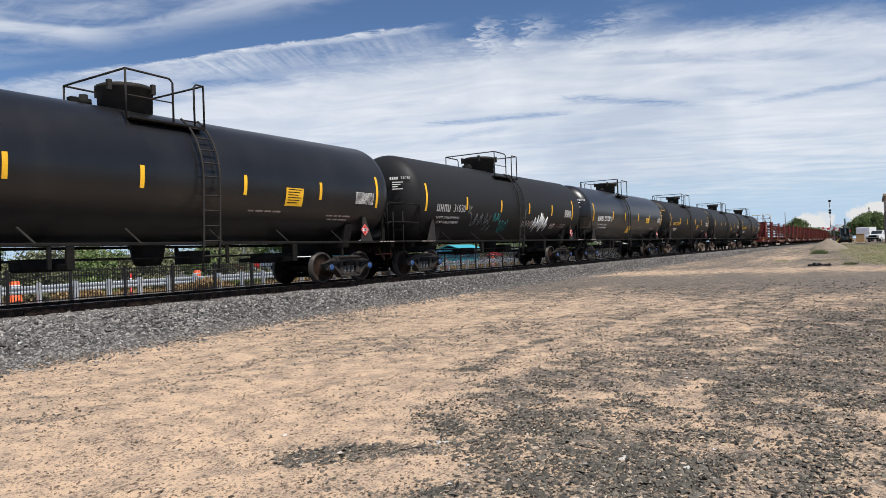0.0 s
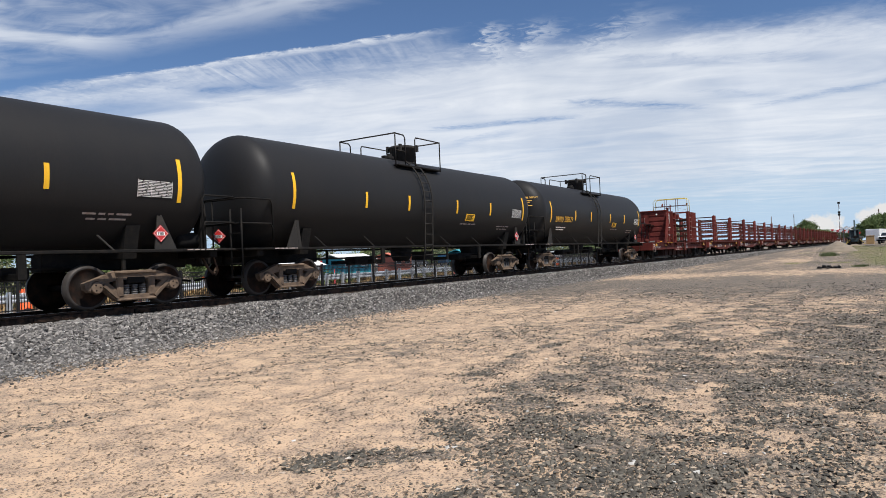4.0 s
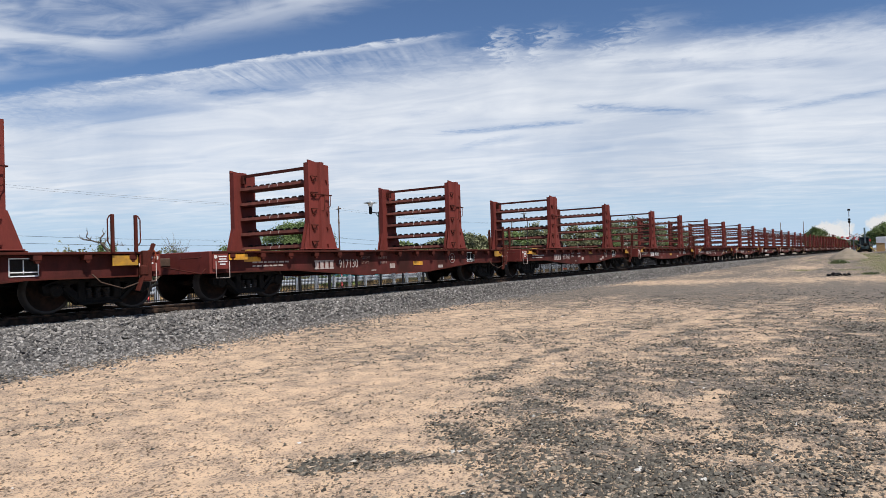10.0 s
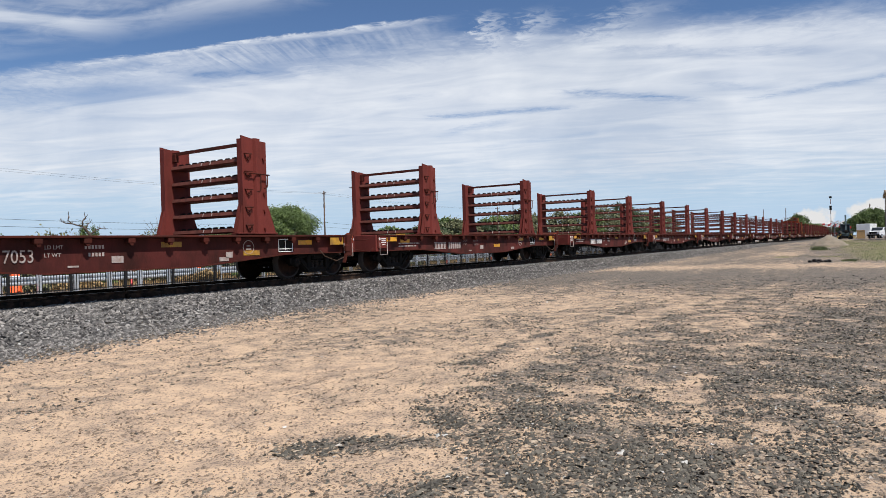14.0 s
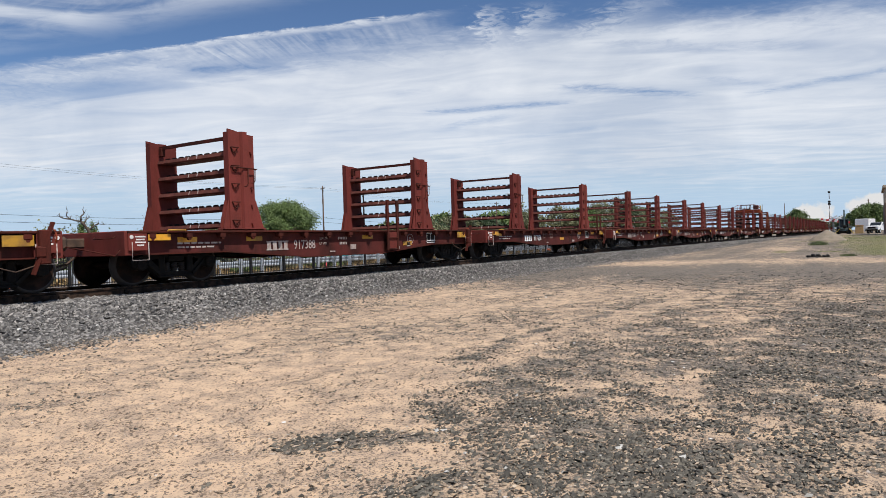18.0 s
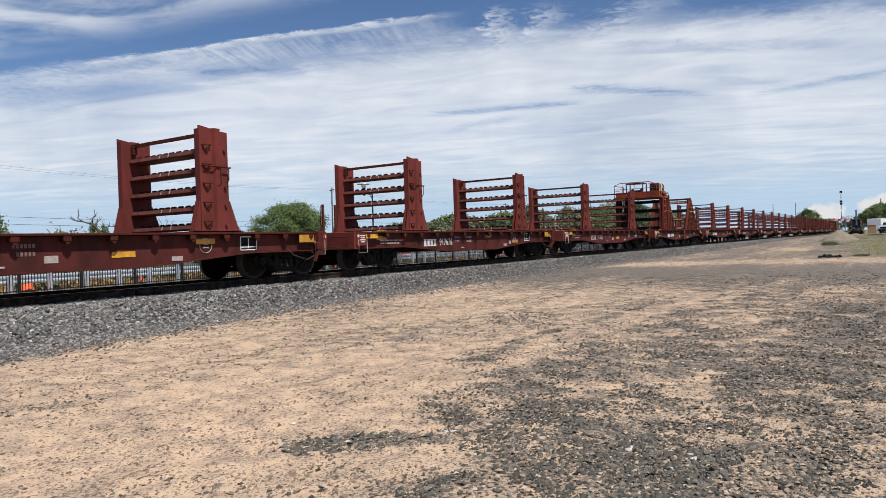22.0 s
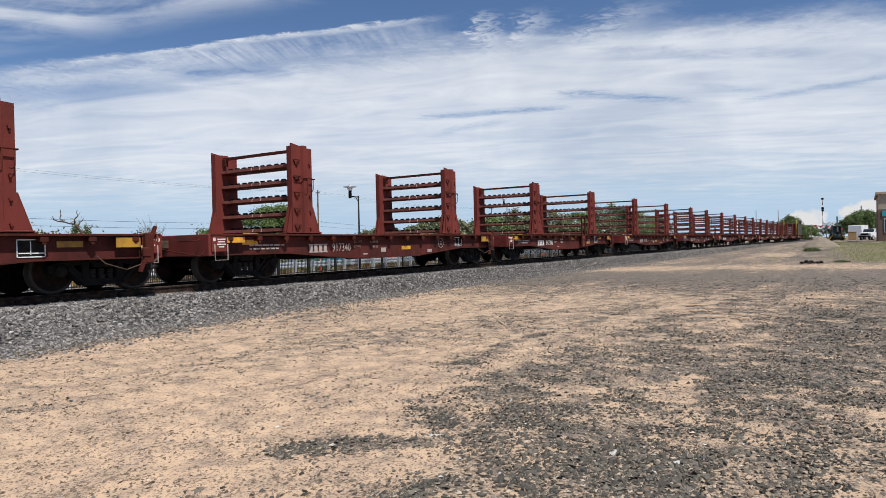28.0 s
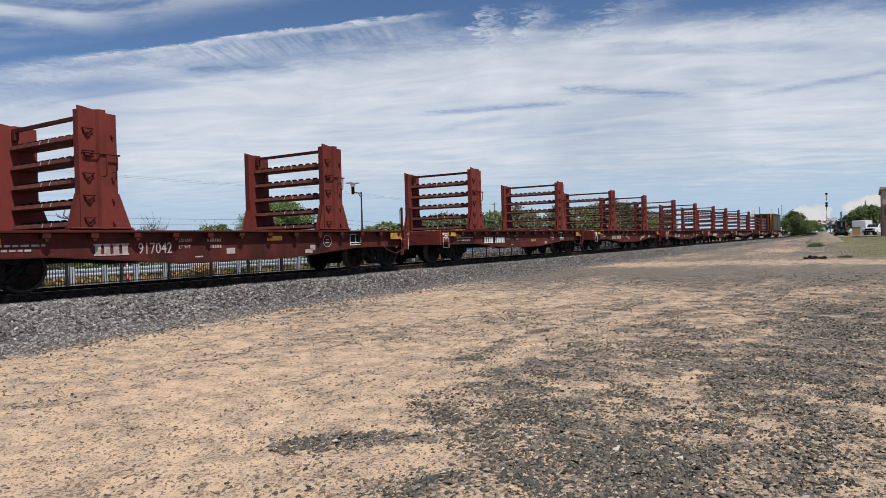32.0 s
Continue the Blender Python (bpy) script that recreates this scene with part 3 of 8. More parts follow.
def waves(x, y, scale, seed, octaves=4):
    """Soft value noise on arrays, 0 to 1."""
    rng = np.random.default_rng(seed)
    grid = rng.random((256, 256))
    total, amp, norm = 0, 1.0, 0
    for o in range(octaves):
        u, v = x * scale * 2 ** o + 17.3 * o, y * scale * 2 ** o + 5.1 * o
        i, j = np.floor(u).astype(int), np.floor(v).astype(int)
        fu, fv = u - i, v - j
        fu, fv = fu * fu * (3 - 2 * fu), fv * fv * (3 - 2 * fv)
        g = lambda a, b: grid[a % 256, b % 256]
        total = total + amp * ((g(i, j) * (1 - fu) + g(i + 1, j) * fu) * (1 - fv) + (g(i, j + 1) * (1 - fu) + g(i + 1, j + 1) * fu) * fv)
        norm, amp = norm + amp, amp * 0.55
    return total / norm


def gravel_at(x, y):
    """How thickly gravel covers the dirt, 0 to 1."""
    edge = np.interp(x, [0, 3.1, 3.4, 3.9, 4.3, 4.7, 5.2, 6.7, 8, 10, 14, 20, 40], [2.0, 2.3, 2.45, 2.6, 2.95, 3.5, 3.8, 4.40, 4.45, 4.4, 4.4, 4.6, 6.0])
    n = waves(x, y, 0.9, 3)
    off = edge - y + (n - 0.5) * 1.2
    main = smooth(-0.45, 0.55, off)
    streaks = waves(x * 0.35 + y * 0.10, y * 1.1, 0.9, 15) - 0.5
    # a tongue of stones at the rim, a long streak beside a strip of bare sand
    along = np.clip(((x - 3.5) * 0.65 - (y - 3.45) * 0.76) / 0.95, 0, 1)
    tongue = np.exp(-((np.hypot(x - 3.5 - along * 0.62, y - 3.45 + along * 0.72) + (n - 0.5) * 0.25) / 0.24) ** 4)
    streak = np.exp(-((y - 4.28 + 0.02 * (x - 7) + (n - 0.5) * 0.5) / 0.20) ** 2) * smooth(6.3, 7.0, x) * smooth(24, 14, x)
    strip = np.exp(-((y - 3.72 + 0.02 * (x - 10) + (n - 0.5) * 0.6) / 0.22) ** 2) * smooth(6.0, 7.0, x) * smooth(22, 15, x) * 0.45
    strip = strip + np.exp(-((x - 3.4) / 0.6) ** 2 - ((y - 2.72) / 0.28) ** 2) * 0.85 + np.exp(-((x - 6.7) / 0.6) ** 2 - ((y - 1.5) / 0.13) ** 2) * 0.4
    dense = 0.20 * smooth(5.6, 4.2, x) + 0.13 * smooth(2.6, 0.8, y) * smooth(3.4, 6.0, x) * smooth(17, 11, x)
    clumps = (waves(x, y, 1.6, 17) - 0.5) * 0.70 + (waves(x, y, 4.5, 19) - 0.5) * 0.60
    main = main * smooth(30, 22, x)
    body = np.maximum(main * (0.50 + streaks * 0.38 - strip + dense + clumps), np.maximum(tongue * (0.74 + clumps * 0.9), streak * (0.62 + clumps * 0.9)))
    # beyond the near gravel: a dark belt, a worn sandy belt, then grey dirt
    belts = 0.16 * np.exp(-((x - 27) / 4.0) ** 2) - 0.32 * np.exp(-((x - 36.5 + 0.25 * (y - 3)) / 2.6) ** 2) - 0.22 * np.exp(-((x - 56) / 6.0) ** 2 - ((y - 5.5) / 1.6) ** 2)
    far = smooth(9, 22, x) * np.clip(0.64 + streaks * 0.5 + belts, 0.05, 1)
    left = 0.27 + (waves(x * 0.5, y, 0.7, 21) - 0.5) * 0.42 + 0.12 * smooth(5, 9, x)
    toe = smooth(1.6, 0.0, np.interp(x, [0, 5, 10, 20, 40, 80], [10.1, 10.5, 11.4, 11.9, 12.2, 12.4]) - y) * 0.62
    return np.clip(np.maximum(np.maximum(body, np.maximum(left, far)), toe), 0, 1)


def green_at(x, y):
    """Grass on the dirt."""
    n = waves(x * 0.5, y, 0.35, 31)
    strip = smooth(39, 45, x) * smooth(130, 90, x) * smooth(1.1, -1.3, y - 0.9 - (x - 41) * 0.075 + (n - 0.5) * 3.0) * smooth(-40, -30, y)
    spots = smooth(0.62, 0.72, waves(x, y, 0.22, 37)) * smooth(38, 46, x) * smooth(9, 6, y) * 0.8
    over = smooth(31, 33, y) * 0.55
    return np.clip(np.maximum(np.maximum(strip * (0.20 + 0.85 * n), spots), over * n * 1.4), 0, 1)


def sheet(name, xs, ys, height, mat, **masks):
    X, Y = np.meshgrid(xs, ys, indexing="ij")
    Z = height(X, Y)
    nx, ny = X.shape
    co = np.stack([X, Y, Z], -1).reshape(-1, 3)
    i = np.arange(nx * ny).reshape(nx, ny)
    q = np.stack([i[:-1, :-1], i[1:, :-1], i[1:, 1:], i[:-1, 1:]], -1).reshape(-1, 4)
    me = bpy.data.meshes.new(name)
    fill(me, co, q)
    for k, f in masks.items():
        me.attributes.new(k, "FLOAT", "POINT").data.foreach_set("value", f(X, Y).reshape(-1).astype(np.float32))
    me.polygons.foreach_set("use_smooth", np.ones(len(q), bool))
    me.materials.append(mat)
    return new(name, me)


def fill(me, co, faces, smooth_=True):
    n, k = faces.shape
    me.vertices.add(len(co))
    me.vertices.foreach_set("co", np.ascontiguousarray(co, np.float32).ravel())
    me.loops.add(n * k)
    me.loops.foreach_set("vertex_index", np.ascontiguousarray(faces, np.int32).ravel())
    me.polygons.add(n)
    me.polygons.foreach_set("loop_start", np.arange(0, n * k, k, dtype=np.int32))
    me.update(calc_edges=True)
    me.polygons.foreach_set("use_smooth", np.full(n, smooth_, bool))


def steps(*runs):
    out = []
    for a, b, d in runs:
        out += list(np.arange(a, b - 1e-6, d))
    return np.array(out + [runs[-1][1]])


def ground_height(x, y):
    near = smooth(60, 20, np.hypot(x, y))
    bumps = (waves(x, y, 0.5, 5) - 0.5) * 0.05 + (waves(x, y, 2.2, 6) - 0.5) * 0.022
    rut = -0.03 * np.exp(-((y - 5.6 - 0.02 * x) / 0.35) ** 2) - 0.025 * np.exp(-((y - 7.4 - 0.02 * x) / 0.35) ** 2)
    rise = 0.60 * smooth(42, 100, x) * smooth(14, 8, y)
    fall = -0.14 * smooth(18, 23, y)
    return (bumps + rut) * near - 0.02 + rise + fall


xs = steps((-2000, -200, 200), (-200, -20, 20), (-20, 2, 1), (2, 16, 0.12), (16, 40, 0.4), (40, 140, 2), (140, 400, 20), (400, 3000, 200))
ys = steps((-2000, -200, 200), (-200, -20, 12), (-20, -4, 1), (-4, 12, 0.12), (12, 60, 1.0), (60, 200, 10), (200, 3000, 200))
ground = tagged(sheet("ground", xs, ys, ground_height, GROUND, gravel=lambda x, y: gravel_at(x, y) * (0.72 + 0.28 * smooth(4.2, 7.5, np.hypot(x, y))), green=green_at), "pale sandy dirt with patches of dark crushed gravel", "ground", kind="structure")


def ballast_height(x, y):
    toe = np.interp(x, [-50, 0, 5, 10, 20, 40, 80, 200], [10.0, 10.1, 10.6, 11.5, 11.9, 12.2, 12.2, 12.2]) + (waves(x, y * 0.3, 1.1, 43) - 0.5) * 1.1
    near = smooth(0, 1, (y - toe) / (12.95 - toe))
    z = np.where(y < 12.95, 0.44 * np.clip((y - toe) / (12.95 - toe), 0, 1) * (0.40 + 0.60 * near), 0.44)
    z = np.where(y > 16.2, 0.44 * smooth(18.6, 16.2, y), z)
    return z - 0.05 + (waves(x, y, 1.3, 41) - 0.5) * 0.05 - 0.10 * smooth(1.1, -0.5, y - toe)


bx = steps((-400, -20, 20), (-20, 0, 1), (0, 45, 0.3), (45, 160, 2), (160, 400, 20), (400, 1500, 100))
by = steps((9.2, 16.4, 0.15), (16.4, 19.2, 0.4))
tagged(sheet("ballast_bed", bx, by, ballast_height, BALLAST), "grey crushed stone ballast bank under the track", "ballast", kind="structure")


def stones(name, x, y, z, size, mat, label, seed, lie=0.30, flat=0.34, half=True):
    """Loose broken stones at the given places."""
    rng = np.random.default_rng(seed)
    n = len(x)
    base = np.array([(1, 0, 0), (-1, 0, 0), (0, 1, 0), (0, -1, 0), (0, 0, 1), (0, 0, -1)], float)
    tri = np.array([(0, 2, 4), (2, 1, 4), (1, 3, 4), (3, 0, 4), (2, 0, 5), (1, 2, 5), (3, 1, 5), (0, 3, 5)])
    v = base[None] * (0.55 + 0.75 * rng.random((n, 6, 1)))
    v += (rng.random((n, 6, 3)) - 0.5) * 0.8
    q = rng.normal(size=(n, 4)) * (1.0, lie, lie, 1.0)
    q /= np.linalg.norm(q, axis=1)[:, None]
    w, a, b, c = q.T
    R = np.stack([1 - 2 * (b * b + c * c), 2 * (a * b - c * w), 2 * (a * c + b * w), 2 * (a * b + c * w), 1 - 2 * (a * a + c * c), 2 * (b * c - a * w), 2 * (a * c - b * w), 2 * (b * c + a * w), 1 - 2 * (a * a + b * b)], -1).reshape(n, 3, 3)
    v = np.einsum("nij,nkj->nki", R, v)
    v *= np.stack([size, size * (0.50 + 0.4 * rng.random(n)), size * (flat + 0.25 * rng.random(n))], -1)[:, None]
    v += np.stack([x, y, z], -1)[:, None]
    if half:
        tri = tri[:4]      # bedded: no underside
    f = (tri[None] + (np.arange(n) * 6)[:, None, None]).reshape(-1, 3)
    me = bpy.data.meshes.new(name)
    fill(me, v.reshape(-1, 3), f, False)
    me.materials.append(mat)
    return tagged(new(name, me), label, "stones", kind="stuff")


def scatter():
    rng = np.random.default_rng(4)
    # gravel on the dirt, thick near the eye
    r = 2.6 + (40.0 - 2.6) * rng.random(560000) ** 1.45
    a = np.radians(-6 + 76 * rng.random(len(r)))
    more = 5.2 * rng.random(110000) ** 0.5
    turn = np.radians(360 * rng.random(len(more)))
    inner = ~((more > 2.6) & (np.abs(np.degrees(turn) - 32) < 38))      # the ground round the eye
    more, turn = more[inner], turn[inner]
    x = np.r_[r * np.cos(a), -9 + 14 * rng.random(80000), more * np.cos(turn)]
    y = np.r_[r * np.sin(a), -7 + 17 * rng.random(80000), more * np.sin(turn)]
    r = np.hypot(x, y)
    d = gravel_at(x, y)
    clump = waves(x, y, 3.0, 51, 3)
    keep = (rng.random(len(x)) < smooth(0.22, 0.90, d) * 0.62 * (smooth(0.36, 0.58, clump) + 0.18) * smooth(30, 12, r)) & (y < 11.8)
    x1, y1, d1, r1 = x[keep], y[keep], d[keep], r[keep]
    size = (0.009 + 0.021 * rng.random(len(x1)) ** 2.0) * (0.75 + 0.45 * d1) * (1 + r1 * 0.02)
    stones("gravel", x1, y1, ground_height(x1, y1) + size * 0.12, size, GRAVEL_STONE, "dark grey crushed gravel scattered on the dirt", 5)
    # small pebbles in the sand
    keep = (rng.random(len(x)) < (0.10 + 0.24 * smooth(0.40, 0.6, clump)) * smooth(26, 12, r)) & (y < 11.8)
    x1, y1, r1 = x[keep], y[keep], r[keep]
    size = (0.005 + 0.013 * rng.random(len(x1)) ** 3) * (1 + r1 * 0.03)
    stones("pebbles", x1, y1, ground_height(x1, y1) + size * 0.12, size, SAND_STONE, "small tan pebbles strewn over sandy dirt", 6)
    # pale chips and bits of straw lying in the gravel, a few white stones
    keep = (rng.random(len(x)) < 0.11 * smooth(0.42, 0.7, d) * smooth(24, 8, r)) & (y < 11)
    x1, y1 = x[keep], y[keep]
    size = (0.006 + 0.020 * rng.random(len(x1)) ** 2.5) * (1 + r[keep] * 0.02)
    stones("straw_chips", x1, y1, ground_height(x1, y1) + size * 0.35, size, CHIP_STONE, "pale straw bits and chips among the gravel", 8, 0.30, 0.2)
    x1, y1 = 3.5 + 16 * rng.random(46) ** 1.3, -1.5 + 9 * rng.random(46)
    size = 0.010 + 0.018 * rng.random(46) ** 2
    stones("white_stones", x1, y1, ground_height(x1, y1) + size * 0.3, size, WHITE_STONE, "scattered white stones and scraps on the dirt", 9)
    # ballast, finer steps close by
    u = rng.random(165000)
    x = 1.0 + 119.0 * u ** 1.95
    y = 9.2 + 4.55 * rng.random(len(x)) ** 0.8
    x2 = rng.random(9000) * 50
    y2 = 13.95 + 1.25 * rng.random(9000)
    x, y = np.r_[x, x2], np.r_[y, y2]
    z = ballast_height(x, y)
    on_bank = z > ground_height(x, y) + 0.01
    toe = np.interp(x, [0, 5, 10, 20, 40, 80], [10.1, 10.5, 11.4, 11.9, 12.2, 12.4])
    stray = rng.random(len(x)) < 0.85 * np.exp(-np.clip(toe + 0.2 - y, 0, 9) / 0.40)
    keep = on_bank | stray
    z = np.where(on_bank, z + 0.03 * np.clip((z - ground_height(x, y)) / 0.12, 0, 1), ground_height(x, y) + 0.006)
    x, y, z, on_bank = x[keep], y[keep], z[keep], on_bank[keep]
    size = (0.023 + 0.038 * rng.random(len(x)) ** 1.4) * np.where(on_bank, 1.0, 0.75) * (1 + np.clip(x - 25, 0, 100) * 0.012)
    stones("ballast_stones", x, y, z, size, BALLAST_STONE, "broken grey ballast stones on the track bank", 7, 1.0, 0.58, False)


scatter()


HEAD_Z = RAIL_Z - 0.09      # running surface of the rails


def rails():
    prof = [(-0.075, 0), (0.075, 0), (0.075, 0.012), (0.012, 0.03), (0.010, 0.13), (0.036, 0.142), (0.036, 0.172), (0.028, 0.18), (-0.028, 0.18), (-0.036, 0.172), (-0.036, 0.142), (-0.010, 0.13), (-0.012, 0.03), (-0.075, 0.012)]
    for y in (TRACK_Y - 0.755, TRACK_Y + 0.755):
        r = part("rail", Shape().slab([(y + a, HEAD_Z - 0.18 + b) for a, b in prof], "x", -300, 1400), RAIL)
        tagged(r, "brown rusted steel rail with polished head", "rail", "rails of the track", "structure")
        top = Shape().slab([(y - 0.027, HEAD_Z), (y + 0.027, HEAD_Z), (y + 0.025, HEAD_Z + 0.002), (y - 0.025, HEAD_Z + 0.002)], "x", -300, 1400)
        part("rail_head", top, RAIL_TOP, r, "worn bright running surface")
        if y < TRACK_Y:
            joint = Shape().box(-0.45, -0.062, 0.03, 0.45, -0.014, 0.12)
            for k in range(6):
                joint.lathe([(-0.085, 0.018), (-0.06, 0.018)], "y", (-0.37 + k * 0.148, 0, 0.075), 8)
            me = joint.mesh("joint_bar", RAIL)
            for x in (7.1, 9.2, 18.5, 42.0):
                part("joint_bar", me, RAIL, r, "", (x, y, HEAD_Z - 0.18))
    me = Shape().box(-0.115, -1.30, -0.18, 0.115, 1.30, 0.0, 0.015).mesh("tie", TIMBER)
    plate = Shape().box(-0.09, -0.17, 0, 0.09, 0.17, 0.016).mesh("tie_plate", RAIL)
    track = thing("track", "timber sleepers of a railway track bedded in ballast", "railway track", at=(0, TRACK_Y, HEAD_Z - 0.182))
    track["kind"] = "structure"
    for i in range(290):
        tie = part("tie", me, TIMBER, track, "", (-8 + i * 0.53, 0.04 * math.sin(i * 12.9), 0.0))
        tie.rotation_euler = (0, 0, 0.01 * math.sin(i * 7.7))
        if i < 110:
            part("tie_plate", plate, RAIL, tie, "", (0, -0.755, -0.012))


rails()

# ---- train ----
DROP = 0.09    # rail head under the level the cars are built from
WHEEL_R = 0.457
P_KEYS = [(0, -4.95), (6.5, 88.7), (8.5, 116.8), (20, 275.0), (32, 439.8)]


def run_of(t):
    """Metres the train has come by t."""
    return float(np.interp(t, [k[0] for k in P_KEYS], [k[1] for k in P_KEYS]))


TRAIN = []      # (car, place of its leading coupler along the train)


def wheelset_mesh():
    s = Shape()
    for k in (-1, 1):
        y = k * 0.755
        inner, outer = y - k * 0.075, y + k * 0.065
        prof = [(inner, 0.10), (inner, WHEEL_R + 0.025), (inner + k * 0.03, WHEEL_R + 0.025), (inner + k * 0.045, WHEEL_R + 0.002), (outer, WHEEL_R - 0.004), (outer, WHEEL_R - 0.06), (outer - k * 0.03, WHEEL_R - 0.09), (outer - k * 0.055, 0.22), (outer - k * 0.02, 0.15), (outer + k * 0.01, 0.12), (outer + k * 0.01, 0.02)]
        s.lathe(prof, "y", (0, 0, 0), 26)
    s.lathe([(-1.05, 0.075), (1.05, 0.075)], "y", (0, 0, 0), 12)
    for k in (-1, 1):
        s.lathe([(k * 1.05 - 0.1, 0.12), (k * 1.05 + 0.1, 0.12)], "y", (0, 0, 0), 10)
        for a in range(3):
            w = a * 2.094
            s.box(0.06 * math.cos(w) - 0.015, k * 1.16 - 0.015, 0.06 * math.sin(w) - 0.015, 0.06 * math.cos(w) + 0.015, k * 1.16 + 0.015, 0.06 * math.sin(w) + 0.015, 0.003)
    me = s.mesh("wheelset", WHEEL)
    me.materials.append(TREAD)
    for p in me.polygons:
        if min(math.hypot(me.vertices[i].co.x, me.vertices[i].co.z) for i in p.vertices) > WHEEL_R - 0.066:
            p.material_index = 1
    return me


def truck_meshes():
    bolster = Shape().box(-0.22, -1.12, 0.505, 0.22, 1.12, 0.66, 0.03)
    bolster.lathe([(0, 0.2), (0.10, 0.2)], "z", (0, 0, 0.66), 16)
    for k in (-1, 1):
        bolster.box(-0.16, k * 0.62 - 0.1, 0.66, 0.16, k * 0.62 + 0.1, 0.78)
    bolster.bar((-0.62, -0.9, 0.40), (-0.62, 0.9, 0.40), 0.10, 0.12).bar((0.62, -0.9, 0.40), (0.62, 0.9, 0.40), 0.10, 0.12)
    y0, y1 = -0.08, 0.08
    frame_ = Shape()
    top = [(-1.10, 0.42), (-1.12, 0.56), (-0.82, 0.66), (-0.46, 0.79), (0.46, 0.79), (0.82, 0.66), (1.12, 0.56), (1.10, 0.42), (0.99, 0.42), (0.93, 0.52), (0.66, 0.54), (0.40, 0.60), (-0.40, 0.60), (-0.66, 0.54), (-0.93, 0.52), (-0.99, 0.42)]
    low = [(-0.82, 0.50), (-0.44, 0.15), (0.44, 0.15), (0.82, 0.50), (0.62, 0.55), (0.32, 0.28), (-0.32, 0.28), (-0.62, 0.55)]
    flip = lambda o: [(z, x) for x, z in o]
    frame_.slab(flip(top), "y", y0, y1).slab(flip(low), "y", y0, y1)
    frame_.box(-0.48, y0 - 0.045, 0.72, 0.48, y0 + 0.02, 0.79, 0.02).box(-0.46, y0 - 0.04, 0.15, 0.46, y0 + 0.02, 0.20, 0.015)
    for x in (-0.37, 0.37):
        frame_.box(x - 0.08, y0 - 0.02, 0.24, x + 0.08, y1, 0.66, 0.02)
        frame_.bar((x * 2.0, y0 - 0.02, 0.50), (x * 1.15, y0 - 0.02, 0.22), 0.05, 0.06)
    for x in (-0.889, 0.889):
        frame_.box(x - 0.17, y0 - 0.03, 0.36, x + 0.17, y1 + 0.03, 0.58, 0.04)
        frame_.lathe([(-0.15, 0.11), (-0.09, 0.14)], "y", (x, 0, 0.457), 14)
    prof = []
    for r in range(5):
        prof += [(0.33 + r * 0.048, 0.052), (0.342 + r * 0.048, 0.076), (0.366 + r * 0.048, 0.076), (0.376 + r * 0.048, 0.052)]
    springs = Shape().lathe(prof, "z", (0, 0, 0), 7)
    return bolster.mesh("truck", DARK), frame_.mesh("side_frame", RUSTY), springs.mesh("spring", SPRING_STEEL)


WS, (TRUCK, SIDE, SPRING) = wheelset_mesh(), truck_meshes()
# springs darkened to go with the flat cars' shaded side frames
DARK_SPRING = SPRING.copy()
DARK_SPRING.materials[0] = CASTING
SIDE_DARK = SIDE.copy()
SIDE_DARK.materials[0] = CASTING
# flat cars' side frames: shade under the deck put into a near-black copy
SIDE_SHADED = SIDE.copy()
SIDE_SHADED.materials[0] = DARK
SIDE_TAN = SIDE.copy()
SIDE_TAN.materials[0] = TAN_CASTING
AXLE_CAP = Shape().lathe([(-0.175, 0.03), (-0.172, 0.085), (-0.15, 0.095), (-0.148, 0.05)], "y", (0, 0, 0), 12)
for _w in range(3):
    AXLE_CAP.box(0.055 * math.cos(_w * 2.094) - 0.014, -0.195, 0.055 * math.sin(_w * 2.094) - 0.014, 0.055 * math.cos(_w * 2.094) + 0.014, -0.17, 0.055 * math.sin(_w * 2.094) + 0.014, 0.003)
AXLE_CAP = AXLE_CAP.mesh("axle_cap", BLUE_CAP)


def add_trucks(car, xs, side=None, caps=False):
    for x in xs:
        tr = part("truck", TRUCK, None, car, "dirty cast steel truck", (x, 0, -DROP))
        for k in (-1, 1):
            part("side_frame", side or SIDE, None, tr, "", (0, k * 1.02, 0))
            for dx in (-0.19, 0.0, 0.19):
                part("spring", DARK_SPRING if side is SIDE_SHADED else SPRING, None, tr, "", (dx, k * 1.02, -0.08))
        for dx in (-0.889, 0.889) if caps else ():
            part("axle_cap", AXLE_CAP, None, tr, "blue painted bearing cap", (dx, -1.02, 0.457))
        for dx in (-0.889, 0.889):
            part("wheelset", WS, None, tr, "steel wheels on one axle", (dx, 0, WHEEL_R))


def add_coupler(car, x, side, mat=DARK):
    s = Shape().box(min(x, x + side * 0.75), -0.08, 0.78, max(x, x + side * 0.75), 0.08, 0.98, 0.02)
    s.box(x - 0.16, -0.16, 0.72, x + 0.16, 0.16, 1.02, 0.06)
    s.tube([(x + side * 0.7, 0.35, 0.70), (x + side * 0.4, 0.38, 0.42), (x, 0.36, 0.36)], 0.03, 6)
    part("coupler", s, mat, car, "steel knuckle coupler with air hose")


def bars(parent, name, mat, x, z, rows, y, h=0.035, label="", gap=0.05, seed=1):
    """Lines of small lettering that cannot be read, as plain bars on the near side."""
    rng = random.Random(seed)
    s = Shape()
    for i, w in enumerate(rows):
        px = x
        while px < x + w:
            q = min(0.08 + rng.random() * 0.16, x + w - px)
            if q > 0.03:
                s.box(px, y - 0.002, z - i * (h + gap) - h, px + q, y + 0.002, z - i * (h + gap), 0.001)
            px += q + 0.035
    return part(name, s, mat, parent, label)


# -- tank cars --
TANK_R, TANK_Z, TANK_L = 1.55, 2.66, 17.0


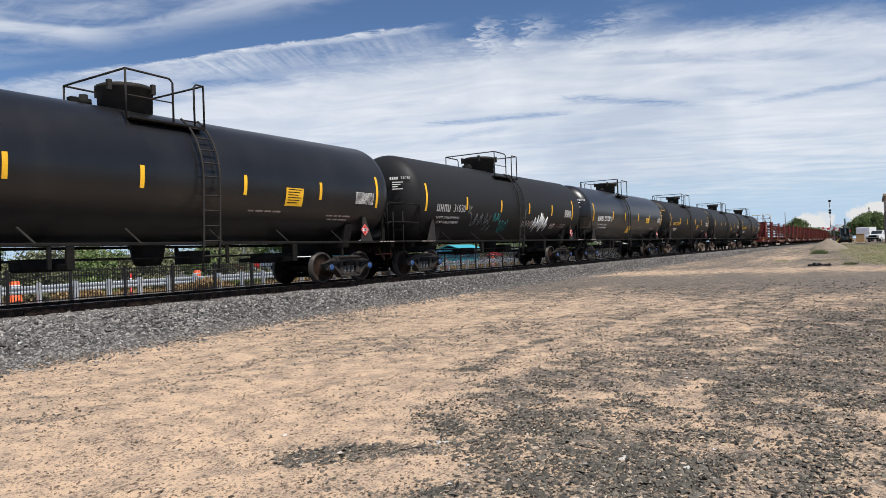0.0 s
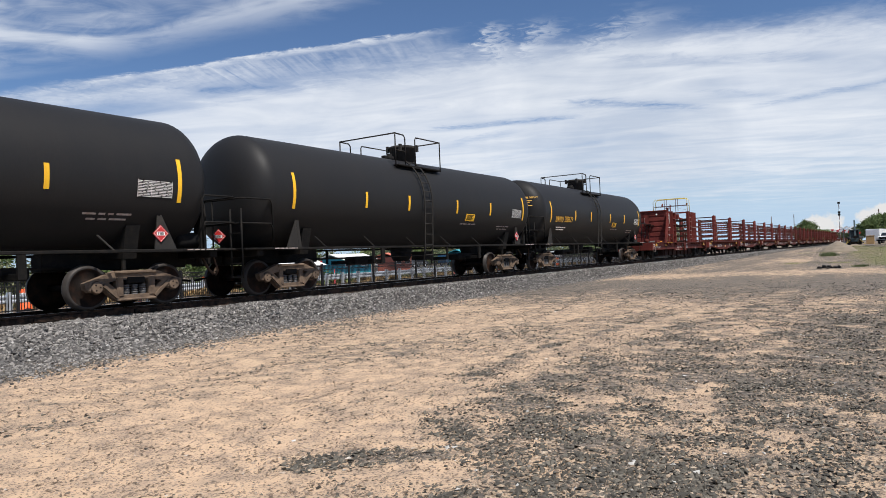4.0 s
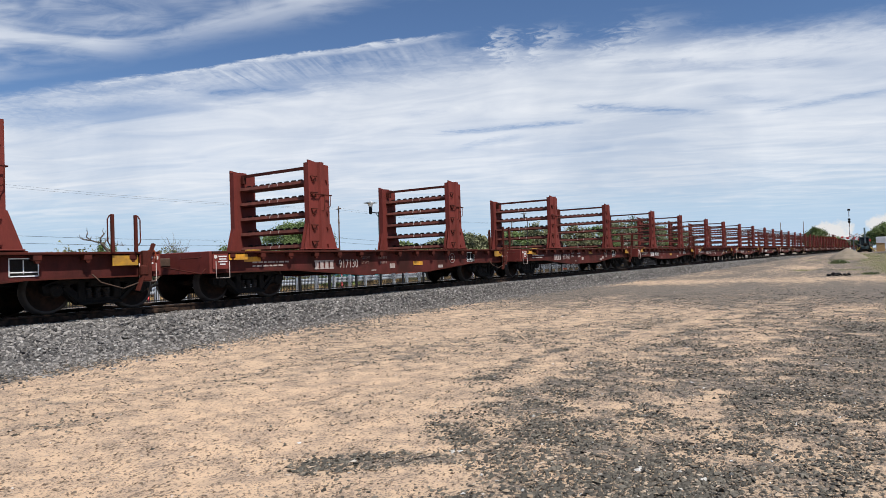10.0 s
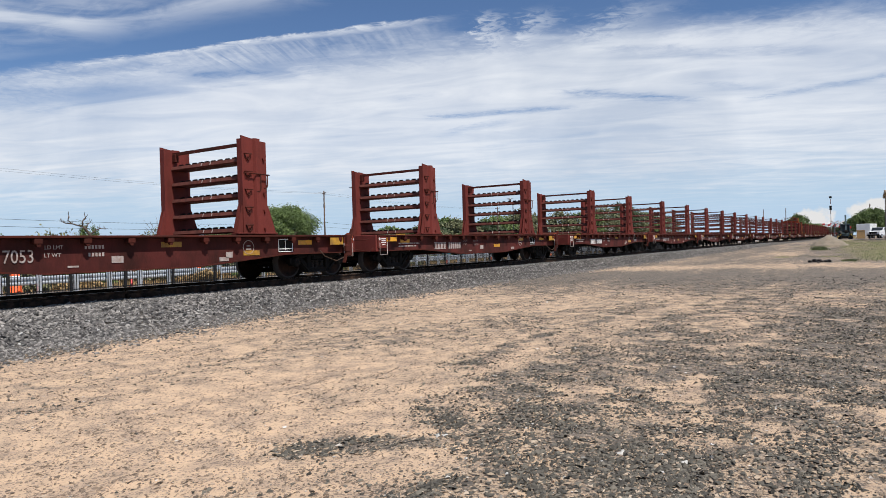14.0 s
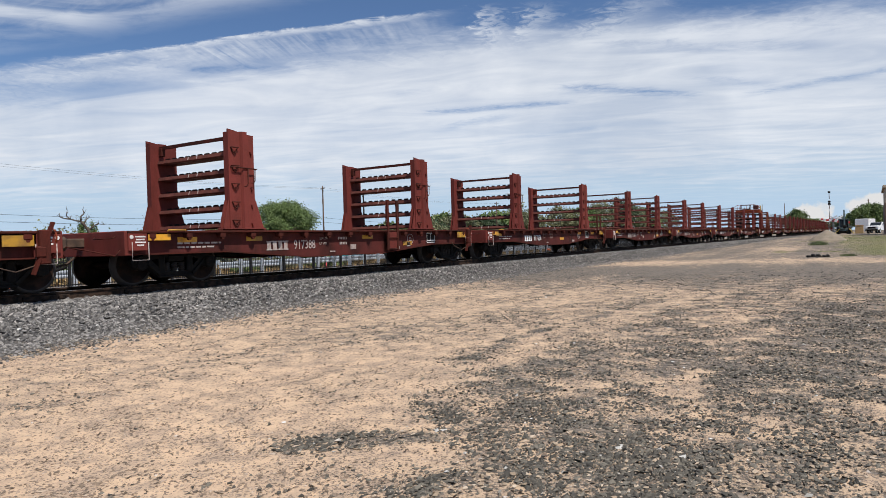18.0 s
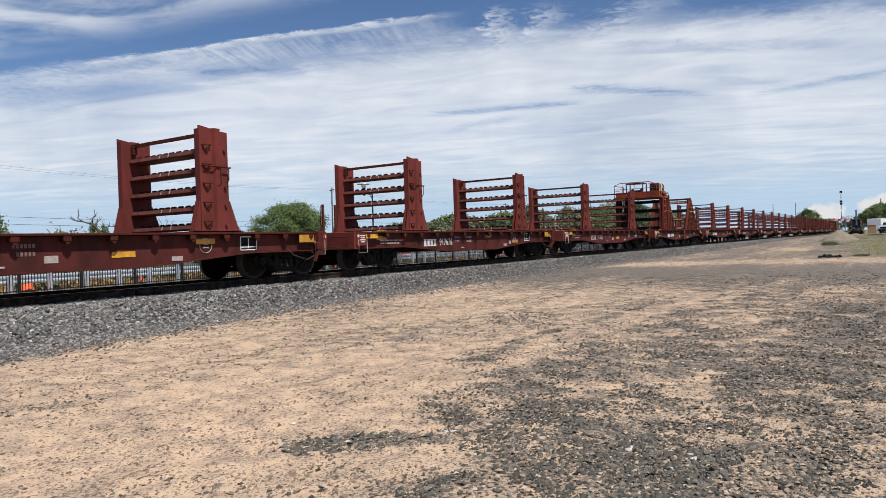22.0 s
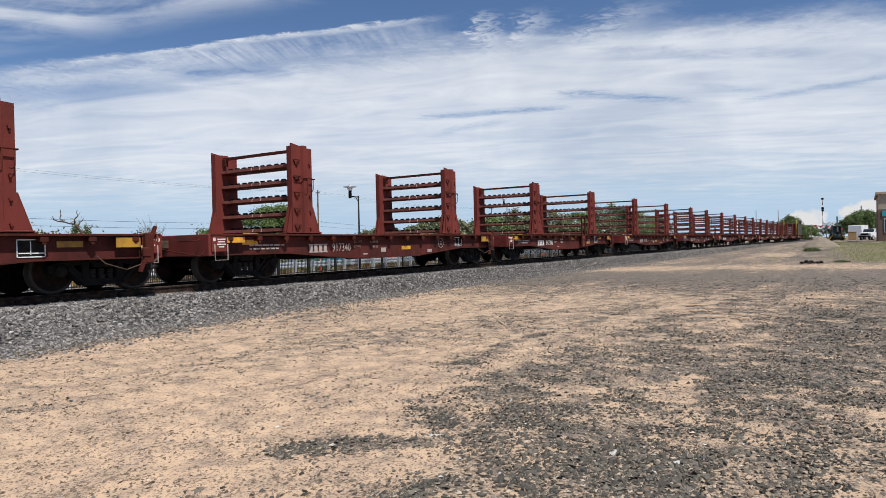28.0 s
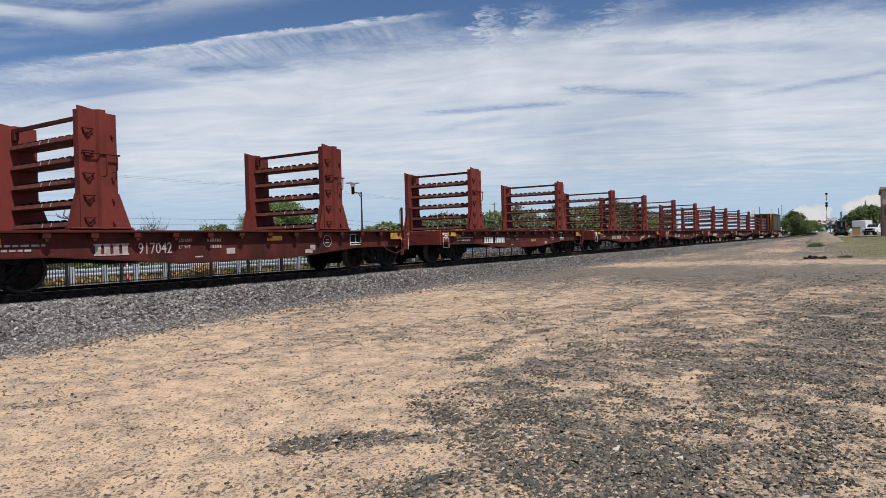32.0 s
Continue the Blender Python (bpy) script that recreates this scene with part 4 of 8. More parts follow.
def on_tank(x, angle, r=TANK_R + 0.004):
    """A point of the shell, angle in degrees up from the side towards the eye."""
    a = radians(angle)
    return (x, -r * math.cos(a), TANK_Z + r * math.sin(a))


def curved(x0, x1, a0, a1, r=TANK_R + 0.004, n=6, thick=0.004):
    """A thin plate that lies on the shell."""
    s = Shape()
    vs, fs = [], []
    for rr in (r, r + thick):
        for i in range(n + 1):
            a = a0 + (a1 - a0) * i / n
            vs += [on_tank(x0, a, rr), on_tank(x1, a, rr)]
    m = 2 * (n + 1)
    for i in range(n):
        k = 2 * i
        fs += [(m + k, m + k + 1, m + k + 3, m + k + 2), (k, k + 2, k + 3, k + 1)]
    fs += [(0, m, m + 2 * n, 2 * n)[::-1], (1, 2 * n + 1, m + 2 * n + 1, m + 1)[::-1], (0, 1, m + 1, m), (2 * n, m + 2 * n, m + 2 * n + 1, 2 * n + 1)]
    return s.add(vs, fs)


def tank_car(label, shell=BLACK, stripes=(1.6, 4.7, 7.4, 10.2, 12.9, 15.45), placard=12.0, number="", mark=None, number_mat=WHITE, number_x=3.7, extras=(), top=(8.83, 6.8, 7.35, 7.93, 9.47, 7.71, 0.46), side=None, limits=(), trucks=(2.0, 14.55), plaque=(-22, -4), step_x=0.08, head_mat=None):
    car = thing("tank_car", label, "tank car", "tank cars of the train")
    L = TANK_L
    a, b = 0.50, L - 0.50
    prof = [(a + 0.70 * (1 - math.cos(k)) * (0.55 + 0.45 * math.sin(k)), max(0.02, TANK_R * math.sin(k) ** 0.8)) for k in [i / 16 * math.pi / 2 for i in range(17)]]
    head = prof[-1][0]
    body = prof + [(head + 0.03, TANK_R), (head + 0.10, TANK_R), (L / 2, TANK_R), (L - head - 0.10, TANK_R), (L - head - 0.03, TANK_R)] + [(L - x, r) for x, r in reversed(prof)]
    barrel_ = Shape().lathe(body, "x", (0, 0, TANK_Z), 72)
    part("tank", barrel_, shell, car, "black painted steel barrel with domed heads")
    # stub sills, saddles, side pipe rails
    for x, k in ((0.55, 1), (L - 0.55, -1)):
        s = Shape().box(min(x, x + k * 3.4), -0.22, 0.72, max(x, x + k * 3.4), 0.22, 1.10, 0.02)
        s.box(min(x, x + k * 0.22), -1.42, 0.92, max(x, x + k * 0.22), 1.42, 1.10, 0.02)
        part("stub_sill", s, DARK, car)
        xb = x + k * 2.0
        sad = Shape()
        for kk in (-1, 1):
            sad.slab([(kk * 0.2, 0.95), (kk * 1.05, 0.95), (kk * 1.22, 1.66), (kk * 1.0, 1.45), (kk * 0.2, 1.16)][::kk], "x", xb - 0.16, xb + 0.16)
        part("saddle", sad, DARK, car)
        for kk in (-1, 1):
            skirt = Shape()
            skirt.slab([(1.1, x + k * 1.05), (1.1, x + k * 1.60), (1.80, x + k * 1.52), (1.88, x + k * 1.42)], "y", kk * 1.36 - 0.012, kk * 1.36 + 0.012)
            skirt.bar((x + k * 1.56, kk * 1.36, 1.1), (x + k * 1.47, kk * 1.36, 1.86), 0.10, 0.03, (0, 1, 0))
            part("end_plate", skirt, DUSTY, car)
        g = Shape()
        e = step_x if k > 0 else L - 0.05
        for h in (2.36, 1.74):
            g.tube([(e + k * 0.95, -1.50, 1.1), (e + k * 0.95, -1.50, h - 0.12), (e + k * 0.88, -1.50, h), (e + k * 0.06, -1.50, h), (e, -1.42, h), (e, 1.42, h), (e + k * 0.06, 1.50, h), (e + k * 0.9, 1.50, h), (e + k * 0.95, 1.50, h - 0.1), (e + k * 0.95, 1.50, 1.1)], 0.024, 6)
        g.tube([(e, -0.35, 1.1), (e, -0.35, 2.36)], 0.022, 6).tube([(e, 0.6, 1.1), (e, 0.6, 2.36)], 0.022, 6)
        part("end_rail", g, DARK, car, "black pipe handrail round the end platform")
        if k > 0:
            g = Shape()
            for py in (-1.46, -1.06):
                g.tube([(step_x - 0.03, py, 0.42), (step_x - 0.03, py, 2.10)], 0.024, 6)
            for h in (0.42, 0.76, 1.12, 1.5):
                g.bar((step_x - 0.03, -1.46, h), (step_x - 0.03, -1.06, h), 0.05, 0.03)
            part("step_ladder", g, DARK, car, "black steel step ladder at the end")
        else:
            g = Shape().tube([(x - 0.1 + 0.26 * math.cos(w) * 0.2, -0.95 + 0.26 * math.cos(w), 1.86 + 0.26 * math.sin(w)) for w in np.linspace(0, 6.283, 17)], 0.02, 6)
            for w in (0.5, 2.1, 3.6, 5.2):
                g.tube([(x - 0.1, -0.95, 1.86), (x - 0.1 + 0.052 * math.cos(w), -0.95 + 0.26 * math.cos(w), 1.86 + 0.26 * math.sin(w))], 0.014, 5)
            g.box(x - 0.2, -1.1, 1.1, x - 0.06, -0.8, 2.0, 0.03)
            part("hand_brake", g, DARK, car, "black hand brake wheel and housing")
            g = Shape().tube([(L - 0.35, -0.55, 0.98), (L - 0.25, -0.7, 0.62), (L + 0.0, -0.55, 0.52), (L + 0.2, -0.4, 0.66)], 0.035, 7).tube([(L - 0.5, -1.2, 0.95), (L - 0.3, -1.1, 0.60), (L - 0.05, -0.7, 0.5)], 0.022, 6)
            part("air_hose", g, RUSTY, car, "rusty brown brake hose")
        plat = Shape().box(min(x - k * 0.45, x + k * 1.0), -1.52, 1.08, max(x - k * 0.45, x + k * 1.0), 1.52, 1.13, 0.01)
        part("end_platform", plat, DARK, car)
        bars(car, "stencil", PALE, L - 1.45 if k < 0 else 1.05, 1.118, (0.8,), -1.524, 0.026, "small white stencilled line", 0.05, 9)
        add_coupler(car, 0.02 if k > 0 else L - 0.02, k)
        diamond(car, (L - 2.02, -1.39, 1.47) if k < 0 else (0.32, -0.27, 1.47), k > 0)
        if k < 0:
            part("brake_reservoir", Shape().lathe([(-0.34, 0.08), (-0.31, 0.19), (0.25, 0.19), (0.28, 0.08)], "x", (L - 0.95, -0.85, 1.34), 16).tube([(L - 1.2, -0.85, 1.2), (L - 1.5, -0.9, 1.3), (L - 1.6, -1.0, 1.15)], 0.03, 6), DARK, car, "black brake air reservoir")
    for kk in (-1, 1):
        y = kk * 1.46
        s = Shape().box(1.2, y - 0.05, 1.06, L - 1.2, y + 0.05, 1.13, 0.012)
        part("side_rail", s, DARK, car)
        for i, x in enumerate(np.linspace(3.1, L - 3.1, 6)):
            st = Shape()
            st.bar((x, y, 1.08), (x - 0.22, kk * 1.18, 1.44), 0.07, 0.02)
            if i % 2:
                part("hanger", Shape().box(x + 0.4, kk * 1.0 - 0.03, 0.62, x + 0.48, kk * 1.0 + 0.03, 1.1), DARK, car)
            part("rail_stay", st, DUSTY, car)
    low = Shape().lathe([(0.62, 0.28), (0.75, 0.35), (1.15, 0.42)], "z", (L / 2, 0, 0), 16)
    low.box(L / 2 + 0.9, -0.4, 0.62, L / 2 + 1.5, 0.2, 0.95).tube([(3.2, -0.35, 0.8), (L - 3.2, -0.35, 0.8)], 0.03, 6)
    part("bottom_outlet", low, DARK, car)
    for x in (6.0, 12.2):
        part("brake_rigging", Shape().box(x, -1.1, 0.6, x + 0.12, 1.1, 0.72).box(x - 0.6, -0.5, 0.58, x + 0.5, 0.0, 0.84, 0.05).box(x - 0.02, -1.12, 0.6, x + 0.14, -1.05, 1.1), DARK, car)
    # manway, its platform and ladder
    dx, x0, g0, g1, x1, ladder_x, dr = top
    zt = TANK_Z + TANK_R
    dome = Shape().lathe([(-0.10, dr - 0.02), (0.44, dr), (0.46, dr + 0.04), (0.54, dr + 0.04), (0.57, dr - 0.02), (0.60, 0.05)], "z", (dx, 0, zt), 32)
    for i in range(4):
        w = i * 1.57 + 0.5
        dome.box(dx + (dr + 0.07) * math.cos(w) - 0.05, (dr + 0.07) * math.sin(w) - 0.05, zt + 0.36, dx + (dr + 0.07) * math.cos(w) + 0.05, (dr + 0.07) * math.sin(w) + 0.05, zt + 0.60)
    part("manway_housing", dome, DUSTY, car, "round black protective housing")
    valve = Shape().lathe([(-0.05, 0.16), (0.10, 0.16), (0.12, 0.09), (0.20, 0.09)], "z", (dx - dr - 0.45, -0.1, zt), 12).box(dx - dr - 0.75, -0.14, zt - 0.05, dx - dr - 0.5, 0.05, zt + 0.13, 0.02)
    part("valve", valve, DARK, car)
    for y in (-1.0, 1.0):
        deck = Shape().box(x0 + 0.1, y - 0.22, zt - 0.40, x1, y + 0.22, zt - 0.36)
        deck.box(x0 + 0.1, y * 1.22 - 0.02, zt - 0.40, x1, y * 1.22 + 0.02, zt - 0.35)
        for x in np.linspace(x0 + 0.3, x1 - 0.2, 5):
            deck.bar((x, y * 0.7, zt - 0.30), (x, y * 1.2, zt - 0.38), 0.04, 0.06)
        part("top_platform", deck, DARK, car)
    hr = Shape()
    h, f = zt + 0.66, zt - 0.42
    for y in (-1.2, 1.2):
        near = y < 0
        hr.tube([(x0, y, f), (x0, y, h)], 0.024, 6)
        hr.tube([(x0, y, h), (g0 - 0.08, y, h - 0.02), (g0, y, h - 0.10), (g0, y, f)], 0.024, 6)
        hr.tube([(x0, y, zt + 0.1), (g0, y, zt + 0.1)], 0.016, 6)
        hr.tube([(g1, y, f), (g1, y, h - 0.10), (g1 + 0.06, y, h - 0.02), (x1, y, h - 0.02), (x1, y, f)], 0.024, 6)
    hr.tube([(x0, -1.2, h), (x0, 1.2, h)], 0.024, 6).tube([(x1, -1.2, h - 0.02), (x1, 1.2, h - 0.02)], 0.024, 6)
    part("handrail", hr, DUSTY, car, "black pipe handrail round the manway")
    lad = Shape()
    for x in (ladder_x, ladder_x + 0.46):
        pts = [on_tank(x, a, TANK_R + 0.12) for a in range(56, -1, -8)] + [(x, -TANK_R - 0.12, TANK_Z - 0.2), (x, -TANK_R - 0.06, 1.1), (x, -1.52, 0.45)]
        lad.tube(pts, 0.026, 6)
    for a in range(54, -4, -11):
        lad.tube([on_tank(ladder_x, a, TANK_R + 0.12), on_tank(ladder_x + 0.46, a, TANK_R + 0.12)], 0.018, 6)
    for z in (2.2, 1.85, 1.5, 1.15, 0.8, 0.48):
        lad.tube([(ladder_x, -TANK_R - 0.07, z), (ladder_x + 0.46, -TANK_R - 0.07, z)], 0.018, 6)
    part("ladder", lad, DUSTY, car, "black steel ladder up the side")
    for x in stripes:
        end = x < 2.0 or x > L - 2.0 or (L - x) < 2.6 and x == max(stripes)
        part("reflector_stripe", curved(x - 0.05, x + 0.05, -19 if end else -14, 17 if end else 4), YELLOW, car, "yellow reflective stripe")
    pl = part("placard", curved(placard - 0.32, placard + 0.32, *plaque), YELLOW, car, "yellow warning placard") if placard else None
    for i in range(6 if placard else 0):
        part("lettering", curved(placard - 0.25, placard + 0.25 - 0.06 * (i % 3), plaque[1] - 2.0 - i * (plaque[1] - plaque[0] - 2.5) / 6, plaque[1] - 1.2 - i * (plaque[1] - plaque[0] - 2.5) / 6, TANK_R + 0.009, 1, 0.002), DARK, pl)
    pan = thing_panel(car, max(stripes) - 0.60)
    rng = random.Random(3)
    for z, xs_, w in ((1.9, 10.4, 1.0), (1.85, 13.3, 1.0), (1.75, 13.4, 0.8),):
        ang = math.degrees(math.asin((z - TANK_Z) / TANK_R))
        q = xs_
        while q < xs_ + w:
            k = 0.12 + 0.25 * rng.random()
            part("stencil", curved(q, q + k, ang, ang + 1.6, TANK_R + 0.005, 1, 0.002), PALE, car)
            q += k + 0.06
    if number:
        z = TANK_Z - 0.42
        for i in range(mark or 0):
            q, sign = number_x - 0.62 + i * 0.24, Shape()
            for x0_, x1_, a0_, a1_ in ((q, q + 0.05, -18.5, -8.5), (q + 0.125, q + 0.175, -18.5, -8.5), (q + 0.05, q + 0.125, -18.5 + 3.8 * (i % 3), -16.4 + 3.8 * (i % 3))):
                piece = curved(x0_, x1_, a0_, a1_, TANK_R + 0.006, 3, 0.002)
                sign.add(piece.v, piece.f)
            part("mark_letter", sign, number_mat, car, "plain shape of the company's mark")
        writing("car_number", number, number_mat, car, (number_x + 0.94, -TANK_R + 0.035, z + 0.06), 0.40, (103, 0, 0), 0.86)
        for i, words in enumerate(limits):
            writing("load_limit", words, GREY_LETTER, car, (number_x + 0.28, -TANK_R * 0.90 + i * 0.06, z - 0.28 - i * 0.17), 0.13, (116, 0, 0), 1.0)
        if not limits:
            bars(car, "data_lettering", PALE, number_x - 0.5, z - 0.30, (1.2, 0.9), -TANK_R * 0.918, 0.05, "", 0.06, 5)
        if limits:
            box_ = number_x + 1.62
            part("plate_box", Shape().tube([(box_, -TANK_R + 0.02, z + 0.20), (box_ + 0.24, -TANK_R + 0.02, z + 0.20), (box_ + 0.24, -TANK_R + 0.09, z - 0.08), (box_, -TANK_R + 0.09, z - 0.08), (box_, -TANK_R + 0.02, z + 0.20)], 0.011, 4), number_mat, car, "white outlined plate letter box")
            writing("plate_letter", "C", number_mat, car, (box_ + 0.12, -TANK_R + 0.05, z), 0.17, (103, 0, 0))
            writing("plate_word", "PLATE", number_mat, car, (box_ + 0.12, -TANK_R + 0.03, z + 0.12), 0.065, (100, 0, 0))
    for f in extras:
        f(car)
    if head_mat:      # mark, number and small lines on the near shoulder of the head
        on_head = pose(0.63, -1.04, 3.28, 70, 0, -60)
        tag = writing("car_number", number, head_mat, car, (0, 0, 0), 0.15)
        tag.matrix_basis = on_head @ Matrix.Translation((0.14, 0, 0)) @ Matrix.Diagonal((0.9, 1, 1, 1))
        for i in range(4):
            lines = Shape().box(-0.40 + i * 0.075, -0.05, 0, -0.345 + i * 0.075, 0.05, 0.003, 0.001)
            part("mark_letter", lines, head_mat, car, "plain bar of the company's mark").matrix_basis = on_head
        for i in range(4):
            part("stencil", Shape().box(-0.32, -0.17 - 0.085 * i, 0, 0.06 - 0.09 * (i % 3), -0.135 - 0.085 * i, 0.003, 0.001), head_mat, car).matrix_basis = on_head
    add_trucks(car, trucks, side, side is SIDE_DARK)
    return car


def diamond(car, at, ahead=False):
    x, y, z = at
    s = Shape().slab([(z, x - 0.19), (z - 0.19, x), (z, x + 0.19), (z + 0.19, x)], "y", y - 0.012, y)
    d = part("hazard_placard", s, SIGN_RED, car, "red and white diamond placard")
    part("number_panel", Shape().box(x - 0.10, y - 0.017, z - 0.042, x + 0.10, y - 0.013, z + 0.042, 0.001), LIGHT_WHITE, d, "white panel in the placard")
    writing("placard_number", "1987", DARK, d, (x, y - 0.021, z), 0.10, (90, 0, 0), 0.8)
    if ahead:      # on the end of the car, facing forwards
        d.matrix_basis = Matrix.Translation((x, y, z)) @ pose(0, 0, 0, 0, 0, -62) @ Matrix.Translation((-x, -y, -z))
    part("border", Shape().tube([(x - 0.165, y - 0.014, z), (x, y - 0.014, z + 0.165), (x + 0.165, y - 0.014, z), (x, y - 0.014, z - 0.165), (x - 0.165, y - 0.014, z)], 0.005, 4), LIGHT_WHITE, d)


def thing_panel(car, x):
    p = part("data_panel", curved(x - 0.42, x + 0.42, -16, -2), DARK, car, "black panel with white data lines")
    s = Shape()
    rng = random.Random(8)
    for i in range(11):
        q = x - 0.40
        while q < x + 0.36:
            w = min(0.05 + 0.22 * rng.random(), x + 0.40 - q)
            piece = curved(q, q + w, -3.3 - i * 1.2, -2.7 - i * 1.2, TANK_R + 0.009, 1, 0.002)
            s.add(piece.v, piece.f)
            q += w + 0.03
    for q in (x - 0.415, x - 0.10, x + 0.405):
        piece = curved(q, q + 0.01, -15.8, -2.2, TANK_R + 0.009, 4, 0.002)
        s.add(piece.v, piece.f)
    part("lettering", s, WHITE, p)
    return p


def graffiti(car):
    """Loose painted scrawls, as strokes that lie on the shell."""
    rng = random.Random(12)
    tints = {"white": LIGHT_WHITE, "teal": material("teal_spray", (0.03, 0.20, 0.19), 0.6), "pale": PALE, "grey": material("grey_spray", (0.14, 0.15, 0.16), 0.6)}
    angle = lambda z: math.degrees(math.asin(max(-0.99, (z - TANK_Z) / TANK_R)))
    for tint, x0, x1, z0, z1, n, wd in (("grey", 4.6, 6.2, 1.70, 2.20, 4, 0.022), ("grey", 5.9, 6.6, 1.52, 1.75, 3, 0.018), ("teal", 6.45, 6.98, 1.88, 2.22, 4, 0.030), ("teal", 7.1, 7.87, 1.45, 1.98, 3, 0.032), ("grey", 9.2, 9.5, 2.02, 2.5, 2, 0.014),
                                        ("pale", 9.25, 10.45, 1.70, 2.0, 6, 0.020), ("pale", 12.4, 13.0, 1.65, 1.92, 4, 0.018)):
        for g in range(n):
            cx, cw = x0 + (g + 0.5) * (x1 - x0) / n, (x1 - x0) / n * 0.62
            fx, fz, ph, turn = 1 + rng.random() * 1.6, 1.6 + rng.random() * 2.2, rng.random() * 6, 2.2 + rng.random() * 2.4
            mid, amp = (z0 + z1) / 2, (z1 - z0) / 2
            line = [(cx + cw * (0.75 * math.sin(fx * u + ph) + 0.25 * u / turn), mid + amp * (0.7 * math.sin(fz * u + ph * 1.7) + 0.3 * math.sin(5.1 * u + ph))) for u in [turn * k / 30 for k in range(31)]]
            s = Shape()
            s.tube([on_tank(px, angle(pz), TANK_R + 0.002) for px, pz in line], wd * 0.5, 5)
            part("graffiti", s, tints[tint], car, tint + " spray-painted scrawl")
    for layer_, wd, seed in (("white", 0.058, 5), ("white", 0.040, 9)):
        rng = random.Random(seed)
        s = Shape()
        px, line = 10.45, []
        while px < 12.05:
            mid = 1 - abs(px - 11.2) / 1.1
            line += [(px, 1.52 + 0.28 * rng.random()), (px + 0.03 + 0.08 * rng.random(), 2.02 + 0.46 * mid * rng.random())]
            px += 0.17 + 0.16 * rng.random()
        run = [(xa + (xb - xa) * u, za + (zb - za) * u) for (xa, za), (xb, zb) in zip(line, line[1:]) for u in (0, 0.3, 0.6)]
        s.tube([on_tank(px, angle(pz), TANK_R + 0.001) for px, pz in run], wd * 0.5, 5)
        part("graffiti", s, tints[layer_], car, "spiked white spray-painted lettering")
    part("sticker", curved(13.15, 13.62, angle(1.70), angle(1.97)), RUSTY, car, "faded brown square sticker")


DECK = 1.10
RACK_L = 15.45


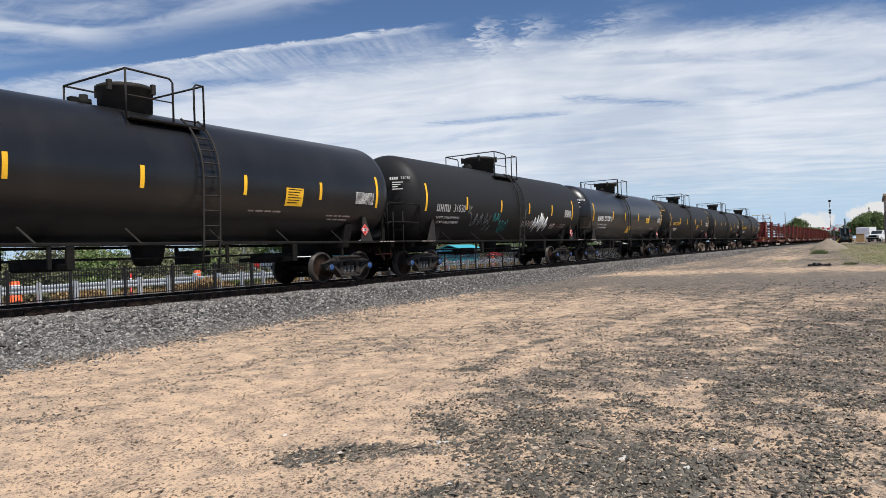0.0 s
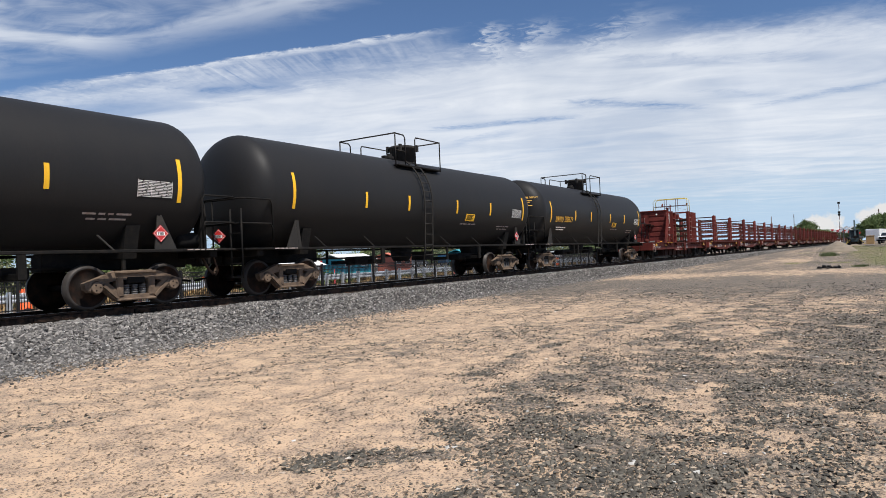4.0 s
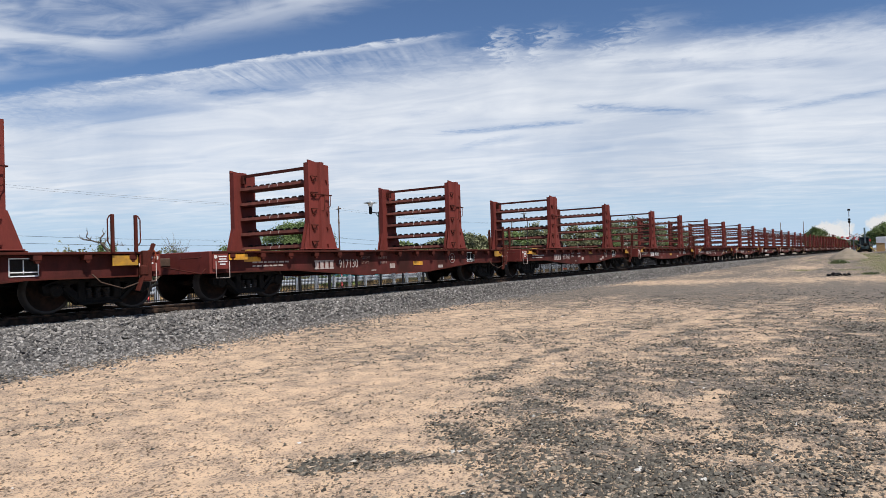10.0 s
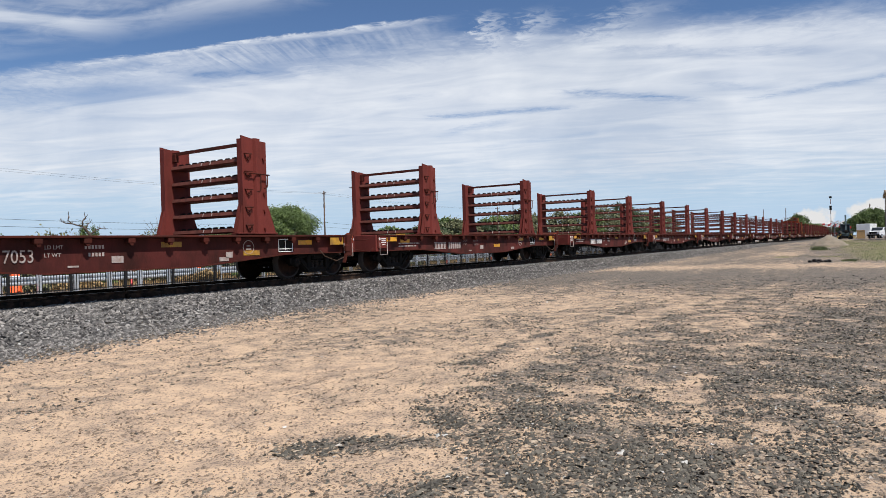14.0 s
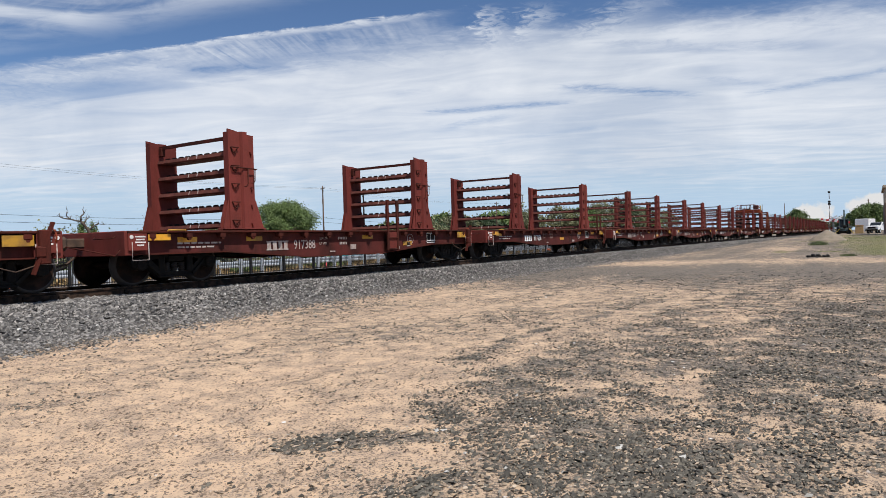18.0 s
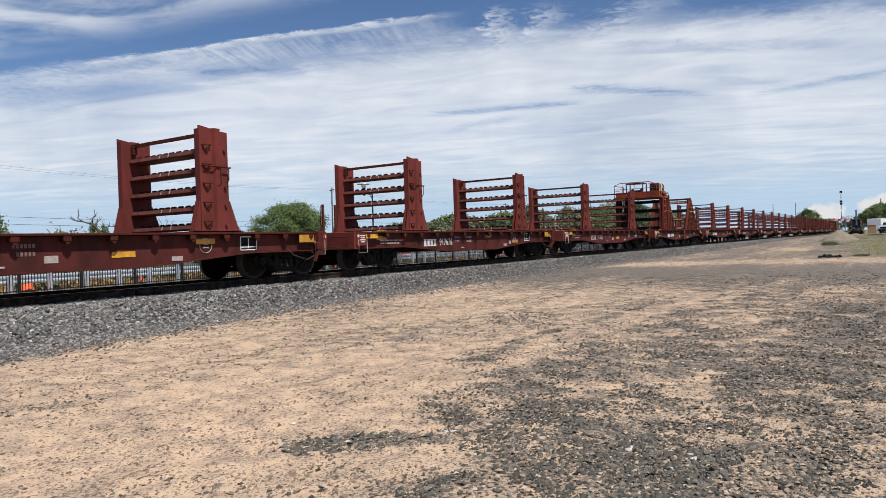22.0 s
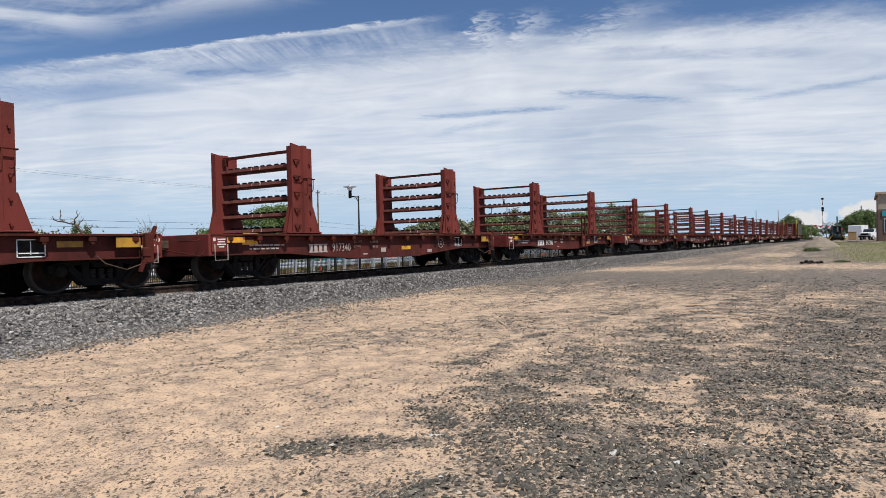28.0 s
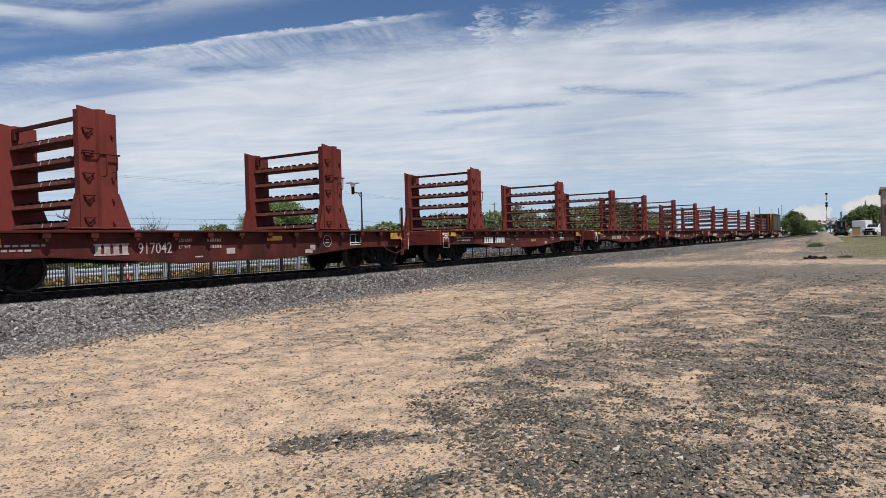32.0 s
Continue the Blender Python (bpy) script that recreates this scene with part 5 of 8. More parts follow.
def rack_meshes():
    """A roller rack: two folded plate posts, five deep roller rungs and a top bar."""
    m = {}
    s = Shape()   # near post, its outer face to -y
    s.slab([(0, -0.47), (0, 0.33), (2.33, 0.33), (2.35, -0.47)][::-1], "y", -0.03, 0.10)
    s.slab([(0, -0.47), (0, -0.12), (2.37, -0.12), (2.42, -0.47)][::-1], "y", -0.075, -0.032)
    s.slab([(0, 0.10), (0, 0.33), (2.33, 0.33), (2.34, 0.10)][::-1], "y", -0.06, -0.032)
    s.slab([(-0.13, -0.03), (-0.07, -0.13), (0.07, -0.13), (0.12, -0.03)], "z", 0, 2.385)
    for y0, y1 in ((-0.055, -0.034), (0.04, 0.098)):
        s.slab([(0, 0.332), (0, 0.60), (0.05, 0.60), (0.72, 0.36), (0.72, 0.332)], "y", y0, y1)
        s.slab([(0, -0.66), (0, -0.472), (0.70, -0.472), (0.70, -0.49), (0.05, -0.66)], "y", y0, y1)
    s.box(-0.68, -0.12, 0, 0.62, 0.14, 0.03)
    for z in (0.10, 0.56, 0.98, 1.86):
        s.slab([(0.20, -0.06), (0.20, -0.11), (0.24, -0.11), (0.24, -0.06)], "z", z, z + 0.05)
        s.slab([(z + 0.05, 0.19), (z + 0.05, 0.26), (z - 0.05, 0.225)], "y", -0.09, -0.058)
    m["post"] = s.mesh("post", RED)
    g = Shape().tube([(-0.40, -0.06, 0), (-0.40, -0.15, 0), (-0.20, -0.15, 0), (-0.20, -0.06, 0)], 0.016, 6)
    g.tube([(-0.39, -0.10, -0.01), (-0.34, -0.12, -0.12), (-0.30, -0.12, -0.16), (-0.26, -0.12, -0.12), (-0.21, -0.10, -0.01)], 0.016, 6)
    m["step_iron"] = g.mesh("step_iron", RED_DULL)
    g = Shape().tube([(-0.42, -0.07, 1.50), (-0.42, -0.17, 1.50), (0.34, -0.17, 1.49), (0.34, -0.07, 1.49)], 0.016, 6)
    g.tube([(0.28, -0.17, 1.49), (0.28, -0.16, 1.20), (0.24, -0.15, 1.14), (0.19, -0.14, 1.15)], 0.014, 6)
    g.tube([(0.06, -0.17, 1.49), (0.06, -0.16, 1.12), (0.02, -0.15, 1.06), (-0.06, -0.14, 1.05)], 0.014, 6)
    m["grab_iron"] = g.mesh("grab_iron", RED_DULL)
    s = Shape().slab([(0.025, -0.34), (0.0, -0.30), (0.0, 0.16), (0.11, 0.16), (0.11, -0.31)], "y", -1.385, 1.385)
    m["rung"] = s.mesh("rung", RUNG)
    s = Shape()
    prof = []
    for i in range(10):
        y = -1.27 + i * 0.26 + 0.02 * math.sin(i * 5.1)
        prof += [(y - 0.001, 0.010), (y, 0.052), (y + 0.12, 0.052), (y + 0.121, 0.010)]
    s.lathe(prof, "y", (-0.18, 0, 0.118), 10)
    m["rollers"] = s.mesh("roller_shaft", ROLLER)
    s = Shape()
    for z in RUNGS:
        for y in (-0.22, 0.12):
            s.slab([(z + 0.115, -0.315), (z + 0.03, -0.345), (z + 0.03, -0.34), (z + 0.115, -0.31)], "y", y, y + 0.03)
    m["paint_marks"] = s.mesh("paint_marks", PALE)
    m["top_bar"] = Shape().bar((-0.25, -1.40, 0), (-0.25, 1.40, 0), 0.06, 0.08).box(-0.30, 1.24, -0.22, -0.19, 1.37, 0.0, 0.01).mesh("top_bar", RED_DULL)
    return m


RUNGS = (0.05, 0.47, 0.91, 1.35, 1.79)
RM = rack_meshes()


def add_rack(car, x):
    rk = part("rack", Shape().box(-0.7, -1.52, -0.01, 0.7, 1.52, 0.03), RED_DULL, car, "oxide red steel rail rack with roller rungs", (x, 0, DECK))
    for k in (-1, 1):
        p = part("post", RM["post"], None, rk, "", (-0.08 if k > 0 else 0, k * 1.48, 0.03))
        p.scale = (1, -k, 1)
    for z in (0.22, 0.66, 1.10, 1.54, 1.98):
        part("step_iron", RM["step_iron"], None, rk, "", (0, -1.46, z + 0.03))
    part("grab_iron", RM["grab_iron"], None, rk, "", (0, -1.46, 0.03))
    for i, z in enumerate(RUNGS):
        part("rung", RM["rung"], None, rk, "", (0, 0, z + 0.03))
        part("roller_shaft", RM["rollers"], None, rk, "", (0, 0, z + 0.03))
    tagged(part("paint_marks", RM["paint_marks"], None, rk, "chalky white paint ticks on the rungs", (0, 0, 0.03)), kind="stuff")
    part("top_bar", RM["top_bar"], None, rk, "", (0, 0, 2.27))
    return rk


SILL_Y = 1.42      # side sill, set in from the deck edge


def flat_body(L, belly=0.66, end=0.44, gratings=()):
    """Deck, fish-bellied side sills and end sills of a flat car; open gratings along the near edge."""
    m = {}
    a, b = 0.62, L - 0.62
    if gratings:
        s = Shape().box(a, -1.43, DECK - 0.05, b, 1.60, DECK, 0.01).box(a, -1.60, DECK - 0.06, b, -1.575, DECK)
        edges = [a] + [x for pair in gratings for x in pair] + [b]
        for x0, x1 in zip(edges[::2], edges[1::2]):
            s.box(x0, -1.575, DECK - 0.05, x1, -1.43, DECK - 0.002, 0.004)
    else:
        s = Shape().box(a, -1.60, DECK - 0.05, b, 1.60, DECK, 0.01)
    m["deck"] = s
    for k in (-1, 1):
        z = DECK - 0.06
        out = [(z, a), (z - end, a), (z - end, a + 2.6), (z - belly, a + 5.4), (z - belly, b - 5.4), (z - end, b - 2.6), (z - end, b), (z, b)]
        s = Shape().slab(out[::-1], "y", k * SILL_Y - 0.012, k * SILL_Y + 0.012)
        low = [(a, z - end), (a + 2.6, z - end), (a + 5.4, z - belly), (b - 5.4, z - belly), (b - 2.6, z - end), (b, z - end)]
        vs = [(x, k * SILL_Y + dy, zz + dz) for x, zz in low for dy, dz in ((-0.065, -0.015), (0.065, -0.015), (0.065, 0.015), (-0.065, 0.015))]
        fs = [(4 * i + q, 4 * i + (q + 1) % 4, 4 * i + 4 + (q + 1) % 4, 4 * i + 4 + q) for i in range(len(low) - 1) for q in range(4)]
        n = 4 * len(low)
        m["flange", k] = Shape().add(vs, [f[::-1] for f in fs] + [(0, 1, 2, 3), (n - 1, n - 2, n - 3, n - 4)])
        m["sill", k] = s
    return m


def add_gratings(car, gratings):
    """Expanded-metal walkway: two families of slanting strands between the deck and its edge."""
    for x0, x1 in gratings:
        g = Shape()
        for i in range(int((x1 - x0 + 0.36) / 0.12)):
            for k in (-1, 1):
                p = [(x0 - 0.36 + i * 0.12, 0.0), (x0 + i * 0.12, 1.0)]
                lo, hi = max(p[0][0], x0), min(p[1][0], x1)
                if hi - lo < 0.02:
                    continue
                ya, yb = ((q - p[0][0]) / 0.36 for q in (lo, hi))
                ya, yb = (ya, yb) if k > 0 else (1 - ya, 1 - yb)
                g.bar((lo, -1.578 + 0.15 * ya, DECK - 0.02), (hi, -1.578 + 0.15 * yb, DECK - 0.02), 0.012, 0.010)
        part("walkway_grating", g, RED_DULL, car, "expanded metal walkway grating")


def add_pockets(car, L, n=13, gratings=()):
    me = Shape().box(-0.08, -0.055, -0.14, 0.08, 0.115, -0.03, 0.012).slab([(-0.14, -0.05), (-0.14, 0.05), (-0.19, 0.025), (-0.19, -0.025)], "y", -0.045, 0.02).mesh("stake_pocket", RED_DULL)
    for k in (-1, 1):
        for x in np.linspace(1.2, L - 1.2, n):
            if k < 0 and any(x0 - 0.1 < x < x1 + 0.1 for x0, x1 in gratings):
                continue
            part("stake_pocket", me, None, car, "", (x, k * 1.535, DECK - 0.02))


def add_ends(car, L):
    for x, k in ((0.62, 1), (L - 0.62, -1)):
        s = Shape().box(min(x - k * 0.06, x + k * 0.12), -1.56, DECK - 0.52, max(x - k * 0.06, x + k * 0.12), 1.56, DECK, 0.015)
        s.box(min(x, x + k * 1.2), -1.0, 0.75, max(x, x + k * 1.2), 1.0, DECK - 0.1, 0.02)
        part("end_sill", s, RED, car)
        for y in (-1.60, 1.60):
            g = Shape()
            g.tube([(x + k * 0.08, y, 0.86), (x + k * 0.08, y, 0.48), (x + k * 0.46, y, 0.48), (x + k * 0.46, y, 0.86)], 0.010, 6)
            part("step_iron", g, PALE, car, "worn pale step iron")
        g = Shape()
        g.tube([(x - k * 0.1, -1.3, DECK - 0.12), (x - k * 0.16, -1.25, DECK - 0.15), (x - k * 0.16, -0.6, DECK - 0.15), (x - k * 0.1, -0.55, DECK - 0.12)], 0.014, 6)
        part("grab_iron", g, RED_DULL, car)
        plate = part("corner_plate", Shape().box(min(x, x + k * 0.44), -1.60, DECK - 0.42, max(x, x + k * 0.44), -1.565, DECK - 0.06, 0.01), RED, car, "red corner plate with white stencils")
        words = Shape().lathe([(0, 0.045), (0.006, 0.045)], "y", (x + k * 0.07, -1.607, DECK - 0.13), 10)
        for i, w in enumerate((0.24, 0.20, 0.25, 0.16)):
            words.box(x + k * 0.27 - w / 2, -1.604, DECK - 0.14 - i * 0.06, x + k * 0.27 + w / 2, -1.601, DECK - 0.11 - i * 0.06, 0.001)
        part("stencil", words, WHITE, plate, "plain bars of white stencil")
        part("end_marker", Shape().box(min(x + k * 0.47, x + k * 1.02), -1.578, DECK - (0.21 if k > 0 else 0.28), max(x + k * 0.47, x + k * 1.02), -1.562, DECK - 0.07, 0.003), WORN_YELLOW if k > 0 else DULL_YELLOW, car, "dirty yellow reflector panel")
        add_coupler(car, 0.02 if k > 0 else L - 0.02, k, RUSTY)
    # hand brake and its rods at the rear end
    x = L - 0.95
    s = Shape().box(x - 0.10, -1.70, DECK - 0.62, x + 0.10, -1.58, DECK + 0.02, 0.02).bar((x - 0.22, -1.66, DECK - 0.80), (x + 0.16, -1.66, DECK + 0.16), 0.09, 0.05)
    s.box(x - 0.16, -1.72, DECK - 0.50, x + 0.02, -1.60, DECK - 0.28, 0.03)
    part("hand_brake", s, RED_DULL, car, "worn red hand brake housing")
    part("brake_wheel", Shape().tube([(x + 0.24, -1.45 + 0.17 * math.cos(w), DECK - 0.12 + 0.17 * math.sin(w)) for w in np.linspace(0, 6.283, 15)], 0.018, 6).bar((x + 0.24, -1.60, DECK - 0.12), (x + 0.24, -1.30, DECK - 0.12), 0.03, 0.02), RED_HOT, car, "worn orange brake wheel")
    part("brake_chain", Shape().tube([(x - 0.05, -1.64, DECK - 0.6), (x - 0.5, -1.62, DECK - 0.74), (x - 0.95, -1.60, DECK - 0.60), (x - 1.1, -1.56, DECK - 0.44)], 0.013, 6), RUSTY, car, "rusty brake chain")
    part("air_hose", Shape().tube([(L - 0.5, -0.45, DECK - 0.45), (L - 0.2, -0.6, DECK - 0.78), (L + 0.05, -0.5, DECK - 0.72)], 0.032, 7), DARK, car, "black rubber air hose")
    part("uncoupling_rod", Shape().tube([(L - 0.52, -1.45, DECK - 0.40), (L - 0.45, -1.40, DECK - 0.52), (L - 0.40, -0.7, DECK - 0.42), (L - 0.1, -0.15, DECK - 0.30)], 0.015, 6), RED_DULL, car)
    part("uncoupling_rod", Shape().tube([(0.52, -1.45, DECK - 0.40), (0.45, -1.40, DECK - 0.52), (0.40, -0.7, DECK - 0.42), (0.1, -0.15, DECK - 0.30)], 0.015, 6), RED_DULL, car)
    part("yellow_grab", Shape().tube([(1.55, -1.58, DECK - 0.02), (1.55, -1.64, DECK + 0.01), (1.98, -1.64, DECK + 0.01), (1.98, -1.58, DECK - 0.02)], 0.018, 6), DULL_YELLOW, car, "yellow grab iron")


def add_under(car, L):
    s = Shape().box(2.0, -0.25, 0.45, L - 2.0, 0.25, DECK - 0.1, 0.02)
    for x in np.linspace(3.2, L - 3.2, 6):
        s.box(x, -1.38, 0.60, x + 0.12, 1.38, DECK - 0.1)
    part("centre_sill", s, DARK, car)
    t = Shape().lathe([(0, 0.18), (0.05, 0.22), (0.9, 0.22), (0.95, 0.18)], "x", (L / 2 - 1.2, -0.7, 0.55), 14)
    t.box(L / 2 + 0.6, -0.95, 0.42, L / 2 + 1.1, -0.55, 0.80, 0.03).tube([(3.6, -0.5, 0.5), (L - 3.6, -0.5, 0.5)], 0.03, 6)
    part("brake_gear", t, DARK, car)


def rack_car_base(label, L, mat=RED_DULL, pockets=15, belly=0.66, end=0.44, gratings=()):
    car = thing("rail_rack_car", label, "flat car", "rail rack cars of the train")
    m = flat_body(L, belly, end, gratings)
    part("deck", m["deck"], mat, car)
    for k in (-1, 1):
        part("side_sill", m["sill", k], SILL_RED, car, "fish-bellied red side sill")
        part("sill_flange", m["flange", k], RED_DULL, car)
    add_pockets(car, L, pockets, gratings)
    add_gratings(car, gratings)
    add_ends(car, L)
    add_under(car, L)
    return car


def side_marks(car, L, number, white, seed, x=None, panel=None, k=1.1):
    """Reflectors, panel and lettering on the near side sill."""
    y = -SILL_Y - 0.018
    nx = x or 3.92      # where the mark begins
    rng = random.Random(seed)
    for i in range(4 + rng.randrange(3)):
        px = 1.6 + i * (L - 3.4) / 5.5 + rng.random() * 0.5
        if nx - 0.6 < px < nx + 3.3:
            continue
        zr = DECK - (0.26 if i % 2 == seed % 2 or px < 3.5 or px > L - 4 else 0.50)
        part("reflector", Shape().box(px, y - 0.004, zr, px + 0.52, y, zr + 0.12, 0.002), WORN_YELLOW if rng.random() < 0.5 else DULL_YELLOW, car, "yellow reflector panel")
    px = panel or L - 3.5
    p = part("check_panel", Shape().box(px, y - 0.004, DECK - 0.44, px + 0.52, y, DECK - 0.10, 0.002), DARK, car, "black panel in white frame")
    f = Shape()
    for a, b, c, d in ((0, 0, 0.52, 0.02), (0, 0.32, 0.52, 0.34), (0, 0, 0.02, 0.34), (0.5, 0, 0.52, 0.34), (0.24, 0.05, 0.26, 0.30), (0, 0.07, 0.52, 0.09)):
        f.box(px + a, y - 0.007, DECK - 0.44 + b, px + c, y - 0.004, DECK - 0.44 + d, 0.001)
    part("lettering", f, LIGHT_WHITE, p)
    ring = Shape().tube([(px - 1.0 + 0.17 * math.cos(a), y - 0.003, DECK - 0.30 + 0.17 * math.sin(a)) for a in np.linspace(0, 6.283, 17)], 0.009, 5)
    ring.box(px - 1.08, y - 0.004, DECK - 0.36, px - 0.92, y, DECK - 0.33, 0.001).box(px - 1.06, y - 0.004, DECK - 0.28, px - 0.94, y, DECK - 0.25, 0.001)
    part("round_stencil", ring, PALE, car, "round white stencil")
    part("light_patch", Shape().box(px - 1.9, y - 0.004, DECK - 0.62, px - 1.62, y, DECK - 0.52, 0.002), PALE, car)
    for i in range(4):
        q, zc = nx + i * 0.178 * k, DECK - 0.39
        out = [(-0.11, -0.01), (-0.11, 0.155), (-0.08, 0.155), (-0.08, 0.13), (0.08, 0.13), (0.08, 0.155), (0.11, 0.155), (0.11, -0.01), (0.08, -0.01), (0.08, 0.015), (-0.08, 0.015), (-0.08, -0.01)]
        part("mark_letter", Shape().slab([(zc + k * v, q + k * u) for v, u in out][::-1], "y", y - 0.004, y), white, car, "plain bar of the company's mark")
    if number:
        writing("car_number", number, white, car, (nx + 1.25 * k, y - 0.006, DECK - 0.395), 0.31 * k, (90, 0, 0), 0.82)
    else:
        for i in range(6):
            q = nx + (0.86 + i * 0.134) * k
            part("digit", Shape().box(q, y - 0.004, DECK - 0.39 - 0.11 * k, q + 0.10 * k, y, DECK - 0.39 + 0.10 * k, 0.001), white, car, "plain bar of a car number")
    nx += 2.0 * (k - 1)
    dim = PALE if seed % 2 else FADED
    writing("load_lettering", "LD LMT", dim, car, (nx + 1.95, y - 0.006, DECK - 0.225), 0.105, (90, 0, 0), 1.0)
    writing("weight_lettering", "LT WT", dim, car, (nx + 1.92, y - 0.006, DECK - 0.375), 0.105, (90, 0, 0), 1.0)
    for i, zz in enumerate((0.225, 0.375)):
        figures = Shape()
        for q in range(6 - i):
            figures.box(nx + 2.55 + 0.07 * (q + i), y - 0.004, DECK - zz - 0.04, nx + 2.595 + 0.07 * (q + i), y, DECK - zz + 0.035, 0.001)
        part("data_lettering", figures, dim, car)
    part("data_lettering", Shape().box(nx + 2.2, y - 0.004, DECK - 0.62, nx + 2.42, y, DECK - 0.585, 0.001), PALE, car)
    if seed % 3 != 1:
        part("light_patch", Shape().box(nx + 3.1, y - 0.004, DECK - 0.56, nx + 3.36, y, DECK - 0.42, 0.002), PALE, car, "square patch of pale paint")
    if seed % 2:
        part("light_patch", Shape().box(nx + 6.0, y - 0.004, DECK - 0.54, nx + 6.2, y, DECK - 0.40, 0.002), PALE, car, "square patch of pale paint")
    bars(car, "stencil", PALE, 1.9, DECK - 0.26, (1.2, 1.0), y - 0.003, 0.04, "", 0.05, seed + 7)


def stakes(car, x, tall=1.0, apart=0.5):
    """Upright posts with hand loops; those between the racks reach down as a ladder."""
    ladder = x < 12
    low, w = (0.45, 0.045) if ladder else (DECK - 0.02, 0.032)
    for px, k in ((x, -1), (x + apart, 1)):
        s = Shape().box(px - w, -1.64, low, px + w, -1.58, DECK + tall, 0.008)
        s.tube([(px + k * 0.05, -1.61, DECK + 0.12), (px + k * 0.10, -1.61, DECK + 0.2), (px + k * 0.10, -1.61, DECK + tall - 0.1), (px + k * 0.05, -1.61, DECK + tall - 0.02)], 0.013, 6)
        part("ladder_post", s, RED_DULL, car, "upright red steel post with a hand loop")
    if ladder:
        part("ladder_plate", Shape().box(x + w, -1.615, 0.52, x + apart - w, -1.60, DECK - 0.06, 0.006), RED, car, "worn red plate between the ladder posts")
    for z in (0.5, 0.85) if ladder else ():
        part("ladder_rung", Shape().bar((x, -1.63, z), (x + apart, -1.63, z), 0.05, 0.03), RED_DULL, car)


# rear edges of the two racks of each car along the train, number that can be read
RACKS = [(119.9, 127.6, "917264"), (135.7, 143.4, "917284"), (151.67, 158.57, "917130"), (167.08, 174.15, "917044"), (182.61, 189.59, "917010"), (197.98, 204.94, "917053"), (212.86, 220.78, ""), (229.12, 235.95, ""),
         (244.01, 251.86, "917645"), (259.6, 267.45, "917388"), (274.9, 283.11, "917036"), (291.02, 297.96, "917012"), (306.4, 313.48, "917134"), (321.54, 329.33, "917676"), (336.98, 344.74, "917601"), None, (368.33, 375.59, ""),
         (383.7, 391.49, ""), (399.25, 407.07, "917340"), (414.83, 422.55, "917386"), (431.09, 439.58, "917502"), (448.32, 455.32, "917042"), (463.75, 472.38, ""), (480.6, 487.5, ""), (495.8, 503.6, ""), (512.0, 519.0, ""), (527.3, 535.4, "")]


def join(car, at):
    TRAIN.append((car, at))


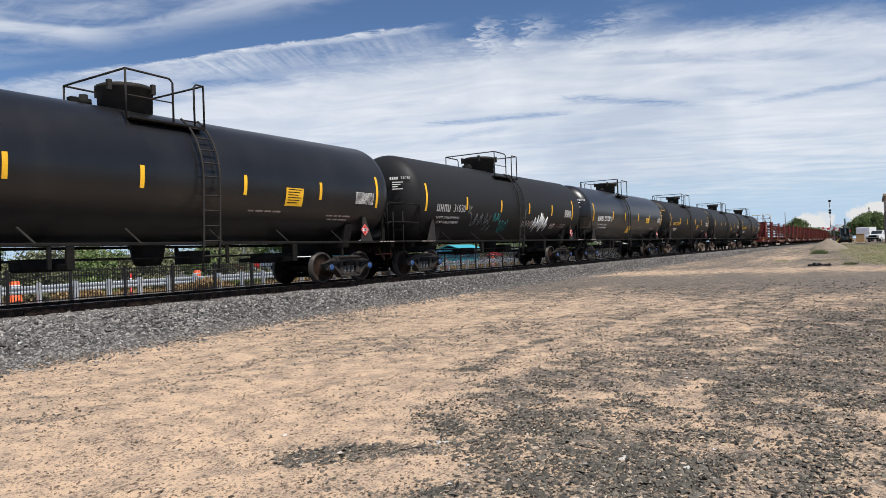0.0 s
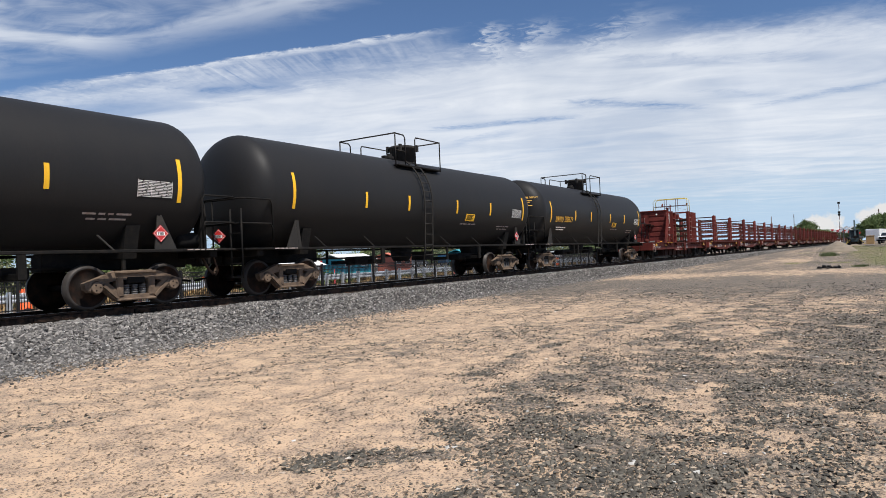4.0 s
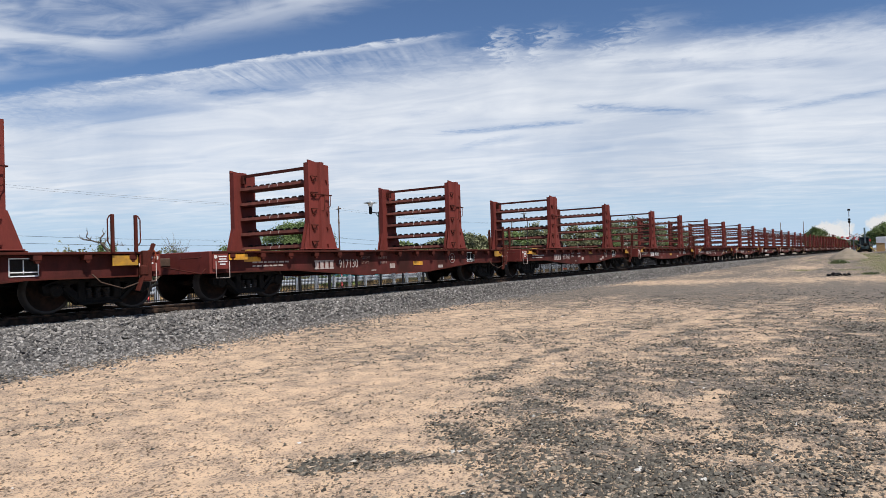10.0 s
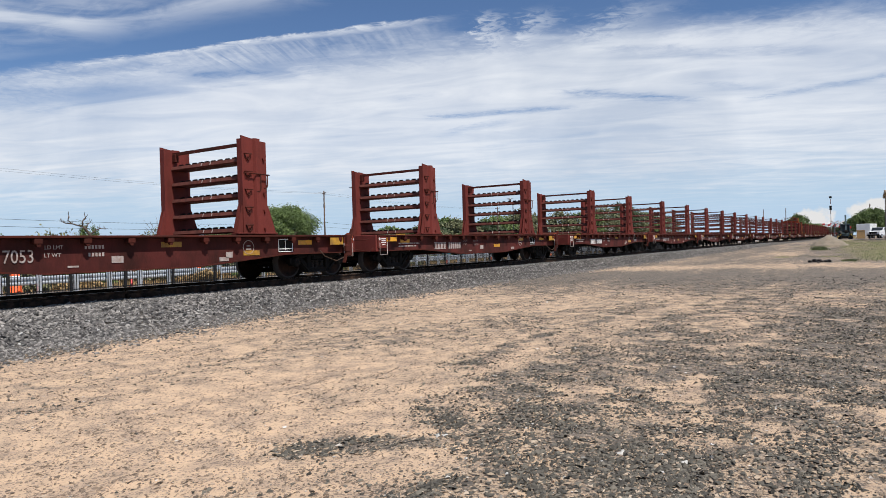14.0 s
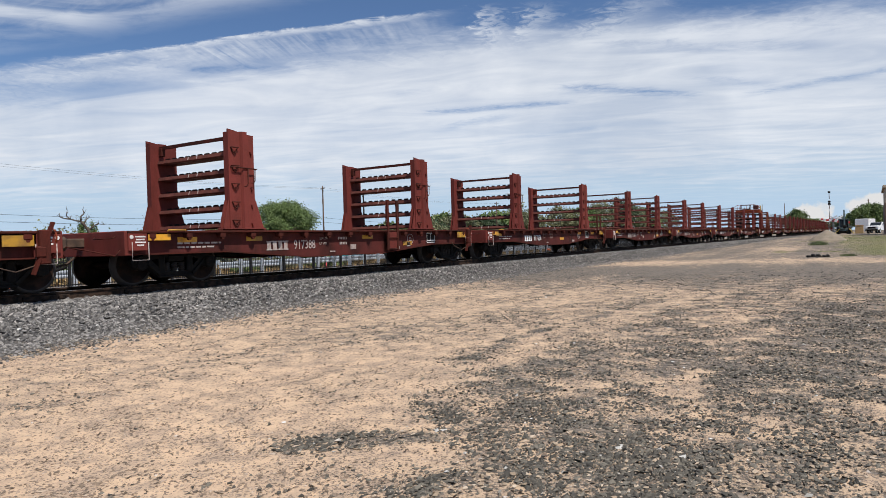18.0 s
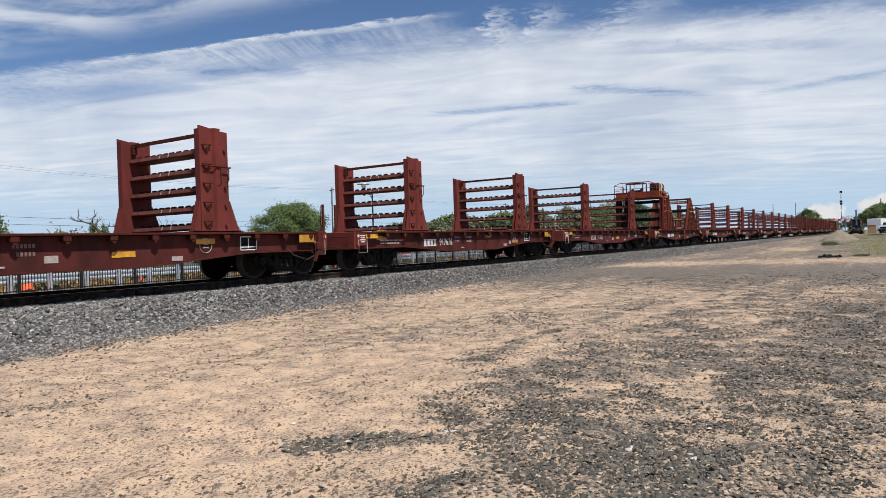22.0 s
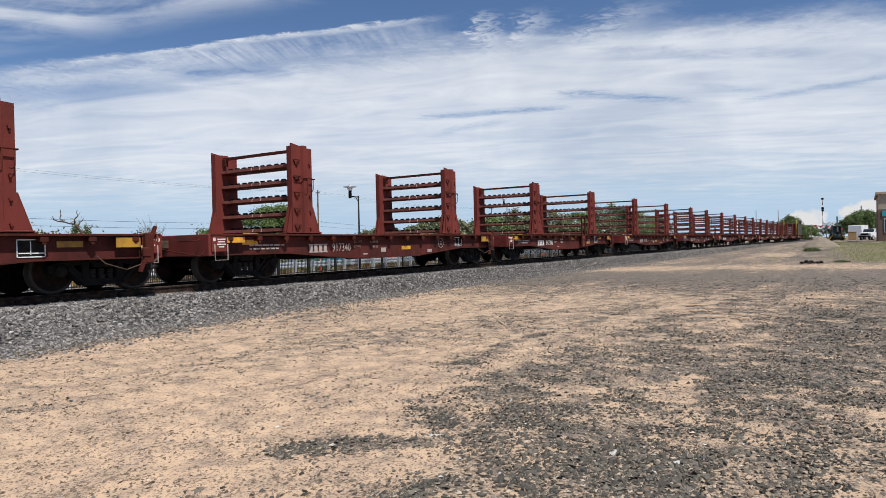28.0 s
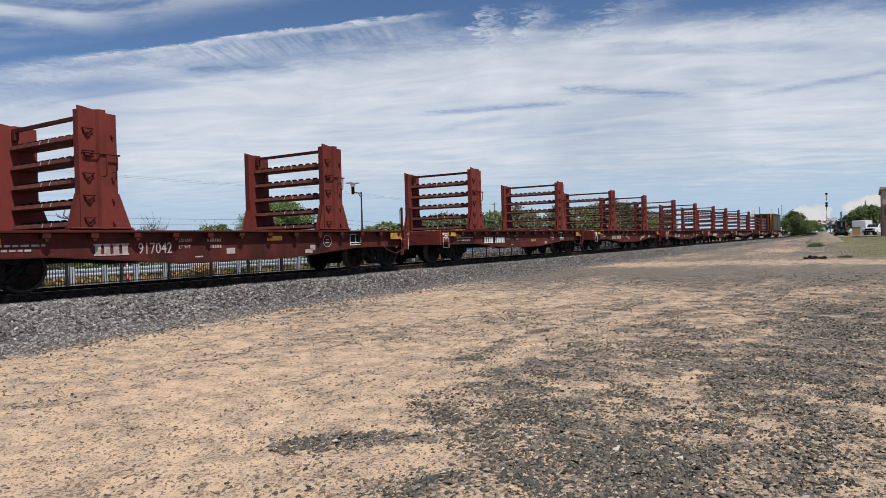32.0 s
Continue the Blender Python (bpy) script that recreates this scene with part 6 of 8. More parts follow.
def end_rack_car():
    """First car of the rail train: bulkhead with braces, a side column and a tall ribbed rack with a yellow rail."""
    L = 17.4
    car = rack_car_base("oxide red flat car with steel bulkhead and ribbed rail rack", L, RED_DULL, 19, 0.43, 0.43, ((1.5, 4.0), (5.96, 6.59), (7.6, 9.0), (9.6, 11.7), (14.71, 15.86)))
    car.name = "bulkhead_flat_car"
    z = DECK
    b = part("bulkhead", Shape().box(5.03, -1.42, z + 0.12, 5.12, 1.42, z + 2.30, 0.01), RED, car, "ribbed red steel bulkhead")
    b.matrix_local = pose(-0.26, 0, 0) @ Matrix.Translation((5.05, 0, 0)) @ Matrix.Rotation(radians(6.3), 4, "Z") @ Matrix.Translation((-5.05, 0, 0))
    ribs = Shape()
    for i in range(6):
        zz = z + 0.14 + i * 0.37
        for y0, y1 in ((-1.28, -0.20), (0.20, 1.28)):
            ribs.slab([(zz, 4.99), (zz + 0.23, 5.0), (zz + 0.25, 5.035), (zz, 5.035)][::-1], "y", y0, y1)
    ribs.box(4.98, -0.17, z + 0.10, 5.035, 0.17, z + 2.3).box(4.92, -1.45, z + 2.30, 5.16, 1.45, z + 2.36)
    ribs.box(4.99, -1.42, z, 5.035, -1.30, z + 2.3).box(4.99, 1.30, z, 5.035, 1.42, z + 2.3).box(4.97, -1.42, z, 5.14, 1.42, z + 0.12)
    part("rib", ribs, RED, b)
    part("latch", Shape().box(4.80, -0.36, z + 1.30, 4.98, 0.14, z + 1.40).box(4.84, -0.30, z + 1.06, 4.93, -0.20, z + 1.30).box(4.84, -0.10, z + 1.02, 4.93, 0.02, z + 1.30).box(4.88, -0.55, z + 1.20, 4.98, -0.36, z + 1.30).box(4.92, -0.14, z + 0.10, 4.97, -0.09, z + 1.02).box(4.92, 0.06, z + 0.4, 4.97, 0.11, z + 1.02), NEAR_BLACK_RED, b, "dark lock bars of the bulkhead")
    for y in (-0.75, 0.75):
        part("plate", Shape().lathe([(0, 0.06), (0.012, 0.06)], "x", (4.965, y, z + 2.08), 12), LIGHT_WHITE, b, "round white reflector")
    for y, zz in ((-0.10, z + 0.62), (0.12, z + 0.62), (0.12, z + 1.72)):
        writing("lock_lettering", "L\nO\nC\nK", WHITE, b, (4.972, y, zz), 0.10, (90, 0, -90))
    for k in (-1, 1):
        s = Shape().slab([(z, 5.10), (z, 5.40), (z + 2.2, 5.26), (z + 2.46, 5.26), (z + 2.46, 4.97), (z + 2.2, 4.97)], "y", k * 1.49 - 0.05, k * 1.49 + 0.05)
        s.slab([(z, 4.10), (z, 4.36), (z + 1.45, 4.96), (z + 2.10, 5.03), (z + 2.2, 4.97)], "y", k * 1.52 - 0.06, k * 1.52 + 0.06)
        for q in ((4.95, 5.29, 2.46, 2.52), (5.24, 5.34, 2.12, 2.26), (5.24, 5.36, 1.18, 1.26), (5.30, 5.44, 0.22, 0.30)):
            s.box(q[0], k * 1.50 - 0.13, z + q[2], q[1], k * 1.50 + 0.13, z + q[3])
        s.box(4.45, k * 1.46 - 0.05, z + 0.42, 5.2, k * 1.46 + 0.03, z + 0.56)
        s.slab([(z, 4.90), (z, 5.06), (z + 0.9, 5.12), (z + 0.9, 5.06)], "y", k * 1.50 - 0.10, k * 1.50 + 0.02)
        part("brace", s, RED, car, "red A-shaped bulkhead brace", (-0.08 if k < 0 else -0.44, 0, 0))
    part("upright", Shape().box(4.84, 1.36, z, 4.94, 1.44, z + 2.12).box(4.80, 1.34, z + 1.0, 4.96, 1.46, z + 1.06), DUSTY, car, "grimy grey upright beside the bulkhead", (-0.36, 0, 0))
    writing("lock_lettering", "L\nO\nC\nK", WHITE, car, (5.08, -1.552, z + 1.90), 0.10)
    part("grab_iron", Shape().tube([(5.02, -1.56, z + 1.35), (5.02, -1.60, z + 1.37), (5.0, -1.60, z + 2.12), (5.0, -1.56, z + 2.14)], 0.012, 6), LIGHT_WHITE, car, "white grab iron")
    st = Shape()
    for zz in (z + 0.52, z + 1.05):
        st.tube([(4.76, -1.56, zz + 0.03), (4.77, -1.64, zz), (5.12, -1.64, zz), (5.13, -1.56, zz + 0.03)], 0.011, 6)
    part("step_irons", st, LIGHT_WHITE, car, "white grab irons")
    part("brace_tie", Shape().box(4.60, -1.56, z + 0.84, 5.1, -1.50, z + 0.98), RED, car)
    part("reflector_disc", Shape().lathe([(0, 0.05), (0.012, 0.05)], "y", (4.96, -1.575, z + 0.91), 12), PALE, car, "small round grey reflector")
    part("cross_beam", Shape().box(2.7, -1.30, z, 4.7, -1.14, z + 0.13, 0.015).box(3.1, -1.34, z, 3.22, -1.10, z + 0.16), RED, car)
    writing("caution_lettering", "CAUTION", YELLOW, car, (3.62, -1.304, z + 0.065), 0.085)
    part("pipe", Shape().tube([(1.8, -1.0, z + 0.06), (3.0, -0.95, z + 0.07), (4.9, -0.8, z + 0.08)], 0.065, 10), SPRING_STEEL, car, "dull steel pipe lying on the deck")
    part("drum", Shape().lathe([(-0.12, 0.05), (-0.12, 0.14), (0.12, 0.14), (0.12, 0.05)], "y", (1.55, -0.9, z + 0.10), 14), RED_DULL, car)
    col = Shape().box(6.84, -1.40, z, 6.89, -1.08, z + 2.34).box(7.62, -1.40, z, 7.68, -1.08, z + 2.26).box(6.89, -1.12, z, 7.62, -1.08, z + 2.26)
    shelves = []
    for i in range(6):
        shelves.append(Shape().box(6.892, -1.39, z + 0.02 + i * 0.44, 7.618, -1.122, z + 0.05 + i * 0.44, 0.004))
    col.box(6.98, -1.46, z - 0.35, 7.06, -1.40, z + 0.2).box(6.93, -1.24, z + 2.25, 7.0, -1.17, z + 2.85)
    column = part("column", col, RED, car, "open red steel column with shelf plates")
    for plate in shelves:
        part("shelf_plate", plate, RED, column)
    part("short_post", Shape().box(6.42, -1.42, z, 6.52, -1.34, z + 0.62).tube([(6.36, -1.38, z), (6.36, -1.38, z + 0.60), (6.44, -1.38, z + 0.62)], 0.015, 6).slab([(z, 6.52), (z, 6.72), (z + 0.32, 6.52)][::-1], "y", -1.40, -1.36), RED_DULL, car)
    for p, q in (((5.3, -1.4, z + 2.14), (11.5, 1.2, z + 2.34)), ((6.96, -1.2, z + 2.82), (11.5, -1.3, z + 2.62))):
        part("wire", Shape().tube([tuple(Vector(p).lerp(Vector(q), i / 8) - Vector((0, 0, 0.05 * math.sin(i / 8 * math.pi)))) for i in range(9)], 0.006, 5), DARK, car, "thin stay wire")
    # ribbed rack
    rk = part("rack", Shape().box(11.55, -1.42, z, 14.2, 1.42, z + 0.03), RED_DULL, car, "tall red rack with ribbed walls and rail slots")
    for k in (-1, 1):
        s = Shape().box(11.62, k * 1.30 - 0.02, z, 14.12, k * 1.30 + 0.02, z + 2.44)
        for i, x in enumerate((12.55, 12.92, 13.3, 13.68, 14.08)):
            part("rib", Shape().slab([(x - 0.05, k * 1.322), (x + 0.05, k * 1.322), (x + 0.03, k * 1.44), (x - 0.03, k * 1.44)][::k], "z", z, z + 2.46), RED, rk)
        s.box(11.56 - 0.12 * (k > 0), k * 1.36 - 0.10, z, 11.68, k * 1.36 + 0.10, z + 2.50)
        s.box(11.86, k * 1.38 - 0.06, z, 11.92, k * 1.38 + 0.06, z + 2.46)
        s.box(12.26, k * 1.40 - 0.06, z, 12.34, k * 1.40 + 0.06, z + 2.46)
        part("wall", s, RED, rk)
    g = Shape()
    for i in range(7):
        zz = z + 0.25 + i * 0.35
        g.tube([(11.92, -1.40, zz), (11.94, -1.48, zz), (12.24, -1.48, zz), (12.26, -1.40, zz)], 0.012, 6)
    g.tube([(12.34, -1.48, z + 1.22), (14.05, -1.48, z + 1.18)], 0.016, 6)
    part("step_irons", g, PALE, rk, "white step irons")
    for i in range(5):
        s = Shape().box(11.62, -1.27, z + 0.05 + i * 0.43, 14.08, 1.27, z + 0.15 + i * 0.43)
        for j in range(9):
            s.box(11.57, -1.1 + j * 0.26, z + 0.08 + i * 0.43, 11.62, -1.0 + j * 0.26, z + 0.18 + i * 0.43)
        part("shelf", s, SHELF, rk, "grimy brown roller shelf")
    part("top_bar", Shape().box(11.58, -1.26, z + 2.36, 11.84, 1.26, z + 2.48), RED, rk)
    part("back_panel", Shape().box(13.7, -0.1, z + 2.0, 14.05, 1.26, z + 2.42), RED, rk)
    for x in (11.62, 12.34):
        part("handrail", Shape().tube([(x, -1.36, z + 2.44), (x, -1.36, z + 3.42), (x, -1.18, z + 3.60), (x, 1.18, z + 3.60), (x, 1.36, z + 3.42), (x, 1.36, z + 2.44)], 0.024, 6), YELLOW_PAINT, rk, "yellow pipe arch on top")
        part("mid_rail", Shape().tube([(x, -1.36, z + 3.02), (x, 1.36, z + 3.02)], 0.020, 6), RED_DULL, rk)
        for y in (-0.45, 0.45):
            part("rail_post", Shape().tube([(x, y, z + 2.44), (x, y, z + 3.60)], 0.020, 6), RED_DULL, rk)
    for x, y in ((11.62, 0.62), (12.34, -1.18)):
        part("red_rag", Shape().slab([(y - 0.02, z + 3.28), (y - 0.07, z + 3.14), (y - 0.02, z + 3.00), (y + 0.08, z + 3.04), (y + 0.05, z + 3.18)], "x", x - 0.02, x + 0.02), RED_HOT, rk, "faded red rag tied to the rail")
    part("edge_line", Shape().box(4.1, -1.607, z - 0.016, 5.6, -1.602, z - 0.004, 0.001), YELLOW, car, "yellow edge line")
    side_marks(car, L, "920141", PALE, 31, 7.52, 10.2, 0.88)
    stakes(car, 9.05, 0.75)
    part("lower_plate", Shape().box(6.7, -SILL_Y - 0.05, 0.50, 9.3, -SILL_Y - 0.015, 0.68, 0.01), RED, car)
    bars(car, "stencil", WHITE, 7.1, 0.60, (0.95,), -SILL_Y - 0.052, 0.045, "plain bars of small white lettering", 0.05, 5)
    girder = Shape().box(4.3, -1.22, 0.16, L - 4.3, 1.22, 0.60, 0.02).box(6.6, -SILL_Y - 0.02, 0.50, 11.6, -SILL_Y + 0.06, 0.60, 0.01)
    girder = part("girder", girder, NEAR_BLACK_RED, car, "near-black deep girder under the deck")
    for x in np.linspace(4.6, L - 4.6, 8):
        part("stiffener", Shape().box(x - 0.04, -1.30, 0.162, x + 0.04, 1.30, 0.598, 0.01), NEAR_BLACK_RED, girder)
    add_trucks(car, (2.3, L - 2.3), SIDE_SHADED)
    return car


def pierced_wall(x0, xp0, xp1, x1, h, y):
    """Plate wall with sloping ends and rows of square openings."""
    z = DECK

    def top(x):
        return z + (h * (x - x0) / (xp0 - x0) if x < xp0 else h if x <= xp1 else h * (x1 - x) / (x1 - xp1))

    n = int((x1 - x0) / 0.42)
    cols = [x0 + (x1 - x0) * (i + 0.5) / n for i in range(n)]
    cuts = sorted([x0, xp0, xp1, x1] + [c + d for c in cols for d in (-0.145, 0.145)])
    s = Shape()
    for a, b in zip(cuts, cuts[1:]):
        if b - a < 0.004:
            continue
        inside = any(abs((a + b) / 2 - c) < 0.145 for c in cols)
        spans, low = [], z
        for j in range(4):
            lo, hi = z + 0.19 + j * 0.42, z + 0.47 + j * 0.42
            centre = min(cols, key=lambda c: abs(c - (a + b) / 2))
            if inside and min(top(centre - 0.145), top(centre + 0.145)) > hi + 0.05:
                spans.append((low, lo))
                low = hi
        for lo, hi in spans:
            s.slab([(lo, a), (lo, b), (hi, b), (hi, a)][::-1], "y", y - 0.02, y + 0.02)
        s.slab([(low, a), (low, b), (max(top(b), low + 0.002), b), (max(top(a), low + 0.002), a)][::-1], "y", y - 0.02, y + 0.02)
    return s


def aframe(car, x0, xp0, xp1, x1, h, rungs, label, worn=False):
    z, near0, near1 = DECK, x0, xp0
    rk = part("a_frame", Shape().box(x0, -1.42, z, x1, 1.42, z + 0.03), RED_DULL, car, label)
    for k in (-1, 1):
        y = k * 1.30
        x0, xp0 = (near0, near1) if k < 0 else (near0 - 0.40, near1 - 0.32)
        if k > 0:
            s = Shape().slab([(z, x0), (z, x1), (z + h, xp1), (z + h, xp0)][::-1], "y", y - 0.02, y + 0.02)
        else:
            s = pierced_wall(x0, xp0, xp1, x1, h, y)
        # flanges along the slopes
        s.bar((x0, y + k * 0.06, z), (xp0, y + k * 0.06, z + h), 0.16, 0.03).bar((x1, y + k * 0.06, z), (xp1, y + k * 0.06, z + h), 0.16, 0.03)
        s.box(xp0 - 0.02, y - 0.12, z + h - 0.08, xp1 + 0.02, y + 0.14, z + h + 0.14)
        for i in range(5):
            zz = z + 0.1 + i * 0.42
            f = (zz - z) / h
            s.box(x0 + (xp0 - x0) * f + 0.04, min(y, y + k * 0.12), zz, x1 + (xp1 - x1) * f - 0.04, max(y, y + k * 0.12), zz + 0.05)
        n = int((x1 - x0) / 0.42)
        for i in range(1, n):
            x = x0 + (x1 - x0) * i / n
            top = h if xp0 <= x <= xp1 else (h * (x - x0) / (xp0 - x0) if x < xp0 else h * (x1 - x) / (x1 - xp1))
            s.box(x - 0.05, min(y, y + k * 0.13), z, x + 0.05, max(y, y + k * 0.13), z + top - 0.05)
        # front frame's far wall: shade of the inside put into a near-black colour
        part("side_wall", s, RUST_RED if worn or k < 0 else NEAR_BLACK_RED, rk, "red plate wall with stiffeners" if worn or k < 0 else "plate wall with stiffeners, shade in its near-black colour")
    x0, xp0 = near0, near1
    # backing plate; the shade seen in the openings is put into its colour
    part("inner_plate", Shape().slab([(z + 0.03, x0 + 0.1), (z + 0.03, x1 - 0.1), (z + h - 0.1, xp1 - 0.02), (z + h - 0.1, xp0 + 0.04)][::-1], "y", -1.21, -1.19), NEAR_BLACK_RED, rk, "inner plate behind the openings, near-black for their shade")
    # rear rungs, and the front frame's rungs, are coloured black for inside shade
    for i in range(rungs):
        zz = z + 0.08 + i * (h - 0.35) / (rungs - 1)
        f = (zz - z) / h
        xa, xb = x0 + (xp0 - x0) * f + 0.05, x1 + (xp1 - x1) * f - 0.3
        s = Shape().box(xa, -1.185, zz, xa + 0.16, 1.26, zz + 0.16)
        part("rear_rung", Shape().box(xb - 0.2, -1.185, zz, xb, 1.26, zz + 0.12), DARK, rk)
        prof = []
        for j in range(11):
            prof += [(-1.101 + j * 0.21, 0.012), (-1.1 + j * 0.21, 0.05), (-1.0 + j * 0.21, 0.05), (-0.999 + j * 0.21, 0.012)]
        rollers = Shape().lathe(prof, "y", (xa + 0.12, 0, zz + 0.17), 8)
        part("rung", s, (RED_HOT if i != 2 else DARK) if worn else DARK, rk)
        part("roller_shaft", rollers, ROLLER, rk)
        if worn and i != 2:
            writing("warning_lettering", "DO NOT TIGHTEN BOLTS WHEN EMPTY", LIGHT_WHITE, rk, (xa - 0.006, 0, zz + 0.08), 0.125, (90, 0, -90), 0.95)
    part("top_bar", Shape().box(xp0 - 0.05, -1.30, z + h, xp0 + 0.15, 1.30, z + h + 0.13), RED_DULL, rk)
    y = Shape().bar((x0 + (xp0 - x0) * 0.62, -1.45, z + h * 0.62), (x1 - (x1 - xp1) * 0.66, -1.45, z + h * 0.60), 0.03, 0.025)
    for i in range(6 if worn else 0):
        y.tube([(xp0 + 0.03, -1.47, z + 0.3 + i * 0.38), (xp1 - 0.10, -1.47, z + 0.3 + i * 0.38)], 0.011, 6)
    part("yellow_grabs", y, WORN_YELLOW, rk, "yellow grab irons")
    if worn:
        q = Shape()
        for px, pz, w, hh in ((xp0 - 0.22, 1.80, 0.22, 0.26), (xp0 + 0.10, 1.40, 0.20, 0.32), (xp0 + 0.08, 1.80, 0.16, 0.20)):
            q.slab([(z + pz, px), (z + pz, px + w), (z + pz + hh, px + w * 0.8), (z + pz + hh * 0.9, px + 0.03)][::-1], "y", -1.326, -1.321)
        part("white_smear", q, PALE, rk, "smeared white paint")


def threader_car():
    """Car with a work platform on legs and two plated A-frames."""
    L = 15.6
    car = rack_car_base("red flat car with orange work platform and A-frame racks", L, RED_DULL, 14)
    car.name = "platform_flat_car"
    z = DECK
    f = z + 2.42                      # platform floor
    st = part("work_platform", Shape().box(2.30, -1.55, f - 0.14, 4.45, 1.72, f), RED_HOT, car, "orange steel work platform with pipe rails")
    part("underside", Shape().box(2.36, -1.48, f - 0.16, 4.40, 1.66, f - 0.143), SHELF, st, "dark brown underside")
    for y0, y1 in ((-1.50, 0.13), (0.17, 1.60)):
        part("side_box", Shape().box(2.31, y0, f, 2.39, y1, f + 0.32, 0.01), RED_HOT, st, "orange sheet steel side panel")
    part("side_box", Shape().box(2.395, -1.50, f, 2.60, -1.42, f + 0.30, 0.01), RED_HOT, st)
    for k, y in ((-1, -1.45), (1, 1.55)):
        s = Shape().box(2.93, y - 0.04, z, 3.55, y + 0.04, f - 0.14, 0.01)
        s.box(2.93, y - 0.15, z, 3.00, y + 0.15, f - 0.14).box(3.48, y - 0.15, z, 3.55, y + 0.15, f - 0.14)
        # far leg has its shade in a near-black colour, near leg stays red
        part("leg", s, RED if k < 0 else NEAR_BLACK_RED, st, "", (0 if k < 0 else -0.42, 0, 0))
        for i in range(6):
            zz = z + 0.10 + i * 0.40
            part("leg_gusset", Shape().slab([(zz, 3.02), (zz, 3.46), (zz + 0.10, 3.46), (zz + 0.05, 3.10)][::-1], "y", y - 0.12, y - 0.05), RED_DULL, st, "", (0 if k < 0 else -0.42, 0, 0))
    for i in range(5):
        part("step_iron", Shape().tube([(3.02, -1.62, z + 0.42 + i * 0.43), (3.44, -1.62, z + 0.42 + i * 0.43)], 0.012, 6), WORN_YELLOW, st, "worn yellow step iron")
    top = f + 1.0
    hr = Shape()
    hr.tube([(2.34, 1.70, f), (2.34, 1.70, top - 0.16), (2.34, 1.30, top), (2.34, -0.80, top), (2.34, -1.35, top - 0.22), (2.62, -1.50, top - 0.26), (2.62, -1.50, f)], 0.026, 6)
    hr.tube([(2.34, 1.70, f + 0.56), (2.34, -1.33, f + 0.56), (2.62, -1.50, f + 0.52)], 0.020, 6)
    for y in (1.10, 0.20, -1.33):
        hr.tube([(2.34, y, f), (2.34, y, top - (0.2 if y != 0.2 else 0.0))], 0.022, 6)
    hr.tube([(2.34, 1.70, top - 0.16), (4.40, 1.70, top - 0.16), (4.40, 1.70, f)], 0.024, 6).tube([(2.34, 1.70, f + 0.5), (4.40, 1.70, f + 0.5)], 0.018, 6)
    hr.tube([(3.10, -1.50, f), (3.10, -1.50, top - 0.18), (3.48, -1.50, top - 0.26), (3.48, -1.50, f)], 0.030, 6).tube([(3.10, -1.50, f + 0.5), (3.48, -1.50, f + 0.5)], 0.020, 6)
    hr.tube([(3.10, -1.50, top - 0.18), (3.10, -0.50, top - 0.10), (3.48, -0.50, top - 0.10), (3.48, -1.50, top - 0.26)], 0.022, 6)
    part("handrail", hr, RED_HOT, st, "orange pipe handrail")
    part("gate_post", Shape().tube([(2.80, -1.52, f), (2.80, -1.52, top - 0.2)], 0.022, 6), YELLOW_PAINT, st, "yellow gate post")
    frame_ = Shape()
    for x, y in ((3.2, 1.1), (3.2, -0.1), (4.1, 1.1), (4.1, -0.1)):
        frame_.bar((x, y, f), (x, y, f + 1.0), 0.06, 0.06)
    for p, q in (((3.2, 1.1), (3.2, -0.1)), ((3.2, -0.1), (4.1, -0.1)), ((4.1, -0.1), (4.1, 1.1)), ((4.1, 1.1), (3.2, 1.1))):
        frame_.bar((*p, f + 1.0), (*q, f + 1.0), 0.08, 0.06)
    part("inner_frame", frame_, RED_DULL, st)
    part("control_box", Shape().box(3.52, -1.15, f + 0.38, 3.72, -0.50, f + 0.96, 0.02), RED_DARK, st, "dark red control box")
    for i in range(3):
        part("lever", Shape().tube([(3.47, -1.05 + i * 0.2, f + 0.45), (3.44, -1.05 + i * 0.2, f + 0.75)], 0.014, 6), DARK, st)
    winch = Shape().lathe([(-0.35, 0.30), (-0.30, 0.30), (-0.29, 0.16), (0.29, 0.16), (0.30, 0.30), (0.35, 0.30)], "y", (3.0, 0.25, f + 0.33), 18).box(2.7, -0.15, f, 3.3, 0.65, f + 0.08, 0.01)
    part("winch", winch, DARK, st, "dark cable winch drum")
    for pts in ([(3.0, -0.6, f + 0.2), (2.75, -0.8, f + 0.55), (2.95, -1.1, f + 0.62), (3.2, -1.0, f + 0.45)], [(3.45, -1.0, f + 0.5), (3.7, -1.2, f + 0.75), (3.9, -1.35, f + 0.45), (4.0, -1.45, f + 0.2)], [(4.2, -1.5, f + 0.15), (4.5, -1.5, f + 0.28), (4.85, -1.5, f - 0.05), (4.9, -1.47, f - 0.4)], [(2.95, -1.5, f + 0.25), (3.0, -1.58, f + 0.02), (3.3, -1.58, f - 0.03)]):
        part("hose", Shape().tube(pts, 0.022, 6), DARK, st, "black hose")
    part("air_tank", Shape().lathe([(0, 0.03), (0.03, 0.11), (0.09, 0.17), (0.86, 0.17), (0.92, 0.11), (0.96, 0.03)], "x", (3.28, -1.36, f + 0.20), 18), RED_TANK, st, "dull red compressed air tank")
    aframe(car, 3.05, 4.35, 5.10, 6.50, 2.26, 4, "red plated A-frame rack behind the platform")
    part("hose_post", Shape().box(4.42, -1.52, z, 4.52, -1.34, z + 2.50).box(4.78, -1.52, z, 4.88, -1.34, z + 2.50).box(4.42, -1.44, z, 4.88, -1.40, z + 2.50), RED, car, "upright red channel on the A-frame")
